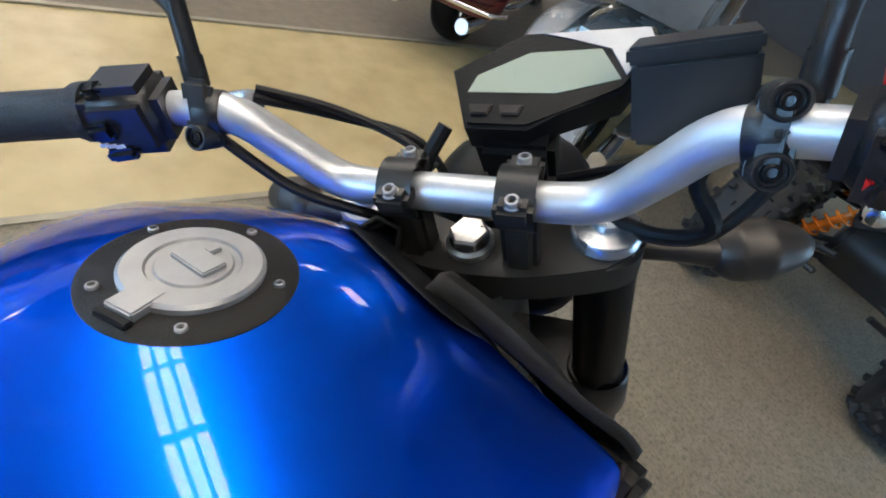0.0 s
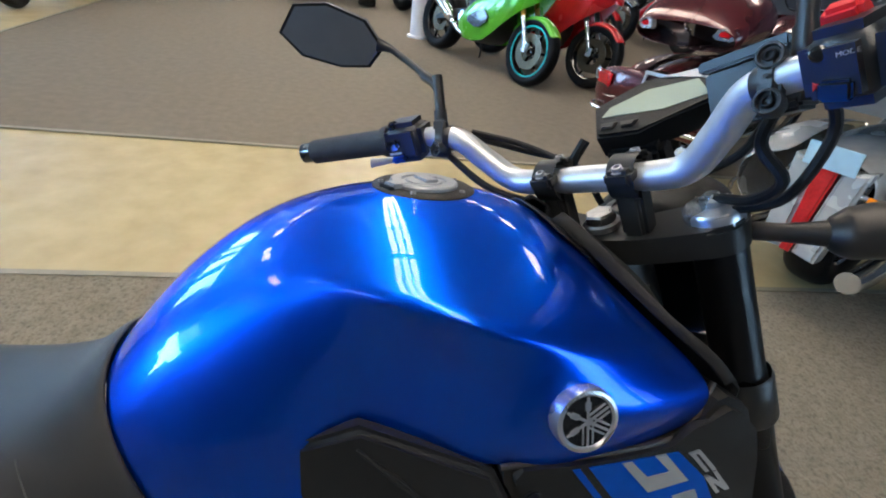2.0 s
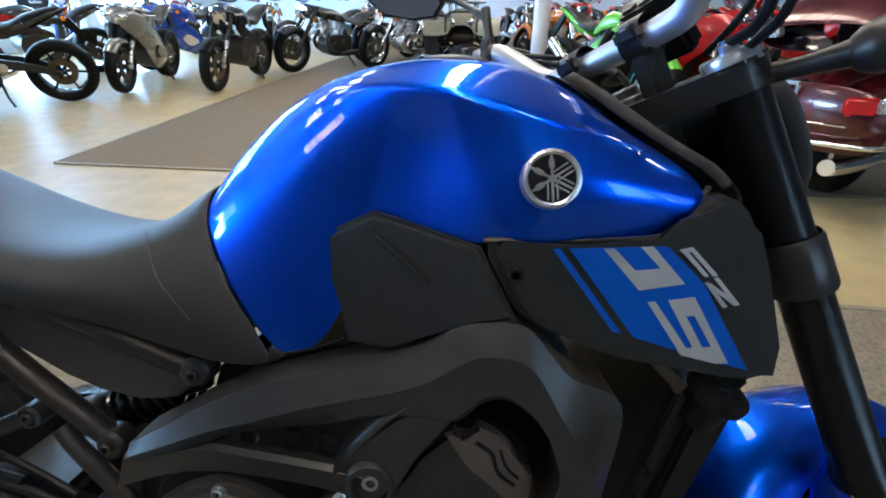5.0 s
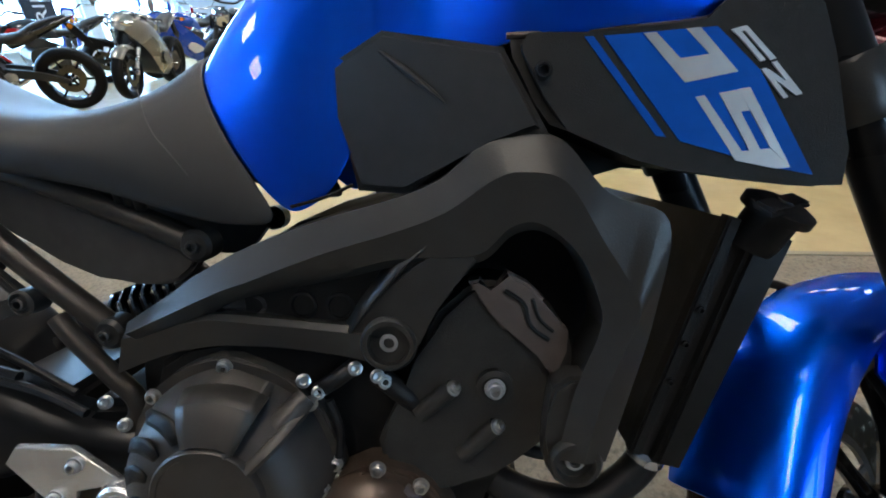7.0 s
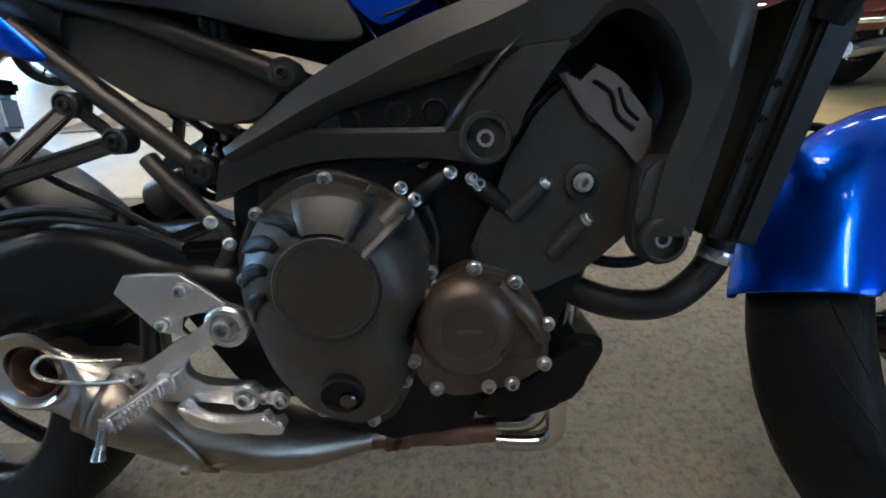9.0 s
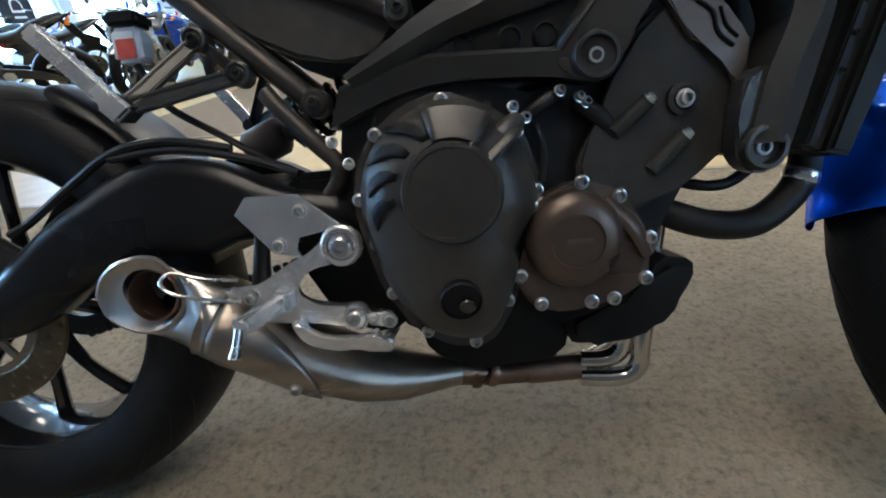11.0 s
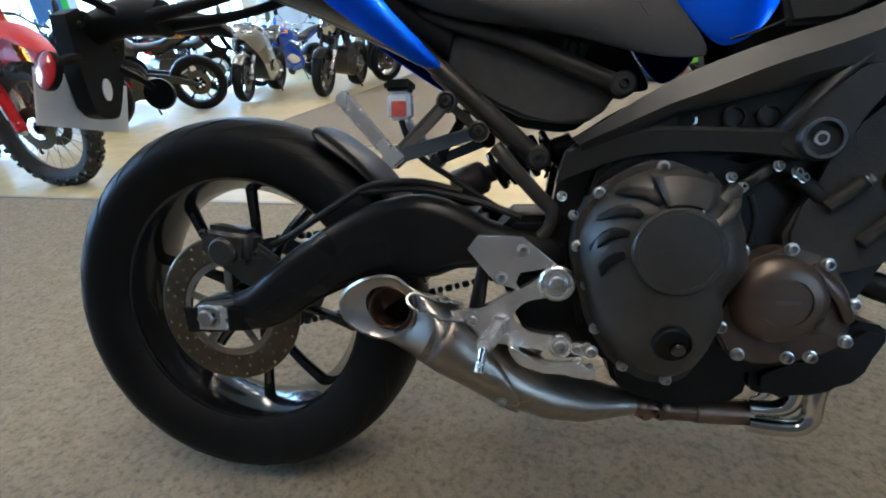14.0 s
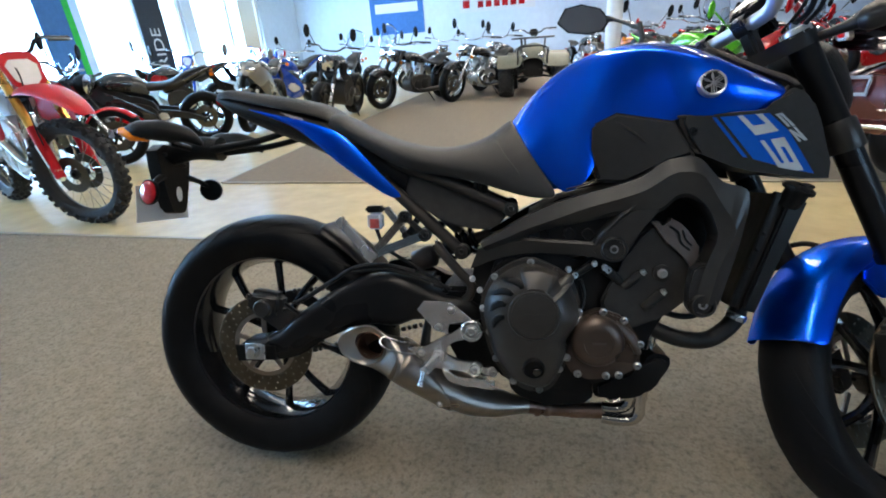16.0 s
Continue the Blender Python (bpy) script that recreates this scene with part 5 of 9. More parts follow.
for (x, z), r in (((0.526, 0.388), 0.0235), ((0.532, 0.303), 0.0165)):
    b = bmesh.new()
    lathe(b, [(r, -0.010), (r, 0.002), (r * 0.88, 0.005), (r * 0.70, 0.005), (r * 0.66, 0.001), (0, 0.001)], axis((x, -0.164, z), OUT), 28)
    part("boss", b, CAST, rest)
for (x, z), r in (((0.526, 0.388), 0.0105), ((0.532, 0.303), 0.0085), ((0.416, 0.336), 0.0060), ((0.553, 0.301), 0.0050), ((0.571, 0.297), 0.0070)):
    bolt(rest, (x, -0.166, z), OUT, r)
b = bmesh.new()
plate(b, [(0.5420, 0.3060), (0.5700, 0.3060), (0.5770, 0.2960), (0.5720, 0.2870), (0.5440, 0.2910)], -0.163, -0.152, 0.002, 1)
part("brake_link", b, CAST, rest)
b = bmesh.new()
p0, p1 = Vector((0.454, -0.166, 0.331)), Vector((0.436, -0.245, 0.329))
PEGM = axis(p0.lerp(p1, 0.58), p1 - p0)
long = (p1 - p0).length
box(b, (0.022, 0.024, 0.020), axis(p0, p1 - p0), 0.004)
tube(b, [p0, p0.lerp(p1, 0.4), p1], [0.0085, 0.0080, 0.0070], 14)
peg = part("footpeg", b, ALU, rest, "ribbed silver rider footpeg")
b = bmesh.new()
box(b, (0.0150, 0.0135, long * 0.80), PEGM, 0.003, 2)
part("peg_bar", b, CAST, rest)
for side_ in (-1, 1):
    b = bmesh.new()
    for k in range(13):
        box(b, (0.0030, 0.0150, 0.0026), PEGM @ Matrix.Translation((0.0075 * side_, 0, long * (-0.37 + 0.0617 * k))), 0.0006)
    part("peg_teeth", b, CAST, rest)
b = bmesh.new()
tube(b, [p1, p1.lerp(Vector((0.431, -0.255, 0.302)), 0.55), (0.431, -0.255, 0.302)], [0.0045, 0.0045, 0.0062], 10)
part("peg_feeler", b, ZINC, rest)
b = bmesh.new()
plate(b, [(0.4620, 0.3070), (0.4730, 0.3090), (0.4800, 0.2950), (0.5010, 0.2850), (0.5470, 0.2840), (0.5570, 0.2910), (0.5610, 0.2790), (0.5740, 0.2830), (0.5750, 0.2680), (0.5640, 0.2650), (0.5470, 0.2730), (0.5000, 0.2730), (0.4750, 0.2830)], -0.186, -0.168, 0.003, 1, 3)
part("brake_pedal", b, CAST, rest, "cast silver rear brake pedal")
b = bmesh.new()
tube(b, [(0.402, -0.165, 0.332), (0.372, -0.188, 0.346), (0.344, -0.196, 0.358), (0.333, -0.191, 0.369), (0.341, -0.182, 0.376), (0.372, -0.178, 0.366), (0.404, -0.164, 0.358)], 0.0022, 8)
part("wire_guard", b, ZINC, rest)
b = bmesh.new()
tube(b, [(0.420, -0.140, 0.345), (0.425, -0.140, 0.375), (0.432, -0.140, 0.415)], [0.012, 0.010, 0.008], 10)
part("master_cylinder", b, BLACK, rest)
# black filler added behind the bracket, to keep the gap to the engine dark
b = bmesh.new()
plate(b, [(0.440, 0.470), (0.570, 0.470), (0.610, 0.290), (0.560, 0.255), (0.500, 0.275), (0.455, 0.360)], -0.110, 0.110, 0.010, 1)
part("pivot_filler", b, BLACK, bike, "black filler block round the swingarm pivot")

# ---- swingarm ----
for s in (1, -1):
    b = bmesh.new()
    swelled(b, [(-0.040, 0.338), (0.050, 0.350), (0.100, 0.392), (0.161, 0.437), (0.259, 0.490), (0.332, 0.504), (0.385, 0.490), (0.450, 0.455), (0.540, 0.440), (0.545, 0.390), (0.470, 0.385), (0.402, 0.400), (0.349, 0.379), (0.293, 0.386), (0.196, 0.356), (0.113, 0.302), (0.071, 0.292), (-0.040, 0.282)], 0.116, 0.080, [(0.005, 0.008), (0.007, 0.006), (0.010, 0.002)])
    for v in b.verts:
        v.co.y *= s
    arm = part("swingarm", b, FORKBLACK, bike, "satin black cast aluminium swingarm")
    if s > 0:
        b = bmesh.new()
        plate(b, [(-0.045, 0.330), (0.060, 0.333), (0.060, 0.296), (-0.040, 0.290)], -0.1335, -0.128, 0.002, 0)
        part("axle_slot", b, BLACK, arm)
        b = bmesh.new()
        plate(b, [(-0.018, 0.334), (0.032, 0.334), (0.032, 0.296), (-0.018, 0.296)], -0.136, -0.130, 0.002, 0)
        part("axle_block", b, ALU, arm)
        bolt(arm, (0.004, -0.136, 0.318), OUT, 0.0125, ZINC, "axle_nut", "hex")
        b = bmesh.new()
        tube(b, [(0.400, -0.115, 0.505), (0.330, -0.112, 0.520), (0.260, -0.110, 0.514), (0.200, -0.108, 0.482), (0.130, -0.102, 0.440), (0.095, -0.098, 0.425)], 0.0055, 8)
        tube(b, [(0.480, -0.130, 0.470), (0.420, -0.120, 0.492), (0.330, -0.114, 0.510), (0.250, -0.110, 0.505)], 0.0050, 8)
        part("brake_hose", b, HOSE, arm)
b = bmesh.new()
box(b, (0.13, 0.20, 0.06), Matrix.Translation((0.36, 0, 0.44)), 0.012)
part("swingarm_bridge", b, SATIN, bike)
# rear shock
b = bmesh.new()
SHOCK = axis((0.372, 0.010, 0.506), (0.88, -0.05, 0.33))
lathe(b, [(0, 0), (0.024, 0), (0.027, 0.004), (0.027, 0.050), (0.022, 0.056), (0.014, 0.060), (0.014, 0.20)], SHOCK, 20)
shock = part("shock", b, MAGN2, bike, "rear shock absorber with grey body")
b = bmesh.new()
tube(b, [SHOCK @ Vector((0.029 * math.cos(2 * math.pi * k / 10), 0.029 * math.sin(2 * math.pi * k / 10), 0.068 + 0.105 * k / 60)) for k in range(61)], 0.0055, 8, smooth_n=1)
part("spring", b, GLOSS, shock)
# hugger mudguard
b = bmesh.new()
ribs = []
for k in range(7):
    a = radians(62 - 9 * k)
    c, s = math.cos(a), math.sin(a)
    r = 0.338
    ribs.append([(r * c * 1.0 + 0.004, y, 0.315 + (r - dz) * s) for y, dz in ((-0.085, 0.03), (-0.075, 0.008), (-0.04, 0), (0.04, 0), (0.075, 0.008), (0.085, 0.03))])
loft(b, ribs)
part("rear_hugger", b, FORKBLACK, bike, "black plastic rear wheel hugger", subsurf=2, solid=0.004)

# ---- wheels ----
def tyre_profile(R, w, rim_r):
    h = R - rim_r
    return [(rim_r - 0.004, -w * 0.36), (rim_r + 0.004, -w * 0.40), (rim_r + 0.35 * h, -w * 0.485), (rim_r + 0.58 * h, -w * 0.50), (rim_r + 0.76 * h, -w * 0.455), (rim_r + 0.90 * h, -w * 0.34), (rim_r + 0.975 * h, -w * 0.18), (R, 0)]


def full(p):
    return p + [(r, -y) for r, y in reversed(p[:-1])]


def cast_wheel(parent, m, R, w, rim_r, pairs, disc_r, disc_y, mat=None, discs=(1,)):
    """A cast rim with paired spokes, its tyre and brake disc; local z is the axle."""
    mat = mat or GLOSS
    b = bmesh.new()
    hw = w * 0.40
    lathe(b, [(rim_r + 0.008, -hw), (rim_r + 0.006, -hw + 0.006), (rim_r - 0.008, -hw + 0.010), (rim_r - 0.022, -hw * 0.35), (rim_r - 0.024, hw * 0.35), (rim_r - 0.008, hw - 0.010), (rim_r + 0.006, hw - 0.006), (rim_r + 0.008, hw)], m, 72)
    lathe(b, [(0.020, -0.045), (0.034, -0.045), (0.040, -0.03), (0.040, 0.03), (0.034, 0.045), (0.020, 0.045)], m, 28)
    wh = part("wheel", b, mat, parent, "black cast alloy wheel with tyre")
    for k in range(pairs):
        for s in (-1, 1):
            a0, a1 = 2 * math.pi * k / pairs + s * 0.14, 2 * math.pi * k / pairs + s * 0.30
            b = bmesh.new()
            p0 = m @ Vector((0.036 * math.cos(a0), 0.036 * math.sin(a0), 0.0))
            p1 = m @ Vector((rim_r * 0.55 * math.cos((a0 + a1) / 2), rim_r * 0.55 * math.sin((a0 + a1) / 2), 0.008))
            p2 = m @ Vector(((rim_r - 0.020) * math.cos(a1), (rim_r - 0.020) * math.sin(a1), 0.0))
            tube(b, [p0, p1, p2], [0.013, 0.009, 0.011], 8, smooth_n=3, flat=1.0)
            part("spoke", b, mat, wh)
    b = bmesh.new()
    lathe(b, full(tyre_profile(R, w, rim_r)), m, 80)
    tyre = part("tyre", b, RUBBER, wh, "black road tyre")
    b = bmesh.new()
    prof = tyre_profile(R, w, rim_r)[3:]
    for k in range(26):
        for s in (-1, 1):
            a = 2 * math.pi * (k + 0.25 * s) / 26
            line = [((r - 0.0006) * math.cos(a + s * 0.16 * i), (r - 0.0006) * math.sin(a + s * 0.16 * i), s * y) for i, (r, y) in enumerate(prof[:-1])]
            tube(b, [m @ Vector(p) for p in line], [0.0003, 0.0009, 0.0011, 0.0005], 5, smooth_n=3)
    part("tread", b, BLACK, wh, "grooved tread pattern")["kind"] = "stuff"
    for dy in discs:
        b = bmesh.new()
        mm = m @ Matrix.Translation((0, 0, disc_y * dy))
        turns, bands = 150, 9
        grid = [[b.verts.new(mm @ Vector((disc_r * (0.66 + 0.34 * i / bands) * math.cos(2 * math.pi * k / turns), disc_r * (0.66 + 0.34 * i / bands) * math.sin(2 * math.pi * k / turns), 0))) for k in range(turns)] for i in range(bands + 1)]
        for i in range(bands):
            for k in range(turns):
                if not (i in (1, 4, 7) and (k + 2 * (i // 3)) % 6 == 0):
                    b.faces.new((grid[i][k], grid[i][(k + 1) % turns], grid[i + 1][(k + 1) % turns], grid[i + 1][k]))
        dsk = part("brake_disc", b, DISC, wh, "drilled steel brake disc", solid=0.005, solid_off=0.0)
        b = bmesh.new()
        lathe(b, [(disc_r * 0.58, -0.003), (disc_r * 0.67, -0.002), (disc_r * 0.67, 0.002), (disc_r * 0.58, 0.003), (disc_r * 0.58, -0.003)], mm, 40)
        for k in range(5):
            a = 2 * math.pi * k / 5 + 0.3
            box(b, (disc_r * 0.36, 0.013, 0.005), mm @ pose(0, 0, 0, 0, 0, math.degrees(a)) @ Matrix.Translation((disc_r * 0.42, 0, 0)), 0.002)
        part("disc_carrier", b, STEEL, wh)
    return wh


REAR = axis((0.007, 0, 0.317), (0, -1, 0))
rear = cast_wheel(bike, REAR, 0.315, 0.176, 0.218, 5, 0.122, 0.088)
b = bmesh.new()
box(b, (0.085, 0.05, 0.055), Matrix.Translation((0.030, -0.100, 0.428)) @ Euler((0, radians(8), 0)).to_matrix().to_4x4(), 0.012, 3)
lathe(b, [(0.022, 0), (0.022, 0.012), (0.018, 0.016), (0, 0.016)], axis((0.033, -0.122, 0.420), OUT), 22)
box(b, (0.10, 0.016, 0.07), Matrix.Translation((0.060, -0.098, 0.395)) @ Euler((0, radians(35), 0)).to_matrix().to_4x4(), 0.006)
cal = part("rear_caliper", b, SATIN, bike, "black rear brake caliper")
for x, z in ((-0.002, 0.447), (0.085, 0.415)):
    bolt(cal, (x, -0.122, z), OUT, 0.006, SATIN)
# sprocket and chain on the far side
b = bmesh.new()
lathe(b, [(0.06, -0.004), (0.095, -0.004), (0.095, 0.004), (0.06, 0.004), (0.06, -0.004)], axis((0, 0.098, 0.315), OUT), 36)
part("sprocket", b, SATIN, bike)
b = bmesh.new()
for z0, z1 in ((0.408, 0.455), (0.222, 0.365)):
    n = 34
    for k in range(n):
        p = Vector((0, 0.098, z0)).lerp(Vector((0.56, 0.098, z1)), k / n)
        box(b, (0.0135, 0.014 if k % 2 else 0.010, 0.013), axis(p, (0, 1, 0), up=(0.56, 0, z1 - z0)), 0.003, 1)
part("chain", b, SATIN, bike, "black drive chain")["kind"] = "stuff"

# ---- steering, fork and front wheel (local right, ahead, up) ----
b = bmesh.new()
plate(b, [(-0.135, 0.028), (-0.125, 0.055), (-0.085, 0.058), (-0.045, 0.020), (0.045, 0.020), (0.085, 0.058), (0.125, 0.055), (0.135, 0.028), (0.125, 0.000), (0.070, -0.020), (0.030, -0.030), (-0.030, -0.030), (-0.070, -0.020), (-0.125, 0.000)], 0.016, 0.046, 0.004, 2, m=Matrix(((1, 0, 0, 0), (0, 0, 1, 0), (0, -1, 0, 0), (0, 0, 0, 1))))
top = part("top_clamp", b, SATIN, bike, "black top triple clamp", m=STEER)
b = bmesh.new()
lathe(b, [(0.020, -0.016), (0.020, -0.010), (0.0165, -0.008), (0.0165, -0.006)], None, 24)
lathe(b, [(0.0165, -0.010), (0.0165, 0.000), (0.0145, 0.002), (0, 0.002)], None, 6)
part("stem_nut", b, ZINC, top, "zinc plated hexagonal stem nut")
for s in (1, -1):
    b = bmesh.new()
    lathe(b, [(0.0275, -0.014), (0.0275, -0.003), (0.025, 0.0), (0.017, 0.001), (0.0115, 0.002), (0.0115, 0.008), (0.009, 0.010), (0.0065, 0.010), (0.0065, 0.013), (0, 0.013)], Matrix.Translation((0.103 * s, 0.028, -0.006)), 28)
    part("fork_cap", b, ALU, top, "bright fork cap with adjuster")
    b = bmesh.new()
    box(b, (0.027, 0.030, 0.075), Matrix.Translation((0.043 * s, -0.004, 0.016)), 0.006, 3)
    lathe(b, [(0.023, -0.0135), (0.023, 0.0135)], axis((0.043 * s, -0.003, 0.044), (1, 0, 0)), 24)
    box(b, (0.027, 0.022, 0.016), Matrix.Translation((0.043 * s, -0.021, 0.052)), 0.004, 2)
    box(b, (0.027, 0.022, 0.016), Matrix.Translation((0.043 * s, 0.016, 0.052)), 0.004, 2)
    clamp = part("bar_clamp", b, SATIN, top, "black handlebar clamp")
    for ff in (-0.024, 0.018):
        bolt(clamp, (0.043 * s, ff, 0.0585), (0, -0.15 if ff < 0 else 0.1, 1), 0.0050, CAPDISC)
# ignition and lower stem
b = bmesh.new()
lathe(b, [(0.022, -0.03), (0.022, 0.0), (0.018, 0.003), (0.010, 0.003), (0.010, 0.001), (0, 0.001)], Matrix.Translation((0, 0.050, -0.018)), 24)
part("ignition_lock", b, SATIN, top)
b = bmesh.new()
plate(b, [(-0.135, 0.028), (-0.125, 0.060), (-0.080, 0.062), (0.080, 0.062), (0.125, 0.060), (0.135, 0.028), (0.125, 0.000), (0.030, -0.034), (-0.030, -0.034), (-0.125, 0.000)], 0.205, 0.245, 0.005, 2, m=Matrix(((1, 0, 0, 0), (0, 0, 1, 0), (0, -1, 0, 0), (0, 0, 0, 1))))
lathe(b, [(0.026, -0.25), (0.026, -0.02)], None, 20)
part("lower_clamp", b, SATIN, bike, "black lower triple clamp", m=STEER)
b = bmesh.new()
lathe(b, [(0.042, -0.20), (0.045, -0.12), (0.042, -0.04)], None, 24)
box(b, (0.10, 0.10, 0.13), Matrix.Translation((0, -0.05, -0.12)), 0.02)
part("steering_head", b, SATIN, bike, m=STEER)
# front wheel: its hub, axle and plane; each fork leg runs from the top clamp to its end of the axle
HUB = Vector((1.398, -0.045, 0.258))
_wr = Vector((0.405, -0.860, 0.311)).normalized()
_wu = Vector((-0.383, 0.090, 0.919))
_wu = (_wu - _wr * _wu.dot(_wr)).normalized()
_wf = _wu.cross(_wr)
HUBM = Matrix(((_wr.x, _wf.x, _wu.x, HUB.x), (_wr.y, _wf.y, _wu.y, HUB.y), (_wr.z, _wf.z, _wu.z, HUB.z), (0, 0, 0, 1)))
for s in (1, -1):
    head, foot = STEER @ Vector((0.103 * s, 0.028, 0)), HUB + _wr * 0.103 * s
    LEG = axis(head, head - foot, up=_wf)
    end = -(head - foot).length
    b = bmesh.new()
    lathe(b, [(0.0255, -0.010), (0.0255, -0.20), (0.0265, -0.205), (0.0265, -0.250), (0.0250, -0.255), (0.0250, -0.470), (0.0285, -0.475), (0.0285, -0.49)], None, 28)
    leg = part("fork_tube", b, FORKBLACK, bike, "gloss black upside down fork tube", m=LEG)
    b = bmesh.new()
    lathe(b, [(0.030, -0.262), (0.032, -0.258), (0.032, -0.206), (0.030, -0.202)], None, 28)
    part("fork_collar", b, SATIN, leg)
    b = bmesh.new()
    lathe(b, [(0.0205, -0.485), (0.0205, end + 0.05)], None, 24)
    part("slider", b, CHROME, leg)
    b = bmesh.new()
    box(b, (0.044, 0.060, 0.11), Matrix.Translation((0, 0.002, end + 0.02)), 0.012, 3)
    box(b, (0.022, 0.045, 0.09), Matrix.Translation((-0.005 * s, -0.050, end + 0.055)), 0.008, 2)
    part("axle_carrier", b, SATIN, leg)
    b = bmesh.new()
    box(b, (0.045, 0.062, 0.11), Matrix.Translation((-0.012 * s, -0.080, end + 0.10)) @ Euler((radians(-18), 0, 0)).to_matrix().to_4x4(), 0.014, 3)
    calf = part("front_caliper", b, SATIN, leg, "black radial front brake caliper")
    for dz in (-0.03, 0.02):
        bolt(calf, (0.011 * s, -0.077, end + 0.10 + dz), (s, 0, 0), 0.0085, ZINC)
    b = bmesh.new()
    box(b, (0.006, 0.020, 0.070), Matrix.Translation((0.028 * s, -0.020, -0.555)), 0.003)
    part("side_reflector", b, AMBER, leg, "amber side reflector on the fork")
FRONT = axis(HUB, _wr)
front = cast_wheel(bike, FRONT, 0.300, 0.120, 0.218, 5, 0.149, 0.066, discs=(1, -1))
# front mudguard: a crowned strip with rolled sides, widest over the rear of the wheel
b = bmesh.new()
ribs = []
for k in range(13):
    a = radians(140 - 11.5 * k)
    w = 0.078 - 0.0022 * max(0, k - 3) - 0.004 * max(0, k - 8)
    R = 0.314 + (0.004 if k == 0 else 0)
    ribs.append([(y * w, (R - dr) * math.cos(a), (R - dr) * math.sin(a)) for y, dr in ((-1, 0.056), (-0.97, 0.030), (-0.80, 0.010), (-0.42, 0.002), (0, -0.002), (0.42, 0.002), (0.80, 0.010), (0.97, 0.030), (1, 0.056))])
loft(b, ribs)
mud = part("front_mudguard", b, BLUE, bike, "metallic blue front mudguard", m=HUBM, subsurf=2, solid=0.004)
for s in (1, -1):
    b = bmesh.new()
    plate(b, [(-0.045, 0.255), (0.045, 0.262), (0.050, 0.215), (0.020, 0.185), (-0.020, 0.190)], 0.079, 0.073, 0.003, 1, m=Matrix(((0, s, 0, 0), (1, 0, 0, 0), (0, 0, 1, 0), (0, 0, 0, 1))))
    part("mudguard_stay", b, BLUE, mud)
b = bmesh.new()
tube(b, [(1.150, 0.060, 0.640), (1.200, 0.085, 0.545), (1.242, 0.084, 0.528), (1.283, 0.067, 0.537), (1.310, 0.039, 0.526), (1.336, -0.020, 0.480), (1.360, -0.080, 0.410), (1.385, -0.120, 0.350)], 0.0062, 10)
part("brake_hose", b, HOSE, bike)
# handlebar
BAR = [(-0.355, -0.091, 0.148), (-0.250, -0.050, 0.133), (-0.185, -0.025, 0.122), (-0.152, -0.014, 0.110), (-0.126, -0.007, 0.078), (-0.100, -0.003, 0.050), (-0.070, -0.003, 0.043), (0, -0.003, 0.043),
       (0.070, -0.003, 0.043), (0.100, -0.003, 0.050), (0.126, -0.007, 0.078), (0.152, -0.014, 0.110), (0.185, -0.025, 0.122), (0.250, -0.050, 0.133), (0.355, -0.091, 0.148)]
b = bmesh.new()
tube(b, BAR, [0.011, 0.011, 0.012, 0.0135, 0.0142, 0.0143, 0.0143, 0.0143, 0.0143, 0.0143, 0.0142, 0.0135, 0.012, 0.011, 0.011], 20, smooth_n=6)
bar = part("handlebar", b, BARALU, bike, "bent silver aluminium handlebar", m=STEER)
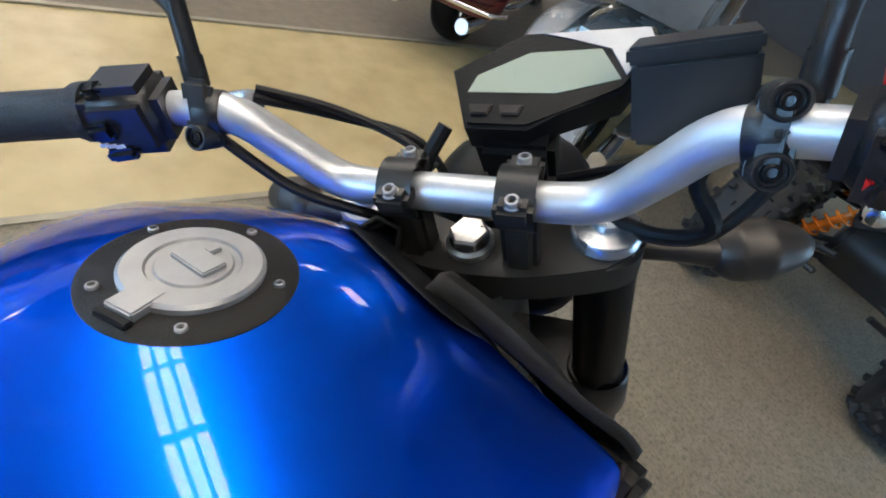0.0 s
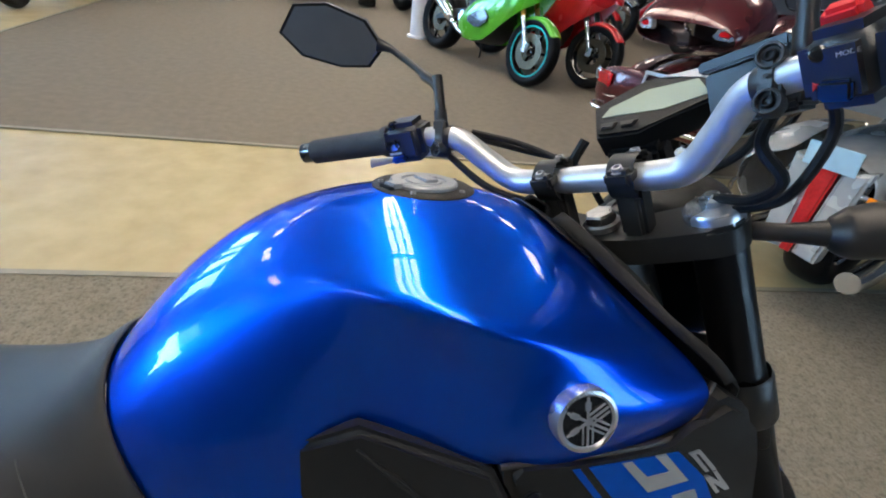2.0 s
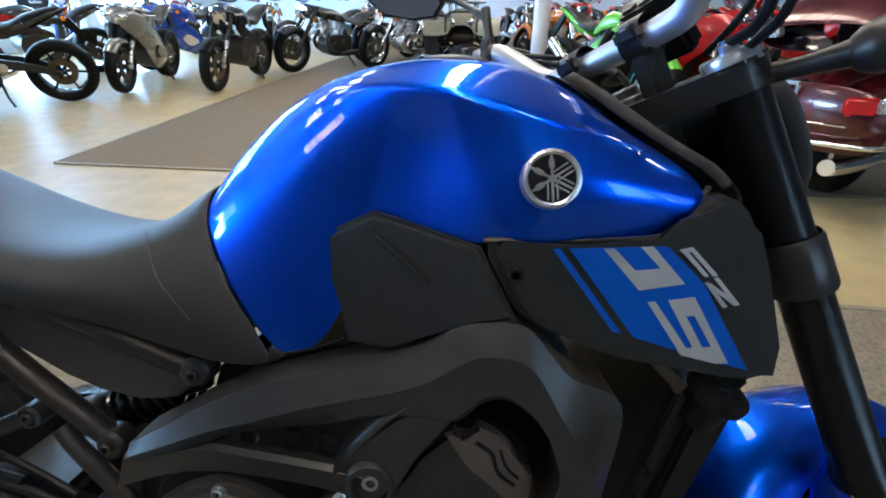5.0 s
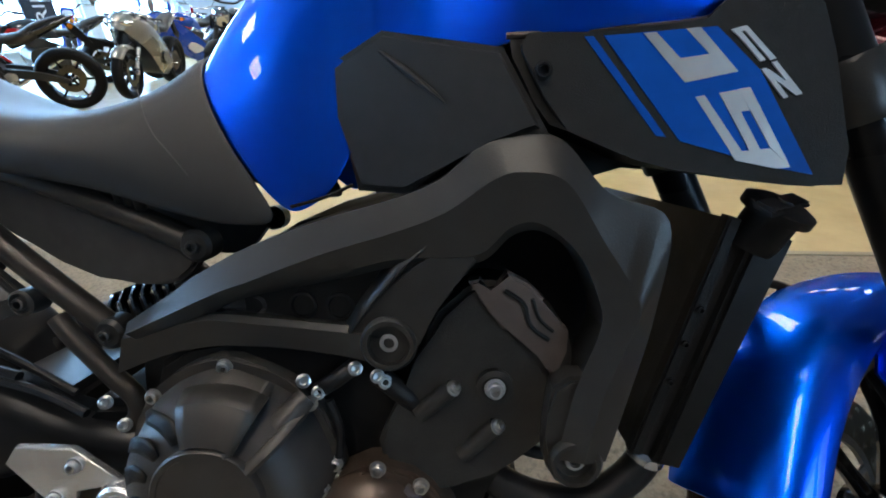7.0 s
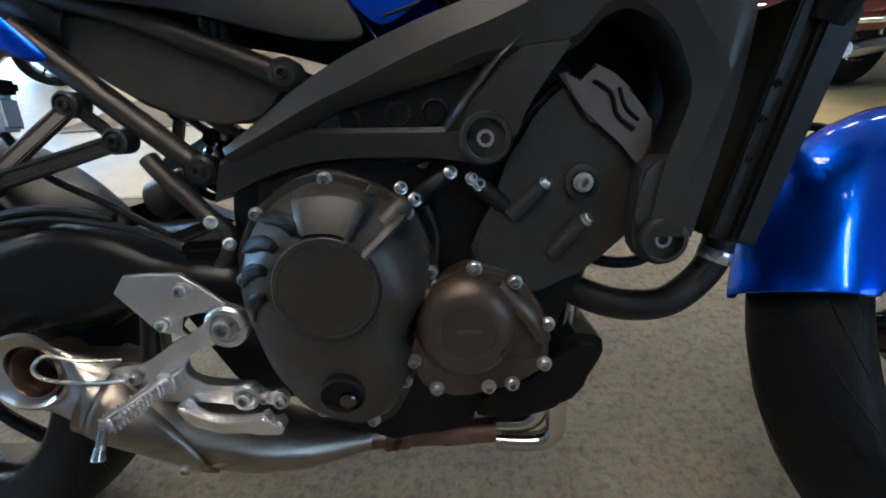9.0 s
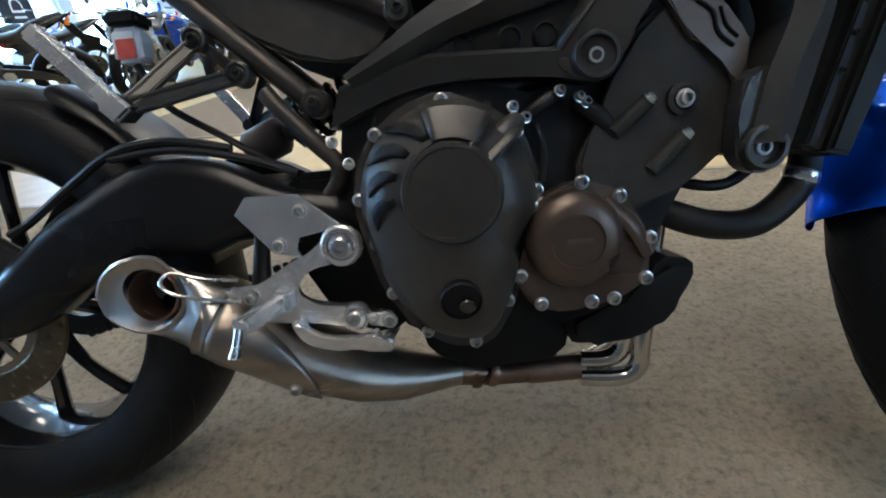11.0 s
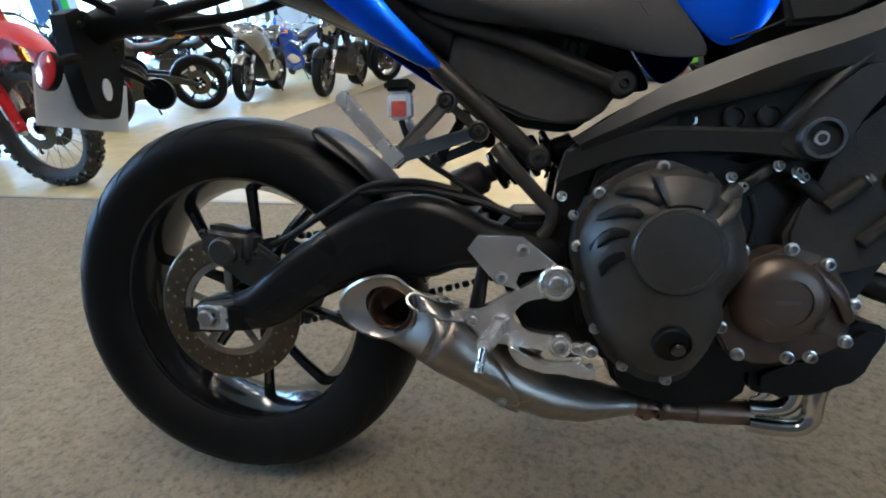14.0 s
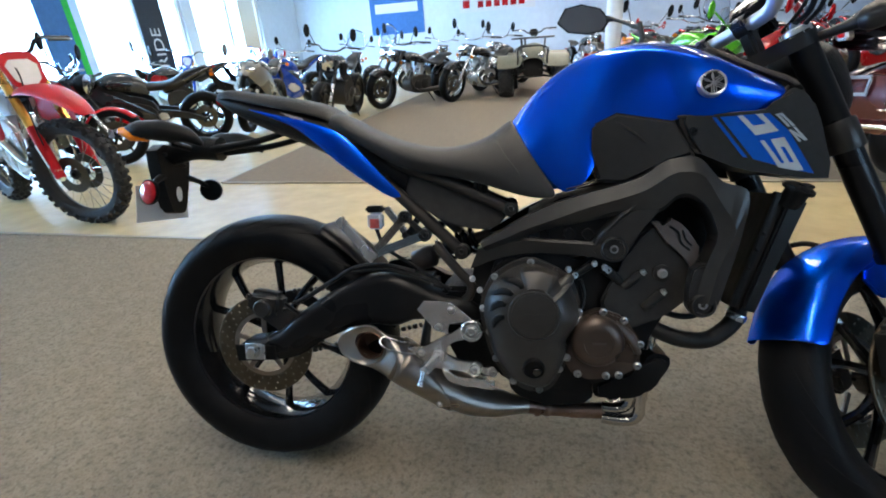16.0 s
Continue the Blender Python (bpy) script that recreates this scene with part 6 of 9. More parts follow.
for s in (-1, 1):
    b = bmesh.new()
    p0, p1 = Vector((0.236 * s, -0.045, 0.131)), Vector((0.350 * s, -0.0895, 0.147))
    tube(b, [p0, p0.lerp(p1, 0.06), p0.lerp(p1, 0.12), p1], [0.020, 0.020, 0.0165, 0.0165], 20, smooth_n=1)
    grip = part("grip", b, GRIP, bar, "black rubber handlebar grip")
    b = bmesh.new()
    d = (p1 - p0).normalized()
    tube(b, [p1, p1 + d * 0.004, p1 + d * 0.018], [0.0145, 0.0135, 0.0140], 20, smooth_n=1)
    part("bar_end", b, GLOSS, grip)
    b = bmesh.new()
    mm = axis((0.212 * s, -0.036, 0.127), p1 - p0, up=(0, 0, 1))
    box(b, (0.046, 0.050, 0.046) if s > 0 else (0.050, 0.050, 0.052), mm, 0.010, 3)
    sw = part("switch_housing", b, CONTROL, bar, "black plastic switch housing")
    back = STEER.to_3x3() @ Vector((0, -1, 0.3))
    if s > 0:
        b = bmesh.new()
        box(b, (0.024, 0.016, 0.014), pose(0.206, -0.026, 0.153, 14, -8, -14), 0.003, 2, taper=0.85)
        part("kill_switch", b, RED, sw, "bright red engine stop switch")
        b = bmesh.new()
        lathe(b, [(0.0048, 0), (0.0048, 0.003), (0.003, 0.004), (0, 0.004)], axis((0.196, -0.0525, 0.1385), (0.30, -0.92, 0.25)), 14)
        part("mode_button", b, GLOSS, sw)
        b = bmesh.new()
        box(b, (0.018, 0.010, 0.013), pose(0.206, -0.058, 0.117, 0, 0, -18), 0.002)
        part("starter_switch", b, GLOSS, sw)
        b = bmesh.new()
        lathe(b, [(0.0034, 0), (0, 0.001)], axis((0.1955, -0.0555, 0.120), (0.3, -0.92, 0.25)), 3)
        part("hazard_mark", b, RED, sw)
        tx = axis((0.2112, -0.0622, 0.1376), (0.36, -0.90, 0.25))
        writing("mode_lettering", "MODE", 0.0040, SILVER_INK, sw, tx)
    else:
        b = bmesh.new()
        box(b, (0.018, 0.012, 0.012), pose(-0.212, -0.064, 0.130, 0, 0, 18), 0.003)
        part("signal_switch", b, GLOSS, sw)
        b = bmesh.new()
        box(b, (0.022, 0.010, 0.009), pose(-0.210, -0.064, 0.112, 0, 0, 18), 0.003)
        part("horn_button", b, GLOSS, sw)
        b = bmesh.new()
        box(b, (0.014, 0.012, 0.010), pose(-0.216, -0.050, 0.150, 20, 0, 18), 0.003)
        part("beam_switch", b, GLOSS, sw)
        b = bmesh.new()
        for k in range(3):
            box(b, (0.006, 0.001, 0.0025), pose(-0.218 + 0.007 * k, -0.0665, 0.120, 0, 0, 18), 0)
        part("white_marks", b, WHITEPL, sw)
    # lever and its clamp
    b = bmesh.new()
    cc = Vector((0.167 * s, -0.018, 0.115))
    al, ou = Vector((0, 0.51, 0.86)), Vector((0, -0.86, 0.51))
    ring = axis(cc, (0.95 * s, -0.30, 0.32))
    lathe(b, [(0.0152, -0.0085), (0.0160, -0.0075), (0.0160, 0.0075), (0.0152, 0.0085)], ring, 24)
    rx_ = (ring.to_3x3() @ Vector((0, 0, 1))).normalized()
    flat_ = Matrix.Translation(cc + ou * 0.010) @ Matrix((rx_, al.cross(rx_), al)).transposed().to_4x4()
    box(b, (0.0185, 0.013, 0.044), flat_, 0.004, 3)
    lc = part("lever_clamp", b, CONTROL, bar, "black lever clamp")
    for k in (-1, 1) if s > 0 else (-1,):
        b2 = bmesh.new()
        at = cc + al * 0.0155 * k + ou * 0.0125
        lathe(b2, [(0.0092, -0.012), (0.0092, 0.005), (0.0084, 0.0065), (0.0070, 0.0065), (0.0066, 0.003), (0, 0.003)], axis(at, ou), 20)
        part("clamp_lug", b2, CONTROL, lc)
        bolt(lc, at + ou * 0.002, ou, 0.0042, FORKBLACK)
    if s > 0:
        writing("up_lettering", "UP", 0.005, GREYBLACK, lc, axis(cc + ou * 0.0180, ou))
    b = bmesh.new()
    tube(b, [(0.172 * s, 0.030, 0.092), (0.200 * s, 0.042, 0.086), (0.250 * s, 0.028, 0.086), (0.315 * s, -0.004, 0.092), (0.340 * s, -0.018, 0.096)], [0.008, 0.009, 0.006, 0.0055, 0.008], 10, flat=0.7)
    part("lever", b, ALU if s < 0 else SATIN, bar, "silver clutch lever" if s < 0 else "black brake lever")
    # mirror
    b = bmesh.new()
    tube(b, [(0.182 * s, -0.006, 0.122), (0.183 * s, 0.006, 0.150), (0.184 * s, 0.020, 0.184)], [0.0072, 0.0068, 0.0066], 14, smooth_n=1)
    lathe(b, [(0.0084, -0.010), (0.0084, 0.010)], axis((0.183 * s, 0.000, 0.136), (0, 0.38, 1)), 14)
    tube(b, [(0.184 * s, 0.014, 0.170), (0.192 * s, 0.018, 0.178), (0.206 * s, 0.021, 0.188), (0.214 * s, 0.023, 0.196), (0.248 * s, 0.022, 0.231), (0.262 * s, 0.014, 0.243)], [0.0066, 0.0068, 0.0066, 0.0044, 0.0046, 0.0095], 12, smooth_n=2)
    mir = part("mirror", b, CONTROL, bike, "black mirror on a jointed stem", m=STEER)
    ax_ = Vector((0.63 * s, -0.59, 0.49)).normalized()
    nn = Vector((-0.57 * s, -0.69, -0.09))
    nn = (nn - ax_ * nn.dot(ax_)).normalized()
    up_ = ax_.cross(-nn)
    c_ = Vector((0.300 * s, -0.018, 0.272))
    pm = Matrix(((ax_.x, -nn.x, up_.x, c_.x), (ax_.y, -nn.y, up_.y, c_.y), (ax_.z, -nn.z, up_.z, c_.z), (0, 0, 0, 1)))
    shape = [(-0.066, 0.004), (-0.050, 0.030), (-0.012, 0.036), (0.040, 0.030), (0.070, 0.006), (0.052, -0.030), (0.010, -0.038), (-0.040, -0.026)]
    b = bmesh.new()
    plate(b, shape, 0.018, -0.004, 0.008, 0, 3, m=pm)
    part("mirror_shell", b, BLACK, mir)
    b = bmesh.new()
    plate(b, [(x * 0.94, y * 0.92) for x, y in shape], -0.0060, -0.003, 0.0008, 0, m=pm)
    part("mirror_glass", b, MIRROR, mir, "mirror glass")
# brake fluid reservoir on the right
b = bmesh.new()
box(b, (0.067, 0.046, 0.050), pose(0.142, 0.056, 0.090, -20, -10, -4), 0.003, 2)
fr = part("brake_reservoir", b, CONTROL, bike, "square black front brake reservoir", m=STEER)
b = bmesh.new()
box(b, (0.069, 0.052, 0.010), pose(0.1365, 0.0655, 0.1175, -20, -10, -4), 0.002, 2)
part("lid", b, CONTROL, fr)
# meter set off to the right of the stem
FACEUP = Matrix(((1, 0, 0, 0), (0, 0, 1, 0), (0, -1, 0, 0), (0, 0, 0, 1)))
MET = pose(0, 0.060, 0.086, 24, 0, 0) @ FACEUP
b = bmesh.new()
plate(b, [(-0.004, -0.028), (-0.022, 0.020), (0.028, 0.052), (0.117, 0.056), (0.122, 0.040), (0.102, 0.004), (0.062, -0.014), (0.041, -0.028)], 0.0, 0.030, 0.003, 0, 2, m=MET)
meter = part("meter", b, BLACK, bike, "black digital instrument with grey green display", m=STEER)
b = bmesh.new()
plate(b, [(-0.006, 0.000), (-0.001, 0.014), (0.035, 0.033), (0.084, 0.036), (0.099, 0.012), (0.058, 0.000)], -0.0006, 0.002, 0, 0, m=MET)
part("display", b, LCD, meter, "blank grey green liquid crystal display")
b = bmesh.new()
plate(b, [(0.043, 0.049), (0.114, 0.053), (0.1185, 0.040), (0.102, 0.015), (0.090, 0.036), (0.060, 0.045)], -0.0010, 0.002, 0, 0, m=MET)
part("silver_panel", b, SILVER_INK, meter)
for k in (0.006, 0.028):
    b = bmesh.new()
    plate(b, [(k - 0.009, -0.011), (k + 0.009, -0.011), (k + 0.006, -0.019), (k - 0.006, -0.019)], -0.003, 0.004, 0.001, 0, m=MET)
    part("meter_button", b, RAIL, meter)
b = bmesh.new()
box(b, (0.06, 0.03, 0.05), pose(0.03, 0.058, 0.035, 20, 0, 0), 0.006)
tube(b, [(-0.02, 0.040, 0.070), (-0.035, 0.020, 0.045), (-0.03, 0.016, 0.020)], 0.006, 8)
part("meter_stay", b, BLACK, meter)
# headlamp
b = bmesh.new()
ellipse = []
for fy, k in ((0.060, 0.72), (0.090, 0.98), (0.150, 1.0), (0.195, 0.86), (0.212, 0.60)):
    ellipse.append([(0.098 * k * c2, fy + 0.010 * s2, -0.135 + 0.105 * k * s2) for c2, s2 in (((abs(math.cos(t)) ** 0.7) * math.copysign(1, math.cos(t)), (abs(math.sin(t)) ** 0.7) * math.copysign(1, math.sin(t))) for t in (2 * math.pi * j / 20 for j in range(20)))])
rr = [[b.verts.new(p) for p in row] for row in ellipse]
for r1, r2 in zip(rr, rr[1:]):
    for j in range(20):
        b.faces.new((r1[j], r1[(j + 1) % 20], r2[(j + 1) % 20], r2[j]))
b.faces.new(rr[0])
lamp_shell = part("headlamp", b, BLACK, bike, "black headlamp shell", m=STEER, subsurf=1)
b = bmesh.new()
b.faces.new([b.verts.new((x, y - 0.002, z)) for x, y, z in ellipse[-1]])
part("headlamp_glass", b, CHROME, lamp_shell)
for s in (1, -1):
    b = bmesh.new()
    box(b, (0.030, 0.012, 0.10), pose(0.096 * s, 0.066, -0.09), 0.003)
    part("headlamp_stay", b, SATIN, lamp_shell)
    # front turn signal
    b = bmesh.new()
    tube(b, [(0.118 * s, 0.036, -0.038), (0.155 * s, 0.042, -0.043), (0.190 * s, 0.048, -0.047)], [0.010, 0.009, 0.013], 10)
    tube(b, [(0.186 * s, 0.048, -0.046), (0.200 * s, 0.052, -0.048), (0.222 * s, 0.060, -0.049), (0.246 * s, 0.068, -0.050), (0.258 * s, 0.074, -0.050)], [0.014, 0.024, 0.026, 0.018, 0.004], 16, flat=0.85)
    sg = part("turn_signal", b, RAIL, bike, "grey brown bodied front turn signal", m=STEER)
    b = bmesh.new()
    tube(b, [(0.200 * s, 0.070, -0.050), (0.224 * s, 0.078, -0.051), (0.244 * s, 0.080, -0.052)], [0.010, 0.015, 0.007], 14, flat=0.85)
    part("lens", b, AMBER, sg)
# cables round the bars
b = bmesh.new()
tube(b, [(-0.170, 0.025, 0.100), (-0.120, 0.060, 0.060), (-0.060, 0.070, 0.030), (-0.030, 0.060, -0.020)], 0.0042, 8)
part("clutch_cable", b, HOSE, bike, m=STEER)
b = bmesh.new()
tube(b, [(-0.175, -0.02, 0.098), (-0.130, -0.020, 0.050), (-0.080, -0.012, 0.022), (-0.040, 0.000, 0.000)], 0.0045, 8)
part("clutch_cable", b, HOSE, bike, m=STEER)
b = bmesh.new()
tube(b, [(-0.168, 0.030, 0.104), (-0.120, 0.050, 0.075), (-0.070, 0.055, 0.045), (-0.040, 0.050, 0.020)], 0.0038, 8)
part("clutch_cable", b, HOSE, bike, m=STEER)
b = bmesh.new()
tube(b, [(0.165, 0.020, 0.092), (0.150, 0.010, 0.060), (0.165, 0.000, 0.030), (0.140, 0.010, 0.008), (0.100, 0.030, 0.000), (0.070, 0.055, -0.030)], 0.0052, 8)
part("throttle_cable", b, HOSE, bike, m=STEER)
b = bmesh.new()
tube(b, [(0.190, 0.020, 0.100), (0.195, 0.020, 0.060), (0.165, 0.010, 0.010), (0.120, 0.025, -0.010), (0.080, 0.060, -0.040)], 0.0045, 8)
part("throttle_cable", b, HOSE, bike, m=STEER)
b = bmesh.new()
tube(b, [(0.180, 0.040, 0.105), (0.150, 0.055, 0.070), (0.120, 0.06, 0.030), (0.06, 0.07, 0.0)], 0.0042, 8)
part("throttle_cable", b, HOSE, bike, m=STEER)

# ---- number plate bracket and rear lamps ----
b = bmesh.new()
tube(b, [(0.110, -0.024, 0.842), (0.000, -0.024, 0.815), (-0.130, -0.020, 0.798)], [0.007, 0.008, 0.012], 10)
tube(b, [(0.120, 0.024, 0.828), (0.000, 0.024, 0.804), (-0.130, 0.020, 0.795)], [0.007, 0.008, 0.012], 10)
tube(b, [(-0.120, 0, 0.800), (-0.200, 0, 0.805), (-0.262, 0, 0.790)], [0.030, 0.030, 0.026], 12)
ACROSS = Matrix(((0, 1, 0, 0), (1, 0, 0, 0), (0, 0, 1, 0), (0, 0, 0, 1)))
plate(b, [(-0.062, 0.815), (0.062, 0.815), (0.050, 0.740), (0.030, 0.660), (0.020, 0.640), (-0.020, 0.640), (-0.030, 0.660), (-0.050, 0.740)], -0.290, -0.255, 0.005, 1, m=ACROSS)
tube(b, [(-0.262, -0.040, 0.735), (-0.250, -0.080, 0.722), (-0.238, -0.112, 0.702)], [0.010, 0.007, 0.008], 8)
tube(b, [(-0.262, 0.040, 0.735), (-0.250, 0.080, 0.722), (-0.238, 0.112, 0.702)], [0.010, 0.007, 0.008], 8)
hold = part("plate_bracket", b, BLACK, bike, "black plastic number plate bracket")
b = bmesh.new()
box(b, (0.003, 0.185, 0.092), pose(-0.302, 0.002, 0.668, 0, 6, 0), 0.001)
part("paper_plate", b, WHITEPL, hold, "blank pale dealer plate")
b = bmesh.new()
lathe(b, [(0.012, 0), (0.012, 0.002), (0, 0.002)], axis((-0.2545, 0.002, 0.690), (1, 0, 0)) @ Matrix.Diagonal((0.8, 1.6, 1, 1)), 16)
part("bracket_window", b, WHITEPL, hold)
for y in (-0.125, 0.112):
    way = Vector((-0.25, -0.95 if y < 0 else 0.95, 0.1))
    b = bmesh.new()
    lathe(b, [(0.0295, 0.000), (0.0305, -0.004), (0.029, -0.010), (0, -0.012)], axis((-0.236, y, 0.698), way), 28)
    rb = part("reflector", b, BLACK, hold, "round reflector in a black shell")
    b = bmesh.new()
    lathe(b, [(0, 0.004), (0.022, 0.003), (0.028, 0.0), (0.028, -0.003)], axis((-0.236, y, 0.698), way), 28)
    part("lens", b, REDLENS, rb, "red reflector lens")
for s in (1, -1):
    b = bmesh.new()
    tube(b, [(-0.170, -0.05 * s, 0.800), (-0.190, -0.090 * s, 0.812)], 0.008, 8, smooth_n=1)
    tube(b, [(-0.080, -0.128 * s, 0.800), (-0.110, -0.136 * s, 0.822), (-0.165, -0.142 * s, 0.834), (-0.225, -0.146 * s, 0.838), (-0.258, -0.148 * s, 0.836)], [0.004, 0.018, 0.026, 0.022, 0.006], 16, flat=0.8)
    tube(b, [(-0.190, -0.060 * s, 0.812), (-0.185, -0.115 * s, 0.825)], 0.009, 8, smooth_n=1)
    sg = part("turn_signal", b, BLACK, bike, "black bodied rear turn signal")
    b = bmesh.new()
    tube(b, [(-0.200, -0.146 * s, 0.822), (-0.235, -0.148 * s, 0.830), (-0.268, -0.149 * s, 0.838)], [0.012, 0.019, 0.008], 14, flat=0.8)
    part("lens", b, AMBER, sg, "amber turn signal lens")
b = bmesh.new()
plate(b, [(-0.098, 0.925), (-0.070, 0.930), (-0.050, 0.915), (-0.075, 0.895), (-0.100, 0.905)], -0.036, 0.036, 0.004, 1)
part("tail_lamp", b, REDLENS, bike, "red tail lamp")
for y, z in ((-0.034, 0.790), (0.034, 0.790), (0.034, 0.765)):
    bolt(hold, (-0.2545, y, z), (1, 0, 0), 0.0045, SATIN)
# side stand
b = bmesh.new()
tube(b, [(0.560, 0.120, 0.300), (0.520, 0.200, 0.150), (0.480, 0.260, 0.080)], [0.013, 0.012, 0.012], 12, smooth_n=1)
box(b, (0.05, 0.045, 0.008), pose(0.475, 0.262, 0.079, 16, 0, 0), 0.003)
part("side_stand", b, SATIN, bike, "black side stand")


# ---- other machines of the showroom ----
PAINTS = {}


def paint(name, color, metal=0.2):
    if name not in PAINTS:
        PAINTS[name] = material(name + "_gloss_paint", color, 0.25, metal, 0.8, 0.06, 30)
    return PAINTS[name]


TEAL = material("teal_rim_tape", (0.0, 0.42, 0.40), 0.35, 0, 0.3, 0.05, 30)
GOLD = material("gold_anodised_fork", (0.60, 0.33, 0.07), 0.28, 0.8, 0, 0.08, 40)
KNOB = material("knobbly_tyre_rubber", (0.018, 0.018, 0.018), 0.7, 0, 0, 0.25, 25, 0.3, 300)
TINT = glass("clear_screen_plastic", (0.75, 0.80, 0.85), 0.02)
SIGNBLUE = material("pale_blue_card", (0.42, 0.60, 0.68), 0.5, 0, 0, 0.05, 20)
TAN = material("grey_green_plastic", (0.15, 0.15, 0.11), 0.5, 0, 0, 0.12, 20, 0.2, 300)


def Tm(x, y, z):
    return Matrix.Translation((x, y, z))


def far_wheel(parent, x, R, w, rim, look_="cast", spokes=6, rim_mat=None, tape=None, y=0.0, knobs=False, disc=0.13, turn=0.0):
    """Wheel on the y axle for the other machines: rim with spokes, tyre and a brake disc."""
    rim_mat = rim_mat or GLOSS
    m = Tm(x, y, R) @ Euler((0, 0, turn)).to_matrix().to_4x4() @ axis((0, 0, 0), (0, -1, 0))
    b = bmesh.new()
    hw = w * 0.38
    lathe(b, [(rim + 0.006, -hw), (rim - 0.012, -hw + 0.012), (rim - 0.020, 0), (rim - 0.012, hw - 0.012), (rim + 0.006, hw)], m, 40)
    lathe(b, [(0.018, -0.05), (0.034, -0.045), (0.034, 0.045), (0.018, 0.05)], m, 16)
    wh = part("wheel", b, rim_mat, parent, "wheel with black tyre")
    if look_ == "cast":
        for k in range(spokes):
            b = bmesh.new()
            a = 2 * math.pi * k / spokes
            tube(b, [m @ Vector((0.03 * math.cos(a), 0.03 * math.sin(a), 0)), m @ Vector(((rim - 0.015) * math.cos(a + 0.1), (rim - 0.015) * math.sin(a + 0.1), 0))], [0.015, 0.011], 6, smooth_n=1)
            part("spoke", b, rim_mat, wh)
    else:
        b = bmesh.new()
        for k in range(28):
            a, s = 2 * math.pi * k / 28, 1 if k % 2 else -1
            tube(b, [m @ Vector((0.032 * math.cos(a), 0.032 * math.sin(a), 0.035 * s)), m @ Vector(((rim - 0.012) * math.cos(a + 0.25 * s), (rim - 0.012) * math.sin(a + 0.25 * s), 0))], 0.0022, 5, smooth_n=1)
        part("wire_spokes", b, CHROME, wh)
    b = bmesh.new()
    lathe(b, full(tyre_profile(R, w, rim)), m, 48)
    if knobs:
        n = int(2 * math.pi * R / 0.052)
        for k in range(n):
            a = 2 * math.pi * k / n
            for z, dr, tw in (((0, 0.006, 0), (-w * 0.36, -0.006, 0.5), (w * 0.36, -0.006, -0.5)) if k % 2 else ((-w * 0.18, 0.003, 0.2), (w * 0.18, 0.003, -0.2), (-w * 0.47, -0.022, 0.9), (w * 0.47, -0.022, -0.9))):
                box(b, (0.030, 0.024, 0.026), m @ Euler((0, 0, a)).to_matrix().to_4x4() @ Tm(R + dr - 0.006, 0, z) @ Euler((0, tw, 0)).to_matrix().to_4x4(), 0)
    part("tyre", b, KNOB if knobs else RUBBER, wh, "knobbly off-road tyre" if knobs else "")
    if tape:
        b = bmesh.new()
        for s in (-1, 1):
            lathe(b, [(rim + 0.010, s * (hw + 0.003)), (rim - 0.010, s * (hw + 0.004))], m, 40)
        part("rim_tape", b, tape, wh, "bright teal rim tape", solid=0.002)
    if disc:
        b = bmesh.new()
        for s in (-1, 1):
            lathe(b, [(disc * 0.55, 0.05 * s), (disc, 0.05 * s), (disc, 0.055 * s), (disc * 0.55, 0.055 * s)], m, 28)
        part("brake_disc", b, DISC, wh)
    return wh


def sections(bm, rows, mirror=True):
    loft(bm, rows, mirror=mirror)


def machine(name, label, at, heading, lean=9.0, group="motorcycles in the showroom", category="motorcycle"):
    """Origin under the rear axle; x runs ahead."""
    return thing(name, label, category, group, m=pose(at[0], at[1], 0, 0, 0, heading) @ pose(0, 0, 0, -lean, 0, 0))


def bars(parent, x, z, half=0.36, rise=0.05, back=0.10, mat=None, grips=True, mirrors=True):
    b = bmesh.new()
    tube(b, [(x - back, half, z + rise), (x - back * 0.4, half * 0.5, z + rise), (x, 0.10, z), (x, -0.10, z), (x - back * 0.4, -half * 0.5, z + rise), (x - back, -half, z + rise)], 0.012, 8)
    hb = part("handlebar", b, mat or SATIN, parent)
    for s in (1, -1):
        b = bmesh.new()
        tube(b, [(x - back * 0.62, s * half * 0.68, z + rise), (x - back * 1.03, s * half * 1.02, z + rise)], 0.017, 8, smooth_n=1)
        part("grip", b, GRIP, hb)
        b = bmesh.new()
        tube(b, [(x - back * 0.3, s * half * 0.55, z + rise), (x + 0.05, s * half * 0.8, z + rise - 0.01), (x - back * 0.5, s * half * 1.0, z + rise - 0.01)], 0.006, 6)
        part("lever", b, ALU, hb)
        if mirrors:
            b = bmesh.new()
            tube(b, [(x, s * half * 0.55, z + rise), (x + 0.02, s * half * 0.75, z + rise + 0.14)], 0.006, 6, smooth_n=1)
            lathe(b, [(0, -0.018), (0.05, -0.014), (0.062, 0.0), (0.056, 0.008), (0, 0.009)], axis((x + 0.02, s * half * 0.86, z + rise + 0.17), (-1, 0, 0.1)) @ Matrix.Diagonal((0.75, 1.35, 1, 1)), 16)
            part("mirror", b, BLACK, hb)
    return hb


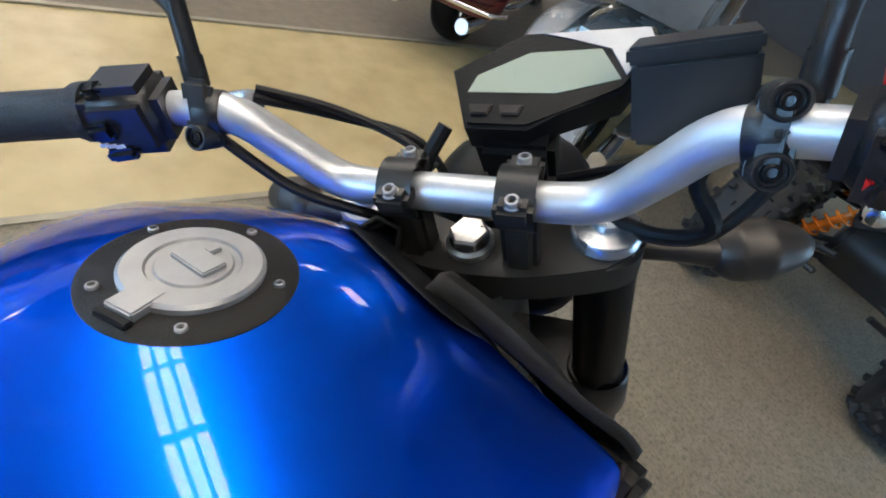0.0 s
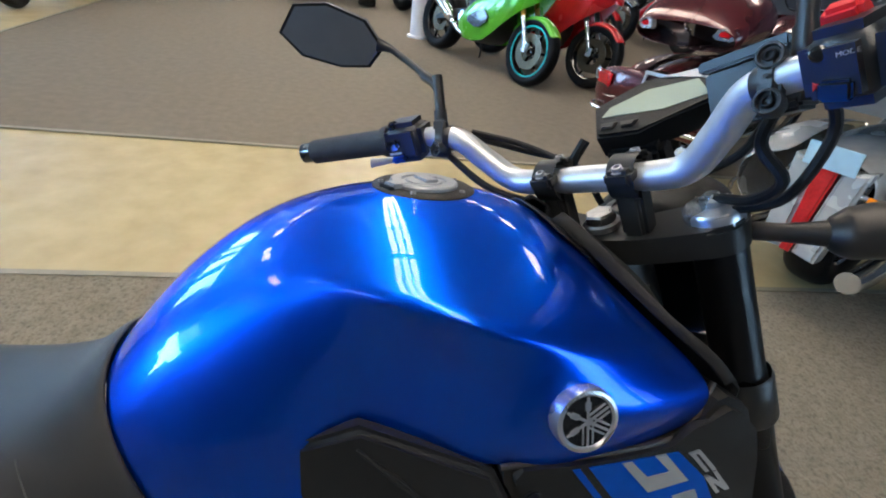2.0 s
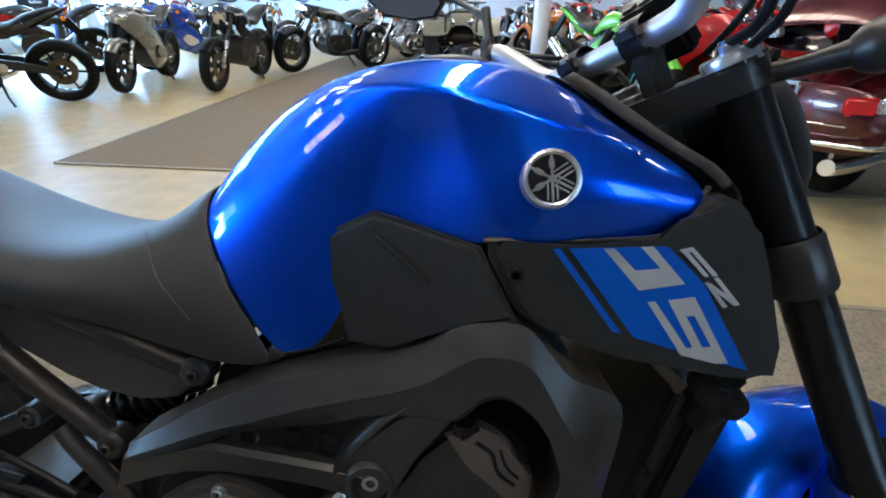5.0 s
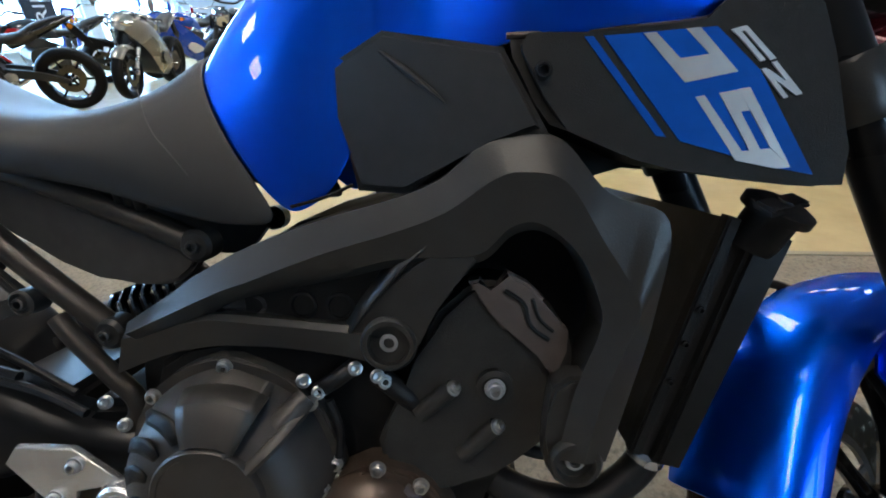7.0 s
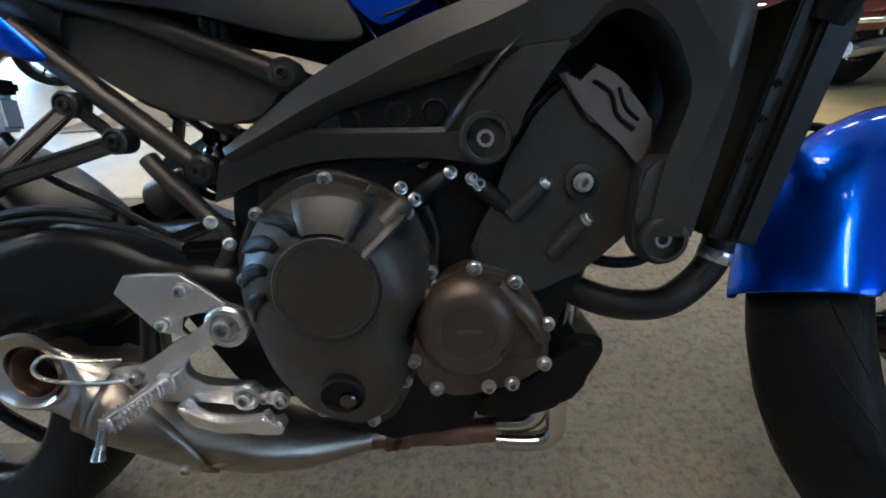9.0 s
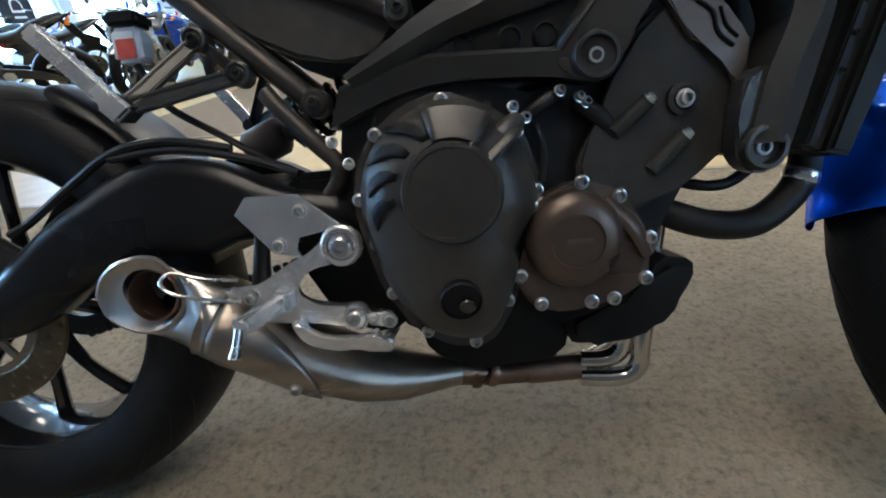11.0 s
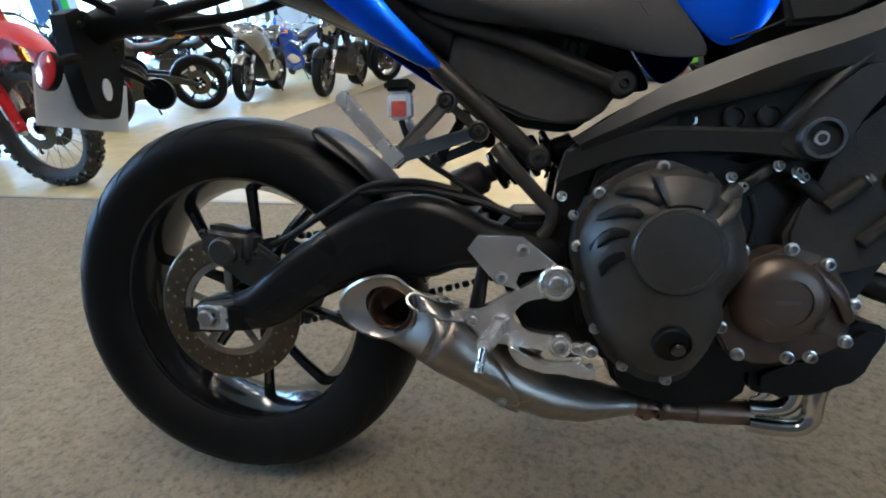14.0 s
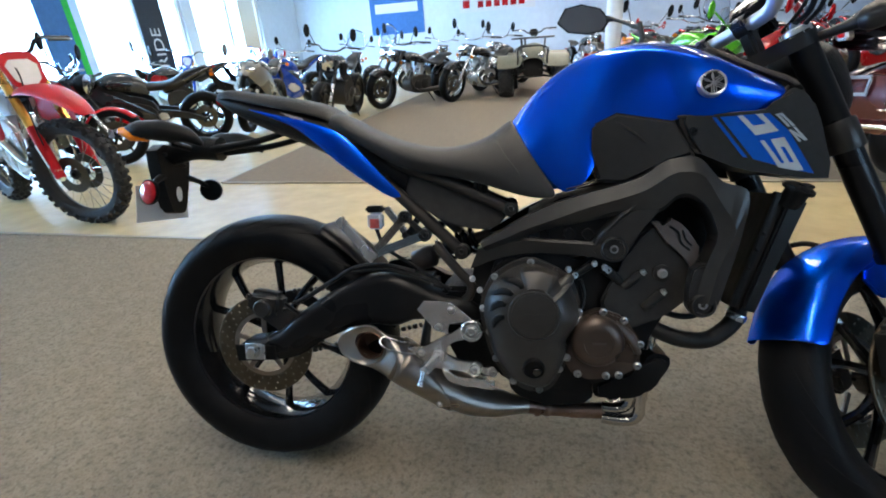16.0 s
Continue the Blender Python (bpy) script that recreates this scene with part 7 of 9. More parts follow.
def fork(parent, x0, z0, x1, z1, width=0.10, r=0.024, mat=None, low=None):
    for s in (1, -1):
        b = bmesh.new()
        p, q = Vector((x0, s * width, z0)), Vector((x1, s * width, z1))
        tube(b, [p, p.lerp(q, 0.55)], r, 12, smooth_n=1)
        f = part("fork_leg", b, mat or SATIN, parent)
        b = bmesh.new()
        tube(b, [p.lerp(q, 0.5), q], r * 0.85, 12, smooth_n=1)
        box(b, (0.05, 0.045, 0.09), Tm(*q), 0.01)
        part("slider", b, low or CAST, f)
    for k in (0.0, 0.26):
        b = bmesh.new()
        c = Vector((x0, 0, z0)).lerp(Vector((x1, 0, z1)), k)
        box(b, (0.075, width * 2 + 0.06, 0.03), Tm(*c), 0.01)
        part("triple_clamp", b, SATIN, parent)


def sport(name, label, at, heading, col, col2=None, tape=None, naked=False, rimmat=None, lean=9, screen=True, bag=False):
    t = machine(name, label, at, heading, lean)
    col2 = col2 or BLACK
    far_wheel(t, 0.0, 0.315, 0.18, 0.218, spokes=6, rim_mat=rimmat)
    far_wheel(t, 1.40, 0.300, 0.12, 0.218, spokes=6, rim_mat=rimmat, tape=tape, disc=0.155)
    fork(t, 1.09, 0.86, 1.385, 0.33, 0.098, 0.026, GOLD if tape else SATIN)
    b = bmesh.new()
    plate(b, [(0.0, 0.34), (0.25, 0.44), (0.55, 0.50), (0.56, 0.40), (0.30, 0.37), (0.0, 0.28)], -0.125, -0.085, 0.008, 1)
    plate(b, [(0.0, 0.34), (0.25, 0.44), (0.55, 0.50), (0.56, 0.40), (0.30, 0.37), (0.0, 0.28)], 0.125, 0.085, 0.008, 1)
    part("swingarm", b, SATIN, t)
    b = bmesh.new()
    plate(b, [(0.50, 0.30), (0.52, 0.52), (0.70, 0.60), (0.92, 0.58), (0.97, 0.45), (0.88, 0.26), (0.62, 0.20)], -0.16, 0.16, 0.02, 1)
    eng = part("engine_block", b, COVER, t)
    for s in (1, -1):
        b = bmesh.new()
        lathe(b, [(0.085, 0), (0.080, 0.02), (0.05, 0.035), (0, 0.035)], axis((0.63, -0.155 * s, 0.40), (0, -s, 0)), 24)
        lathe(b, [(0.065, 0), (0.060, 0.018), (0, 0.025)], axis((0.80, -0.155 * s, 0.36), (0, -s, 0)), 24)
        part("engine_cover", b, MAGN if s > 0 else COVER, eng)
        b = bmesh.new()
        plate(b, [(0.50, 0.50), (0.55, 0.62), (0.80, 0.70), (1.02, 0.84), (1.08, 0.76), (0.95, 0.62), (0.62, 0.50), (0.56, 0.36), (0.50, 0.36)], -0.135 * s, -0.115 * s, 0.008, 1)
        part("frame_spar", b, SATIN, t)
    # tank, seats, tail
    b = bmesh.new()
    sections(b, [[(0.52, 0, 0.78), (0.52, -0.07, 0.76), (0.53, -0.10, 0.70), (0.55, -0.10, 0.66)], [(0.62, 0, 0.88), (0.62, -0.09, 0.86), (0.62, -0.13, 0.79), (0.64, -0.12, 0.70)], [(0.78, 0, 0.95), (0.78, -0.11, 0.92), (0.78, -0.17, 0.84), (0.78, -0.15, 0.74)], [(0.92, 0, 0.94), (0.92, -0.12, 0.90), (0.94, -0.18, 0.83), (0.95, -0.16, 0.76)], [(1.02, 0, 0.89), (1.02, -0.08, 0.87), (1.03, -0.11, 0.83), (1.03, -0.11, 0.80)]])
    part("fuel_tank", b, col, t, subsurf=2)
    b = bmesh.new()
    sections(b, [[(0.58, 0, 0.80), (0.58, -0.07, 0.79), (0.58, -0.10, 0.74), (0.58, -0.09, 0.70)], [(0.42, 0, 0.775), (0.42, -0.11, 0.77), (0.42, -0.14, 0.74), (0.42, -0.12, 0.70)], [(0.26, 0, 0.80), (0.26, -0.10, 0.79), (0.26, -0.12, 0.76), (0.26, -0.10, 0.72)], [(0.17, 0, 0.87), (0.17, -0.07, 0.865), (0.17, -0.09, 0.84), (0.17, -0.08, 0.81)], [(-0.06, 0, 0.93), (-0.06, -0.06, 0.925), (-0.06, -0.07, 0.91), (-0.06, -0.06, 0.89)], [(-0.16, 0, 0.94), (-0.16, -0.04, 0.935), (-0.16, -0.045, 0.925), (-0.16, -0.04, 0.915)]])
    part("seat", b, SEAT, t, subsurf=2, solid=0.01)
    b = bmesh.new()
    sections(b, [[(0.40, 0, 0.70), (0.40, -0.11, 0.73), (0.40, -0.12, 0.70), (0.40, -0.06, 0.62)], [(0.15, 0, 0.83), (0.15, -0.10, 0.83), (0.15, -0.12, 0.79), (0.15, -0.06, 0.72)], [(-0.10, 0, 0.91), (-0.10, -0.075, 0.905), (-0.10, -0.085, 0.88), (-0.10, -0.04, 0.84)], [(-0.24, 0, 0.94), (-0.24, -0.03, 0.935), (-0.24, -0.035, 0.92), (-0.24, -0.02, 0.91)]])
    part("tail_unit", b, col, t, subsurf=2, solid=0.006)
    b = bmesh.new()
    box(b, (0.03, 0.10, 0.03), Tm(-0.225, 0, 0.915), 0.008)
    part("tail_lamp", b, REDLENS, t)
    b = bmesh.new()
    plate(b, [(-0.10, 0.86), (-0.20, 0.86), (-0.31, 0.66), (-0.29, 0.62), (-0.24, 0.64)], -0.02, 0.02, 0.004, 1)
    box(b, (0.008, 0.17, 0.11), axis((-0.315, 0, 0.65), (-0.4, 0, 1)), 0.002)
    part("plate_bracket", b, BLACK, t)
    b = bmesh.new()
    tube(b, [(0.62, -0.12, 0.24), (0.45, -0.15, 0.28), (0.32, -0.17, 0.36)], 0.026, 12)
    tube(b, [(0.34, -0.17, 0.35), (0.28, -0.175, 0.39), (0.02, -0.185, 0.54), (-0.02, -0.185, 0.56)], [0.035, 0.058, 0.058, 0.045], 16, smooth_n=3)
    part("exhaust", b, CHROME if rimmat is None else STEEL, t)
    # nose
    if naked:
        b = bmesh.new()
        lathe(b, [(0, -0.10), (0.06, -0.09), (0.10, -0.03), (0.105, 0.02)], axis((1.24, 0, 0.84), (1, 0, -0.15)), 24)
        hl = part("headlamp", b, BLACK, t)
        b = bmesh.new()
        lathe(b, [(0.102, 0.018), (0.06, 0.035), (0, 0.040)], axis((1.24, 0, 0.84), (1, 0, -0.15)), 24)
        part("headlamp_glass", b, CHROME, hl)
        bars(t, 1.08, 0.99, 0.38, 0.05, 0.12)
        for s in (1, -1):
            b = bmesh.new()
            plate(b, [(0.88, 0.82), (1.08, 0.86), (1.14, 0.80), (1.14, 0.68), (1.0, 0.66), (0.92, 0.74)], -0.19 * s, -0.16 * s, 0.01, 1)
            part("air_scoop", b, col2, t)
    else:
        for s in (1, -1):
            b = bmesh.new()
            up = [(1.42, 0.035, 0.86), (1.30, 0.155, 0.90), (1.12, 0.20, 0.86), (0.92, 0.215, 0.74), (0.66, 0.205, 0.58), (0.50, 0.18, 0.44)]
            mid = [(1.46, 0.05, 0.80), (1.34, 0.17, 0.76), (1.15, 0.235, 0.66), (0.95, 0.25, 0.52), (0.70, 0.24, 0.40), (0.46, 0.20, 0.32)]
            dn = [(1.43, 0.04, 0.74), (1.28, 0.15, 0.62), (1.12, 0.20, 0.46), (0.94, 0.19, 0.26), (0.70, 0.16, 0.20), (0.50, 0.12, 0.20)]
            loft(b, [[(x, -y * s, z) for x, y, z in row] for row in (up, mid, dn)])
            part("side_fairing", b, col, t, subsurf=2, solid=0.008)
            b = bmesh.new()
            plate(b, [(0.62, 0.40), (0.86, 0.54), (0.98, 0.46), (0.84, 0.34)], -0.250 * s, -0.225 * s, 0.006, 1)
            part("fairing_insert", b, col2, t)
        b = bmesh.new()
        sections(b, [[(1.20, 0, 0.98), (1.20, -0.12, 0.95), (1.18, -0.17, 0.90)], [(1.36, 0, 0.94), (1.35, -0.11, 0.92), (1.32, -0.155, 0.86)], [(1.47, 0, 0.86), (1.46, -0.07, 0.84), (1.43, -0.10, 0.80)], [(1.49, 0, 0.76), (1.48, -0.05, 0.76), (1.46, -0.07, 0.75)]])
        part("nose_fairing", b, col, t, subsurf=2, solid=0.006)
        for s in (1, -1):
            b = bmesh.new()
            lathe(b, [(0, 0.014), (0.03, 0.010), (0.045, 0.0), (0.04, -0.02)], axis((1.435, -0.085 * s, 0.845), (1, -0.45 * s, 0.25)) @ Matrix.Diagonal((1.5, 0.8, 1, 1)), 18)
            part("headlamp", b, CHROME, t, "clear headlamp")
            b = bmesh.new()
            tube(b, [(1.28, -0.14 * s, 0.95), (1.26, -0.26 * s, 1.03)], 0.009, 8, smooth_n=1)
            lathe(b, [(0, -0.02), (0.05, -0.015), (0.06, 0.0), (0, 0.006)], axis((1.25, -0.30 * s, 1.045), (-1, 0, 0)) @ Matrix.Diagonal((0.6, 1.3, 1, 1)), 16)
            part("mirror", b, col, t)
        if screen:
            b = bmesh.new()
            sections(b, [[(1.14, 0, 1.12), (1.14, -0.07, 1.10), (1.15, -0.11, 1.04)], [(1.26, 0, 1.04), (1.25, -0.10, 1.01), (1.22, -0.145, 0.95)], [(1.36, 0, 0.945), (1.34, -0.10, 0.925), (1.30, -0.14, 0.88)]])
            w = part("windscreen", b, TINT, t, "clear plastic windscreen", subsurf=2, solid=0.004)
        bars(t, 1.10, 0.90, 0.31, -0.02, 0.08, mirrors=False)
    b = bmesh.new()
    rows = []
    for k in range(7):
        a = radians(155 - 20 * k)
        rows.append([(1.40 + (0.318 - dr) * math.cos(a), y, 0.300 + (0.318 - dr) * math.sin(a)) for y, dr in ((-0.074, 0.05), (-0.066, 0.012), (0, 0), (0.066, 0.012), (0.074, 0.05))])
    loft(b, rows)
    part("front_mudguard", b, col if not naked else col2, t, subsurf=1, solid=0.004)
    b = bmesh.new()
    tube(b, [(0.52, 0.12, 0.30), (0.50, 0.20, 0.14), (0.47, 0.235, 0.048)], 0.011, 8, smooth_n=1)
    part("side_stand", b, SATIN, t)
    for s in (1, -1):
        b = bmesh.new()
        tube(b, [(0.46, -0.15 * s, 0.34), (0.45, -0.24 * s, 0.33)], 0.011, 8, smooth_n=1)
        plate(b, [(0.40, 0.44), (0.50, 0.46), (0.54, 0.36), (0.44, 0.32)], -0.155 * s, -0.145 * s, 0.003, 1)
        part("footrest", b, CAST, t)
        b = bmesh.new()
        lathe(b, [(0, -0.03), (0.02, -0.02), (0.024, 0.01), (0, 0.024)], axis((-0.18, -0.14 * s, 0.85), (0, -s, 0)), 12)
        part("turn_signal", b, AMBER, t)
    return t


def cruiser(name, label, at, heading, col, bags=False, screen=False, lean=8, wire=True, chrome=True, high=False):
    t = machine(name, label, at, heading, lean)
    met = CHROME if chrome else SATIN
    far_wheel(t, 0.0, 0.320, 0.16, 0.205, "cast" if not wire else "wire", 9, met)
    far_wheel(t, 1.62, 0.325, 0.12, 0.230, "wire" if wire else "cast", 9, met, disc=0.14)
    fork(t, 1.20, 0.90, 1.60, 0.34, 0.105, 0.028, met, met)
    b = bmesh.new()
    for c, ang in (((0.72, 0, 0.50), -24), ((0.92, 0, 0.50), 24)):
        mm = Tm(*c) @ Euler((0, radians(ang), 0)).to_matrix().to_4x4()
        for k in range(8):
            lathe(b, [(0.03, -0.004), (0.082, -0.004), (0.082, 0.004), (0.03, 0.004)], mm @ Tm(0, 0, 0.022 * k - 0.04), 18)
        lathe(b, [(0.05, -0.06), (0.05, 0.14), (0.07, 0.15), (0.06, 0.19), (0, 0.20)], mm, 18)
    eng = part("finned_engine", b, CAST, t)
    eng["kind"] = "stuff"
    b = bmesh.new()
    plate(b, [(0.50, 0.24), (0.50, 0.46), (0.70, 0.50), (0.95, 0.50), (1.05, 0.36), (0.98, 0.20), (0.60, 0.18)], -0.13, 0.13, 0.03, 2)
    part("crankcase", b, COVER if not chrome else CAST, t)
    for s in (1, -1):
        b = bmesh.new()
        lathe(b, [(0.10, 0), (0.09, 0.03), (0.05, 0.045), (0, 0.045)], axis((0.66, -0.12 * s, 0.34), (0, -s, 0)), 24)
        lathe(b, [(0.075, 0), (0.07, 0.03), (0, 0.04)], axis((0.86, -0.12 * s, 0.34), (0, -s, 0)), 24)
        part("engine_cover", b, met, t)
        b = bmesh.new()
        tube(b, [(0.98, -0.10 * s, 0.55), (1.06, -0.14 * s, 0.40), (0.90, -0.17 * s, 0.25), (0.50, -0.18 * s, 0.24), (-0.15, -0.185 * s, 0.25), (-0.28, -0.185 * s, 0.25)], [0.026, 0.028, 0.030, 0.045, 0.045, 0.042], 12)
        part("exhaust_pipe", b, met, t)
        b = bmesh.new()
        tube(b, [(0.86, -0.10 * s, 0.26), (0.90, -0.30 * s, 0.27)], 0.014, 8, smooth_n=1)
        part("footrest", b, SATIN, t)
        if bags:
            b = bmesh.new()
            plate(b, [(-0.42, 0.38), (-0.44, 0.66), (0.12, 0.70), (0.22, 0.60), (0.16, 0.36)], -0.33 * s, -0.16 * s, 0.03, 2, 3)
            bg = part("saddlebag", b, col, t, "hard saddlebag")
            b = bmesh.new()
            box(b, (0.05, 0.02, 0.03), Tm(-0.1, -0.335 * s, 0.56), 0.005)
            part("latch", b, CHROME, bg)
    b = bmesh.new()
    lathe(b, [(0.085, 0), (0.085, 0.04), (0.07, 0.055), (0, 0.055)], axis((0.82, -0.14, 0.62), (0, -1, 0)), 24)
    part("air_cleaner", b, met, t)
    b = bmesh.new()
    sections(b, [[(0.56, 0, 0.75), (0.56, -0.06, 0.74), (0.56, -0.08, 0.70), (0.56, -0.07, 0.67)], [(0.75, 0, 0.86), (0.75, -0.10, 0.84), (0.75, -0.15, 0.77), (0.75, -0.13, 0.69)], [(0.98, 0, 0.89), (0.98, -0.11, 0.87), (0.98, -0.16, 0.80), (0.98, -0.13, 0.72)], [(1.14, 0, 0.86), (1.14, -0.07, 0.85), (1.15, -0.09, 0.81), (1.15, -0.07, 0.78)]])
    part("fuel_tank", b, col, t, subsurf=2)
    b = bmesh.new()
    sections(b, [[(0.60, 0, 0.74), (0.60, -0.08, 0.73), (0.60, -0.10, 0.69)], [(0.42, 0, 0.68), (0.42, -0.16, 0.675), (0.42, -0.18, 0.63)], [(0.22, 0, 0.70), (0.22, -0.16, 0.69), (0.22, -0.17, 0.64)], [(0.12, 0, 0.80), (0.12, -0.10, 0.79), (0.12, -0.12, 0.74)], [(-0.14, 0, 0.82), (-0.14, -0.09, 0.81), (-0.14, -0.10, 0.77)]])
    part("seat", b, SEAT, t, subsurf=2, solid=0.02)
    for x, R, a0, n, w in ((0.0, 0.35, 175, 9, 0.095), (1.62, 0.355, 160, 7, 0.075)):
        b = bmesh.new()
        rows = []
        for k in range(n):
            a = radians(a0 - 19 * k)
            rows.append([(x + (R - dr) * math.cos(a), y, 0.32 + (R - dr) * math.sin(a)) for y, dr in ((-w, 0.09), (-w * 0.92, 0.02), (-w * 0.5, 0), (w * 0.5, 0), (w * 0.92, 0.02), (w, 0.09))])
        loft(b, rows)
        part("mudguard", b, col, t, subsurf=1, solid=0.004)
    b = bmesh.new()
    lathe(b, [(0, -0.12), (0.06, -0.10), (0.09, -0.04), (0.095, 0.02)], axis((1.36, 0, 0.83), (1, 0, -0.1)), 24)
    hl = part("headlamp", b, met, t)
    b = bmesh.new()
    lathe(b, [(0.093, 0.018), (0.05, 0.034), (0, 0.038)], axis((1.36, 0, 0.83), (1, 0, -0.1)), 24)
    part("headlamp_glass", b, MIRROR, hl)
    bars(t, 1.17, 1.00, 0.42, 0.12 if high else 0.05, 0.28, met)
    if screen:
        b = bmesh.new()
        sections(b, [[(1.20, 0, 1.42), (1.20, -0.16, 1.38), (1.17, -0.24, 1.26)], [(1.30, 0, 1.18), (1.29, -0.18, 1.16), (1.25, -0.27, 1.10)], [(1.38, 0, 0.94), (1.37, -0.14, 0.95), (1.33, -0.20, 0.96)]])
        part("windscreen", b, TINT, t, "clear touring windscreen", subsurf=1, solid=0.004)
    for s in (1, -1):
        b = bmesh.new()
        lathe(b, [(0, -0.04), (0.03, -0.03), (0.036, 0.01), (0.03, 0.02)], axis((1.30, -0.16 * s, 0.74), (1, 0, 0)), 14)
        part("turn_signal", b, met, t)
        b = bmesh.new()
        lathe(b, [(0.028, 0), (0.015, 0.012), (0, 0.014)], axis((1.322, -0.16 * s, 0.74), (1, 0, 0)), 14)
        part("lens", b, AMBER, t)
    b = bmesh.new()
    box(b, (0.03, 0.10, 0.05), Tm(-0.355, 0, 0.60), 0.012)
    part("tail_lamp", b, REDLENS, t)
    b = bmesh.new()
    tube(b, [(0.60, 0.12, 0.22), (0.56, 0.22, 0.10), (0.54, 0.25, 0.045)], 0.011, 8, smooth_n=1)
    part("side_stand", b, SATIN, t)
    return t


def dirt(name, label, at, heading, col, plate_mat, steer=0.0, lean=9):
    t = machine(name, label, at, heading, lean)
    far_wheel(t, 0.0, 0.335, 0.11, 0.235, "wire", rim_mat=SATIN, knobs=True, disc=0.11)
    far_wheel(t, 1.48, 0.345, 0.085, 0.270, "wire", rim_mat=SATIN, knobs=True, disc=0.12, turn=radians(steer))
    fork(t, 1.13, 1.02, 1.455, 0.36, 0.105, 0.027, GOLD, CHROME)
    for s in (1, -1):
        b = bmesh.new()
        p, q = Vector((1.315, -0.108 * s, 0.66)), Vector((1.475, -0.108 * s, 0.34))
        tube(b, [p, p.lerp(q, 0.5), q], [0.030, 0.036, 0.030], 10, flat=0.8)
        part("fork_guard", b, col, t, "red fork guard with white mark")
        b = bmesh.new()
        plate(b, [(-0.012, -0.10), (0.012, -0.10), (0.010, 0.06), (-0.014, 0.06)], 0, 0.003, 0, 0, m=Tm(1.40, -0.143 * s, 0.50) @ Euler((0, radians(-27), 0)).to_matrix().to_4x4())
        part("guard_mark", b, WHITEPL, t)
        b = bmesh.new()
        sh = [(0.62, 0.16, 0.86), (0.88, 0.20, 0.92), (1.10, 0.19, 0.93), (1.20, 0.17, 0.86)]
        lo = [(0.70, 0.12, 0.66), (0.90, 0.22, 0.62), (1.08, 0.23, 0.56), (1.16, 0.20, 0.60)]
        mid = [((a[0] + c[0]) / 2, max(a[1], c[1]) + 0.02, (a[2] + c[2]) / 2) for a, c in zip(sh, lo)]
        loft(b, [[(x, -y * s, z) for x, y, z in r] for r in (sh, mid, lo)])
        part("radiator_shroud", b, col, t, subsurf=2, solid=0.006)
        b = bmesh.new()
        plate(b, [(-0.08, 0.90), (0.36, 0.86), (0.50, 0.72), (0.30, 0.62), (0.0, 0.76)], -0.115 * s, -0.10 * s, 0.006, 1)
        part("number_panel", b, plate_mat, t)
    b = bmesh.new()
    sections(b, [[(-0.36, 0, 0.92), (-0.36, -0.05, 0.91), (-0.36, -0.07, 0.89)], [(-0.10, 0, 0.93), (-0.10, -0.08, 0.92), (-0.10, -0.10, 0.88)], [(0.15, 0, 0.90), (0.15, -0.09, 0.89), (0.15, -0.11, 0.84)]])
    part("rear_mudguard", b, col, t, subsurf=1, solid=0.005)
    b = bmesh.new()
    sections(b, [[(-0.12, 0, 0.95), (-0.12, -0.06, 0.945), (-0.12, -0.07, 0.92)], [(0.30, 0, 0.93), (0.30, -0.08, 0.92), (0.30, -0.09, 0.88)], [(0.70, 0, 0.93), (0.70, -0.09, 0.92), (0.70, -0.11, 0.86)], [(0.95, 0, 0.98), (0.95, -0.06, 0.97), (0.95, -0.08, 0.93)]])
    part("seat", b, SEAT, t, subsurf=1, solid=0.02)
    b = bmesh.new()
    rows = [[(1.02, 0, 0.86), (1.02, -0.07, 0.85), (1.02, -0.09, 0.81)], [(1.25, 0, 0.93), (1.25, -0.10, 0.91), (1.25, -0.13, 0.86)], [(1.50, 0, 0.92), (1.50, -0.095, 0.90), (1.50, -0.115, 0.865)], [(1.76, 0, 0.835), (1.76, -0.075, 0.825), (1.76, -0.085, 0.80)], [(1.95, 0, 0.735), (1.95, -0.03, 0.73), (1.95, -0.035, 0.72)]]
    sections(b, rows)
    part("front_mudguard", b, col, t, "long red front mudguard", subsurf=2, solid=0.004)
    b = bmesh.new()
    pm = axis((1.235, 0, 0.99), (1, 0, 0.42), up=(0, 0, 1)) @ Matrix(((1, 0, 0, 0), (0, 0, 1, 0), (0, -1, 0, 0), (0, 0, 0, 1)))
    plate(b, [(-0.085, -0.12), (-0.115, 0.09), (-0.06, 0.13), (0.06, 0.13), (0.115, 0.09), (0.085, -0.12)], -0.012, 0.006, 0.006, 1, m=pm)
    np_ = part("number_plate", b, col, t)
    b = bmesh.new()
    plate(b, [(-0.065, -0.09), (-0.09, 0.075), (0.09, 0.075), (0.065, -0.09)], -0.014, -0.011, 0.001, 1, m=pm)
    plate(b, [(-0.065, -0.09), (-0.09, 0.075), (0.09, 0.075), (0.065, -0.09)], 0.009, 0.005, 0.001, 1, m=pm)
    part("white_field", b, WHITEPL, np_)
    b = bmesh.new()
    plate(b, [(0.46, 0.34), (0.48, 0.62), (0.80, 0.74), (0.98, 0.62), (0.96, 0.36), (0.70, 0.28)], -0.10, 0.10, 0.02, 1)
    part("engine_block", b, CAST, t)
    b = bmesh.new()
    tube(b, [(1.02, -0.06, 0.56), (1.08, -0.10, 0.46), (0.98, -0.12, 0.40), (0.62, -0.13, 0.60), (0.30, -0.14, 0.70)], 0.022, 12)
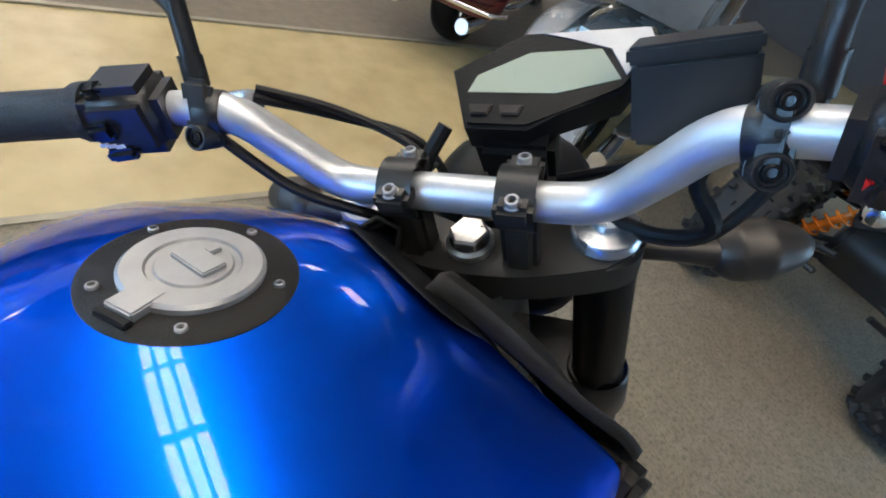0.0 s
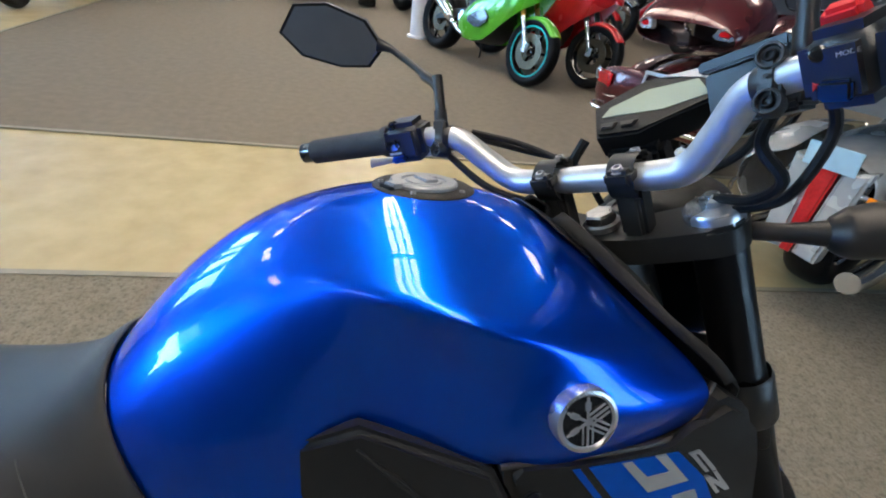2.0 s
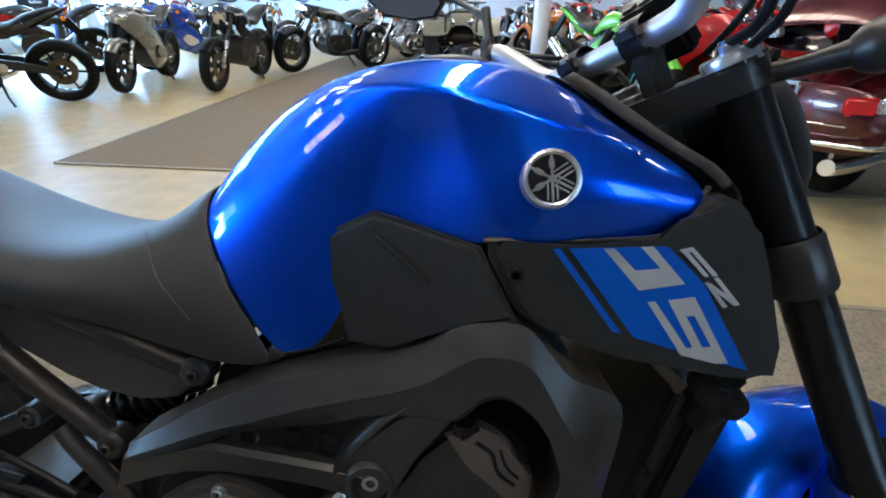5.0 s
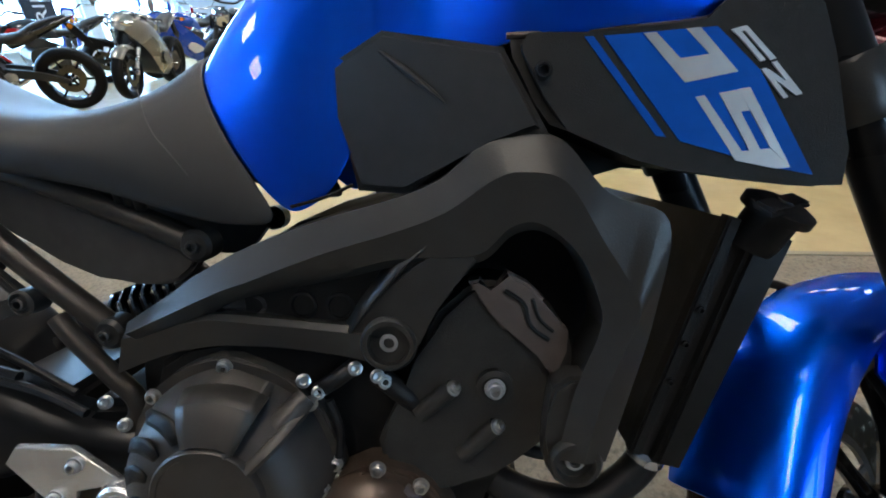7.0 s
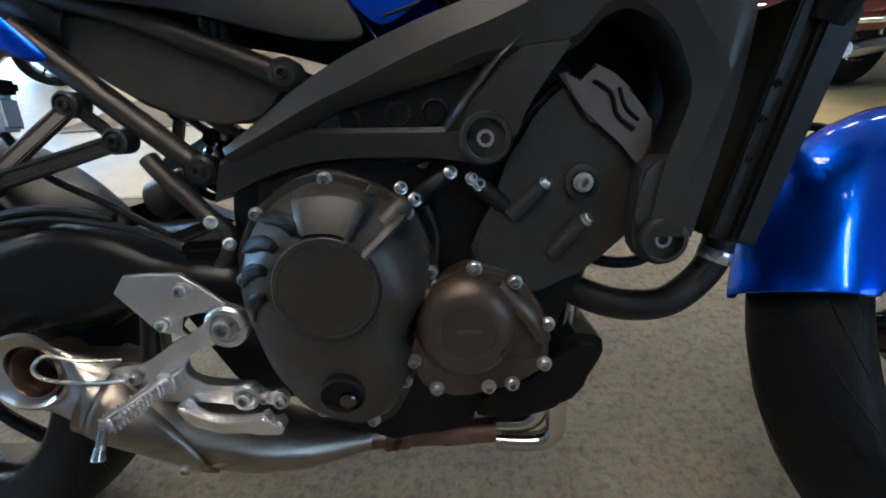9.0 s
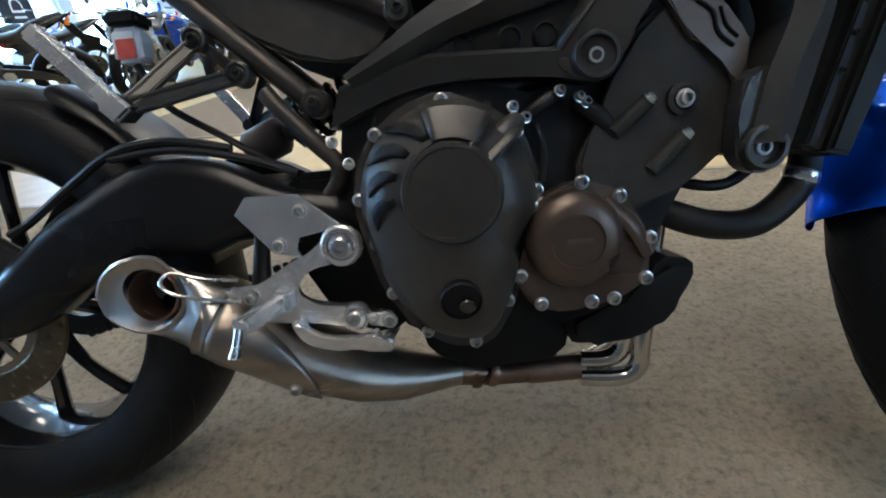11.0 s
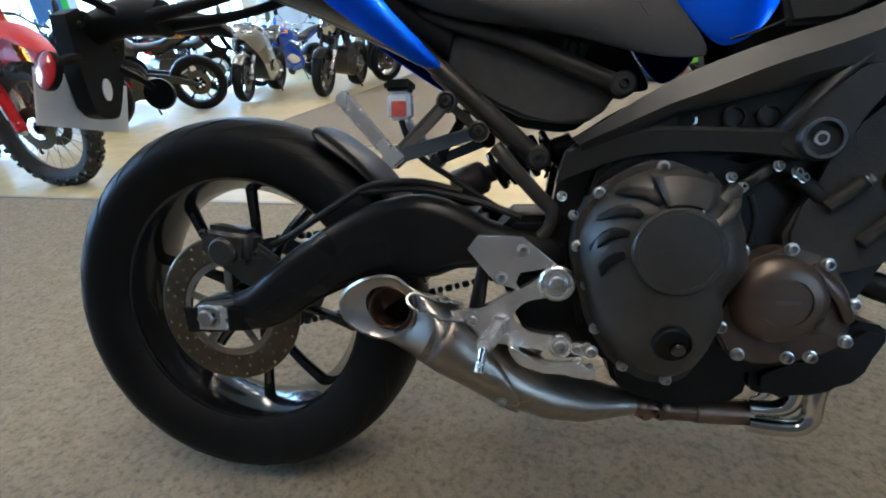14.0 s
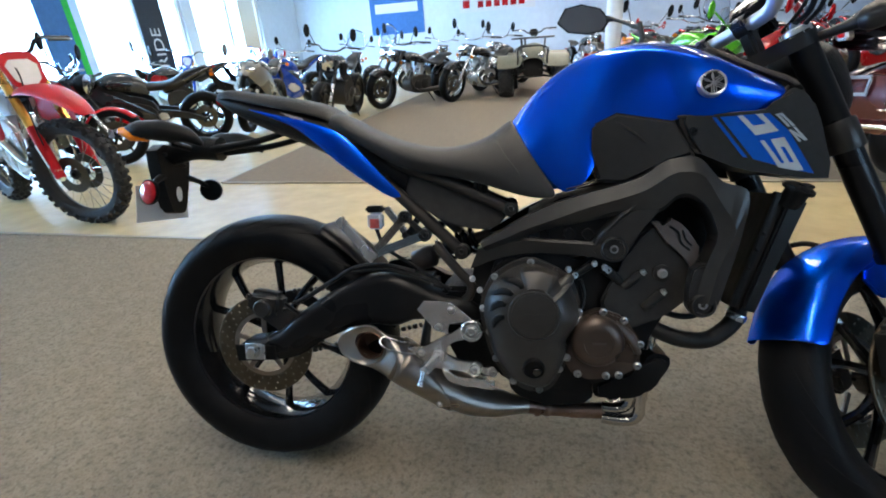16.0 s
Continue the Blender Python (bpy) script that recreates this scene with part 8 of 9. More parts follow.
    tube(b, [(0.32, -0.14, 0.70), (0.26, -0.14, 0.72), (-0.02, -0.14, 0.80)], [0.03, 0.05, 0.048], 14, smooth_n=1)
    part("exhaust", b, STEEL, t)
    b = bmesh.new()
    for y in (-0.06, 0.06):
        tube(b, [(1.08, y * 0.5, 0.94), (0.98, y, 0.62), (0.92, y, 0.30), (0.60, y, 0.28), (0.48, y, 0.45), (0.56, y, 0.80), (1.06, y * 0.5, 0.90)], 0.016, 8)
    part("frame", b, ALU, t)
    b = bmesh.new()
    plate(b, [(0.0, 0.37), (0.50, 0.48), (0.50, 0.40), (0.0, 0.31)], -0.10, -0.07, 0.006, 1)
    plate(b, [(0.0, 0.37), (0.50, 0.48), (0.50, 0.40), (0.0, 0.31)], 0.10, 0.07, 0.006, 1)
    part("swingarm", b, ALU, t)
    hb = bars(t, 1.10, 1.10, 0.41, 0.09, 0.12, BLACK, mirrors=False)
    b = bmesh.new()
    tube(b, [(1.13, -0.02, 1.06), (1.30, -0.05, 0.96), (1.36, -0.10, 0.70), (1.44, -0.11, 0.40)], 0.005, 6)
    part("brake_hose", b, HOSE, t)
    b = bmesh.new()
    tube(b, [(0.50, 0.08, 0.34), (0.46, 0.20, 0.14), (0.43, 0.24, 0.045)], 0.012, 8, smooth_n=1)
    part("side_stand", b, SATIN, t)
    return t


def quad(name, label, at, heading, col, accent, rack=True):
    t = machine(name, label, at, heading, 0, "quad bikes", "quad bike")
    for x in (0.0, 1.22):
        for y in (-0.46, 0.46):
            far_wheel(t, x, 0.305, 0.24, 0.150, "cast", 5, SATIN, y=y, knobs=True, disc=0)
    b = bmesh.new()
    plate(b, [(0.10, 0.34), (0.16, 0.62), (1.05, 0.66), (1.20, 0.44), (1.10, 0.28), (0.20, 0.26)], -0.17, 0.17, 0.03, 1)
    part("chassis", b, SATIN, t)
    for x0 in (0.02, 1.22):
        for s in (1, -1):
            b = bmesh.new()
            for dz in (0.0, 0.10):
                tube(b, [(x0 - 0.10, -0.12 * s, 0.34 + dz), (x0, -0.36 * s, 0.30 + dz * 0.4)], 0.014, 8, smooth_n=1)
                tube(b, [(x0 + 0.10, -0.12 * s, 0.34 + dz), (x0, -0.36 * s, 0.30 + dz * 0.4)], 0.014, 8, smooth_n=1)
            part("a_arm", b, SATIN, t)
            b = bmesh.new()
            mm = axis((x0, -0.30 * s, 0.34), (0, 0.42 * s, 0.9))
            tube(b, [mm @ Vector((0.035 * math.cos(2 * math.pi * k / 8), 0.035 * math.sin(2 * math.pi * k / 8), 0.27 * k / 56)) for k in range(57)], 0.006, 6, smooth_n=1)
            lathe(b, [(0.018, -0.02), (0.018, 0.33)], mm, 10)
            part("shock", b, BLACK if rack else ORANGE, t)
    for x0, d in ((0.0, -1), (1.22, 1)) if rack else ((0.0, -1),):
        for s in (1, -1):
            b = bmesh.new()
            rows = []
            for k in range(6):
                a = radians(20 + 28 * k)
                rows.append([(x0 + 0.40 * math.cos(a), -yy * s, 0.36 + 0.34 * math.sin(a) + (0.03 if yy < 0.3 else 0)) for yy in (0.16, 0.36, 0.52, 0.60)])
            loft(b, rows)
            part("mudguard", b, col, t, subsurf=1, solid=0.008)
    b = bmesh.new()
    sections(b, [[(1.42, 0, 0.62), (1.42, -0.12, 0.62), (1.42, -0.18, 0.52)], [(1.30, 0, 0.82), (1.30, -0.16, 0.80), (1.30, -0.24, 0.72)], [(0.95, 0, 0.88), (0.95, -0.14, 0.86), (0.95, -0.22, 0.76)], [(0.78, 0, 0.84), (0.78, -0.10, 0.82), (0.78, -0.14, 0.70)]])
    part("front_bodywork", b, col, t, subsurf=2, solid=0.01)
    b = bmesh.new()
    sections(b, [[(0.80, 0, 0.82), (0.80, -0.09, 0.81), (0.80, -0.12, 0.74)], [(0.50, 0, 0.79), (0.50, -0.13, 0.78), (0.50, -0.16, 0.70)], [(0.10, 0, 0.84), (0.10, -0.13, 0.83), (0.10, -0.16, 0.74)]])
    part("seat", b, SEAT, t, subsurf=1, solid=0.02)
    bars(t, 0.92, 1.02, 0.37, 0.05, 0.14, SATIN, mirrors=False)
    b = bmesh.new()
    box(b, (0.16, 0.14, 0.08), pose(0.96, 0, 1.02, 0, -20, 0), 0.02, 2)
    part("instrument_pod", b, BLACK, t)
    for s in (1, -1):
        b = bmesh.new()
        lathe(b, [(0, 0.02), (0.05, 0.012), (0.06, 0), (0.05, -0.03)], axis((1.40, -0.15 * s, 0.66), (1, 0, 0.1)), 16)
        part("headlamp", b, CHROME, t)
        b = bmesh.new()
        plate(b, [(1.0, 0.80), (1.30, 0.76), (1.36, 0.66), (1.05, 0.70)], -0.27 * s, -0.25 * s, 0.004, 1)
        part("accent_panel", b, accent, t)
    if rack:
        for x0, x1, z in ((1.0, 1.48, 0.94), (-0.28, 0.18, 0.94)):
            b = bmesh.new()
            for k in range(6):
                y = -0.33 + 0.132 * k
                tube(b, [(x0, y, z), (x1, y, z)], 0.009, 6, smooth_n=1)
            for x in (x0, x1):
                tube(b, [(x, -0.35, z), (x, 0.35, z)], 0.012, 8, smooth_n=1)
            for x in (x0 + 0.06, x1 - 0.06):
                for y in (-0.2, 0.2):
                    tube(b, [(x, y, z), (x, y * 0.9, z - 0.20)], 0.010, 6, smooth_n=1)
            part("rack", b, SATIN, t)
        b = bmesh.new()
        tube(b, [(1.50, -0.24, 0.40), (1.56, -0.24, 0.62), (1.52, -0.20, 0.80), (1.52, 0.20, 0.80), (1.56, 0.24, 0.62), (1.50, 0.24, 0.40)], 0.016, 8)
        part("bumper", b, SATIN, t)
    b = bmesh.new()
    tube(b, [(0.60, -0.16, 0.50), (0.30, -0.22, 0.52), (-0.15, -0.24, 0.56)], [0.025, 0.055, 0.05], 12, smooth_n=3)
    part("exhaust", b, STEEL, t)
    return t


SIDEWAYS = Matrix(((0, 1, 0, 0), (1, 0, 0, 0), (0, 0, 1, 0), (0, 0, 0, 1)))
TRUNKGREY = material("dull_grey_trunk_plastic", (0.20, 0.195, 0.185), 0.5, 0.1, 0, 0.08, 20, 0.2, 300)


def tourer(name, label, at, heading, col, lean=4, word="maroon", stripe=False):
    """A large touring motorcycle with panniers and a top trunk."""
    t = machine(name, label, at, heading, lean)
    far_wheel(t, 0.0, 0.320, 0.18, 0.205, "cast", 5, CHROME)
    far_wheel(t, 1.69, 0.315, 0.13, 0.228, "cast", 5, CHROME)
    fork(t, 1.28, 0.86, 1.66, 0.34, 0.10, 0.028, SATIN)
    for s in (1, -1):
        b = bmesh.new()
        rows = [
            [(-0.44, 0.17, 0.60), (-0.46, 0.30, 0.58), (-0.45, 0.34, 0.48), (-0.42, 0.30, 0.36), (-0.38, 0.18, 0.34)],
            [(-0.25, 0.17, 0.70), (-0.25, 0.36, 0.67), (-0.25, 0.41, 0.52), (-0.24, 0.37, 0.34), (-0.22, 0.18, 0.30)],
            [(0.10, 0.17, 0.72), (0.10, 0.36, 0.69), (0.10, 0.41, 0.54), (0.10, 0.37, 0.38), (0.10, 0.18, 0.34)],
            [(0.32, 0.17, 0.66), (0.32, 0.27, 0.63), (0.32, 0.30, 0.54), (0.30, 0.27, 0.44), (0.30, 0.18, 0.42)]]
        loft(b, [[(x, -y * s, z) for x, y, z in r] for r in rows])
        bag = part("pannier", b, col, t, f"gloss {word} pannier with chrome trim", subsurf=2, solid=0.01)
        b = bmesh.new()
        tube(b, [(-0.45, -0.32 * s, 0.395), (-0.25, -0.398 * s, 0.385), (0.10, -0.398 * s, 0.415), (0.30, -0.30 * s, 0.46)], 0.010, 8)
        part("chrome_strip", b, CHROME, bag)
        b = bmesh.new()
        tube(b, [(0.9, -0.15 * s, 0.24), (0.3, -0.20 * s, 0.24), (-0.30, -0.22 * s, 0.24), (-0.48, -0.22 * s, 0.25)], [0.03, 0.04, 0.045, 0.042], 12)
        part("exhaust_pipe", b, CHROME, t)
        b = bmesh.new()
        up = [(1.62, 0.10, 0.92), (1.42, 0.26, 0.98), (1.16, 0.33, 0.86), (0.80, 0.30, 0.64)]
        mi = [(1.66, 0.12, 0.80), (1.46, 0.30, 0.76), (1.16, 0.38, 0.62), (0.76, 0.34, 0.46)]
        dn = [(1.60, 0.10, 0.64), (1.40, 0.26, 0.52), (1.14, 0.32, 0.36), (0.78, 0.26, 0.30)]
        loft(b, [[(x, -y * s, z) for x, y, z in r] for r in (up, mi, dn)])
        part("side_fairing", b, col, t, subsurf=2, solid=0.01)
        b = bmesh.new()
        lathe(b, [(0.02, 0), (0.13, 0), (0.12, 0.05), (0.05, 0.07), (0, 0.07)], axis((0.72, -0.22 * s, 0.40), (0, -s, 0)), 24)
        part("engine_cover", b, CHROME, t)
    b = bmesh.new()
    if stripe:   # a squarer trunk with a slim lamp over a grey lower half
        sections(b, [[(-0.50, 0, 1.02), (-0.50, -0.25, 1.01), (-0.48, -0.29, 0.98), (-0.48, -0.29, 0.96)], [(-0.44, 0, 1.09), (-0.44, -0.25, 1.08), (-0.42, -0.31, 1.02), (-0.42, -0.31, 0.96)], [(-0.10, 0, 1.13), (-0.10, -0.25, 1.12), (-0.10, -0.31, 1.06), (-0.10, -0.31, 0.96)], [(0.00, 0, 1.06), (0.00, -0.22, 1.05), (0.00, -0.28, 1.02), (0.00, -0.28, 0.96)]])
        trunk = part("top_trunk", b, col, t, f"gloss {word} trunk lid", subsurf=1, solid=0.008, angle=60)
        b = bmesh.new()
        plate(b, [(-0.50, 0.955), (0.00, 0.955), (-0.02, 0.80), (-0.40, 0.80), (-0.485, 0.88)], -0.29, 0.29, 0.020, 0, 3)
        part("trunk_base", b, TRUNKGREY, trunk, "grey lower half of the trunk")
        b = bmesh.new()
        plate(b, [(-0.24, 0.965), (-0.10, 1.000), (0.02, 1.008), (0.10, 1.000), (0.24, 0.965), (0.10, 0.957), (-0.10, 0.957)], -0.515, -0.47, 0.004, 0, m=SIDEWAYS)
        part("tail_lamp", b, REDLENS, trunk, "slim red lamp across the trunk")
        bolt(trunk, (-0.502, 0.02, 0.905), (-1, 0, 0), 0.010, CAPDISC, "lock")
    else:
        sections(b, [[(-0.50, 0, 0.90), (-0.50, -0.24, 0.89), (-0.48, -0.29, 0.84), (-0.45, -0.26, 0.78), (-0.45, 0, 0.77)],
                     [(-0.38, 0, 1.06), (-0.38, -0.27, 1.04), (-0.36, -0.33, 0.94), (-0.34, -0.30, 0.78), (-0.34, 0, 0.77)],
                     [(-0.08, 0, 1.10), (-0.08, -0.25, 1.08), (-0.08, -0.30, 0.94), (-0.08, -0.27, 0.80), (-0.08, 0, 0.78)],
                     [(0.00, 0, 1.02), (0.00, -0.22, 1.00), (0.00, -0.26, 0.92), (0.00, -0.24, 0.80), (0.00, 0, 0.78)]])
        trunk = part("top_trunk", b, col, t, f"gloss {word} top trunk", subsurf=2, solid=0.01)
        for s in (1, -1):
            b = bmesh.new()
            plate(b, [(-0.060, -0.030), (0.050, -0.036), (0.070, 0.020), (-0.030, 0.030)], -0.014, 0.02, 0.006, 1, m=pose(-0.470, -0.215 * s, 0.875, 0, 0, -90 + 22 * s) @ Matrix.Diagonal((s, 1, 1, 1)))
            lens = part("trunk_lamp", b, ALU, trunk, "clear trunk lamp with a red heart")
            b = bmesh.new()
            plate(b, [(-0.030, -0.016), (0.030, -0.018), (0.034, 0.008), (-0.020, 0.012)], -0.018, -0.010, 0.003, 1, m=pose(-0.470, -0.215 * s, 0.875, 0, 0, -90 + 22 * s) @ Matrix.Diagonal((s, 1, 1, 1)))
            part("red_heart", b, REDLENS, lens)
    b = bmesh.new()
    sections(b, [[(-0.50, 0, 0.66), (-0.50, -0.14, 0.64), (-0.47, -0.16, 0.50), (-0.44, -0.10, 0.44)], [(-0.20, 0, 0.74), (-0.20, -0.18, 0.70), (-0.20, -0.20, 0.56), (-0.20, -0.12, 0.44)], [(0.30, 0, 0.72), (0.30, -0.18, 0.70), (0.30, -0.20, 0.60), (0.30, -0.14, 0.50)]])
    part("rear_mudguard", b, col, t, subsurf=2, solid=0.01)
    b = bmesh.new()
    sections(b, [[(0.02, 0, 1.00), (0.02, -0.20, 0.98), (0.04, -0.22, 0.84)], [(0.14, 0, 0.86), (0.14, -0.20, 0.85), (0.14, -0.23, 0.74)], [(0.40, 0, 0.82), (0.40, -0.20, 0.80), (0.40, -0.22, 0.70)], [(0.60, 0, 0.76), (0.60, -0.17, 0.75), (0.60, -0.20, 0.66)], [(0.86, 0, 0.80), (0.86, -0.10, 0.79), (0.86, -0.13, 0.70)]])
    part("seat", b, SEAT, t, subsurf=1, solid=0.03)
    b = bmesh.new()
    sections(b, [[(0.82, 0, 0.84), (0.82, -0.11, 0.82), (0.82, -0.16, 0.70)], [(1.05, 0, 0.95), (1.05, -0.15, 0.93), (1.05, -0.22, 0.78)], [(1.28, 0, 0.98), (1.28, -0.18, 0.96), (1.28, -0.25, 0.86)], [(1.60, 0, 0.98), (1.58, -0.16, 0.96), (1.56, -0.22, 0.88)], [(1.72, 0, 0.82), (1.70, -0.12, 0.80), (1.66, -0.16, 0.72)]])
    part("fuel_tank", b, col, t, subsurf=2)
    b = bmesh.new()
    plate(b, [(0.50, 0.24), (0.50, 0.58), (1.10, 0.62), (1.20, 0.30), (1.0, 0.18)], -0.22, 0.22, 0.03, 1)
    part("engine_block", b, COVER, t)
    b = bmesh.new()
    sections(b, [[(1.28, 0, 1.42), (1.28, -0.18, 1.38), (1.25, -0.27, 1.24)], [(1.42, 0, 1.18), (1.41, -0.20, 1.16), (1.36, -0.28, 1.08)], [(1.54, 0, 0.98), (1.52, -0.16, 0.97), (1.48, -0.22, 0.95)]])
    part("windscreen", b, TINT, t, "clear touring windscreen", subsurf=1, solid=0.004)
    bars(t, 1.18, 1.08, 0.40, 0.02, 0.22, SATIN)
    if not stripe:
        b = bmesh.new()
        sections(b, [[(-0.575, 0, 0.66), (-0.570, -0.22, 0.65), (-0.545, -0.36, 0.62), (-0.480, -0.42, 0.58)], [(-0.610, 0, 0.56), (-0.600, -0.24, 0.55), (-0.570, -0.39, 0.53), (-0.490, -0.44, 0.51)], [(-0.600, 0, 0.44), (-0.590, -0.24, 0.44), (-0.555, -0.38, 0.43), (-0.480, -0.43, 0.42)], [(-0.550, 0, 0.33), (-0.545, -0.22, 0.33), (-0.510, -0.34, 0.33), (-0.460, -0.38, 0.34)]])
        fascia = part("rear_body", b, col, t, f"gloss {word} rear body between the panniers", subsurf=2, solid=0.008)
        b = bmesh.new()
        tube(b, [(-0.470, -0.435, 0.385), (-0.560, -0.375, 0.385), (-0.600, -0.20, 0.385), (-0.608, 0, 0.385), (-0.600, 0.20, 0.385), (-0.560, 0.375, 0.385), (-0.470, 0.435, 0.385)], 0.013, 10)
        part("chrome_strip", b, CHROME, fascia)
        b = bmesh.new()
        for w, h, dy, dz in ((0.13, 0.018, 0, 0.045), (0.13, 0.018, 0, -0.045), (0.018, 0.11, -0.056, 0), (0.018, 0.11, 0.056, 0)):
            box(b, (0.020, w, h), pose(-0.605, dy, 0.600 + dz, 0, 12, 0), 0.005, 2)
        part("badge_frame", b, CHROME, fascia, "square chrome frame")
        for s in (1, -1):
            b = bmesh.new()
            box(b, (0.030, 0.13, 0.085), pose(-0.572, -0.325 * s, 0.560, 0, -8, 24 * s), 0.014, 3)
            lens = part("tail_lamp", b, REDLENS, fascia, "red tail lamp with a clear end")
            b = bmesh.new()
            box(b, (0.030, 0.07, 0.085), pose(-0.530, -0.400 * s, 0.568, 0, -8, 44 * s), 0.014, 3)
            part("clear_lens", b, ALU, lens)
            b = bmesh.new()
            tube(b, [(-0.590, -0.30 * s, 0.470), (-0.602, -0.12 * s, 0.474)], 0.004, 6, smooth_n=1)
            part("chrome_line", b, CHROME, fascia)
    if stripe:
        b = bmesh.new()
        plate(b, [(-0.036, 0.63), (0.036, 0.63), (0.018, 0.28), (-0.018, 0.28)], -0.535, -0.46, 0.008, 0, m=SIDEWAYS)
        part("tail_panel", b, REDLENS, t, "red plastic tail panel")
        b = bmesh.new()
        box(b, (0.006, 0.17, 0.09), pose(-0.545, 0, 0.66, 0, -14, 0), 0.002)
        part("paper_plate", b, SIGNBLUE, t, "pale blue blank dealer plate")
        for s in (1, -1):
            b = bmesh.new()
            tube(b, [(-0.49, -0.06 * s, 0.56), (-0.50, -0.11 * s, 0.56), (-0.505, -0.145 * s, 0.558)], [0.007, 0.009, 0.010], 8)
            stalk = part("turn_signal", b, CHROME, t)
            b = bmesh.new()
            tube(b, [(-0.505, -0.145 * s, 0.558), (-0.51, -0.180 * s, 0.556), (-0.512, -0.200 * s, 0.555)], [0.011, 0.011, 0.005], 8)
            part("lens", b, AMBER, stalk)
            b = bmesh.new()
            plate(b, [(0.040 * s, 0.62), (0.125 * s, 0.64), (0.105 * s, 0.27), (0.022 * s, 0.28)], -0.522, -0.44, 0.012, 0, 3, m=SIDEWAYS)
            part("tail_flank", b, col, t)
    b = bmesh.new()
    tube(b, [(0.56, 0.14, 0.22), (0.52, 0.20, 0.10), (0.50, 0.22, 0.02)], 0.013, 8, smooth_n=1)
    part("side_stand", b, SATIN, t)
    return t


SILVER = paint("silver", (0.30, 0.285, 0.25), 0.5)
PEARL = paint("pale_silver", (0.42, 0.41, 0.39), 0.3)
JET = paint("black", (0.012, 0.012, 0.013), 0.0)
GREEN = paint("lime_green", (0.10, 0.46, 0.02), 0.1)
SRED = paint("red", (0.50, 0.008, 0.012), 0.1)
DRED = material("red_dirt_bike_plastic", (0.52, 0.006, 0.012), 0.40, 0, 0.0, 0.06, 20, spec=0.22)
MAROON = paint("maroon", (0.075, 0.006, 0.008), 0.3)
RBLUE = paint("royal_blue", (0.01, 0.06, 0.42), 0.2)
WHITE = paint("white", (0.62, 0.62, 0.62), 0.0)
ORANGE = paint("orange", (0.62, 0.16, 0.01), 0.0)


def front_at(x, y, heading, base=1.40):
    """The place of the rear axle when the front wheel stands at x, y."""
    return (x - base * math.cos(radians(heading)), y - base * math.sin(radians(heading)))


dirt("dirt_bike", "red dirt bike with gold forks, white number plate and knobbly tyres", front_at(-2.26, 1.80, -24, 1.48), -24, DRED, WHITEPL, lean=0, steer=22)
sport("motorcycle", "black and red sport motorcycle with silver exhaust", (-3.34, 4.86), 212, JET, SRED)
sport("motorcycle", "silver fairing sport motorcycle standing on vinyl floor", front_at(-3.07, 5.32, -80), -80, SILVER, JET, rimmat=SATIN)
sport("motorcycle", "black naked motorcycle with round headlamp", front_at(-2.03, 5.47, -90), -90, JET, BLACK, naked=True, rimmat=SATIN)
sport("motorcycle", "lime green sport motorcycle with teal rim tape", front_at(2.61, 4.12, -66), -66, GREEN, JET, tape=TEAL)
sport("motorcycle", "red sport motorcycle with clear screen", front_at(3.30, 4.20, -62), -62, SRED, JET)
sport("motorcycle", "red sport motorcycle with clear screen", front_at(4.14, 5.69, -62), -62, SRED, WHITE)
sport("motorcycle", "blue and white sport motorcycle", front_at(-3.9, 7.3, -110), -110, RBLUE, WHITE)
sport("motorcycle", "black naked motorcycle beside other motorcycles", front_at(-5.2, 5.8, -120), -120, JET, SRED, naked=True)
sport("motorcycle", "red and white sport motorcycle near the windows", front_at(-5.5, 3.6, -20), -20, SRED, WHITE)
sport("motorcycle", "black sport motorcycle near the windows", front_at(-5.0, 2.6, 8), 8, JET, SRED)
sport("motorcycle", "black and red sport motorcycle behind the dirt bike", front_at(-3.55, 3.55, 20), 20, JET, SRED, naked=True)
dirt("dirt_bike", "blue dirt bike standing before the windows", front_at(-6.4, 8.8, -60, 1.48), -60, RBLUE, WHITEPL)
cruiser("cruiser", "black cruiser motorcycle with hard saddlebags", front_at(-1.6, 7.1, -122, 1.62), -122, JET, bags=True, chrome=False)
cruiser("cruiser", "black cruiser with chrome forks and wire wheels", front_at(-0.50, 7.6, -124, 1.62), -122, JET)
cruiser("cruiser", "black cruiser motorcycle with chrome engine", front_at(-0.05, 9.2, -122, 1.62), -122, JET)
cruiser("cruiser", "black touring cruiser with windscreen and saddlebags", front_at(-2.2, 8.8, -125, 1.62), -125, JET, bags=True, screen=True)
cruiser("cruiser", "orange and black cruiser with wire wheels", front_at(2.5, 6.3, -70, 1.62), -70, ORANGE)
cruiser("cruiser", "maroon cruiser in the far row", front_at(3.8, 7.5, -75, 1.62), -75, MAROON, screen=True)
for k, (x, y, col, style) in enumerate([(2.42, 10.40, JET, 0), (3.35, 10.12, SRED, 1), (4.28, 9.84, JET, 0), (5.21, 9.57, WHITE, 1), (6.14, 9.29, SRED, 0), (7.07, 9.02, JET, 1), (5.02, 6.72, JET, 0), (6.04, 6.44, SRED, 1), (-3.16, 10.49, JET, 0), (-4.37, 9.57, JET, 0), (-5.58, 11.04, SRED, 1), (-1.12, 11.22, MAROON, 0)]):
    if style:
        sport("motorcycle", "sport motorcycle in the far row", front_at(x, y, -75), -75, col, JET)
    else:
        cruiser("cruiser", "cruiser motorcycle in the far row", front_at(x, y, -75, 1.62), -75, col, screen=k % 4 == 0)
quad("quad_bike", "grey green utility quad bike with racks facing the aisle", (1.05, 9.1), -94, TAN, BLACK)
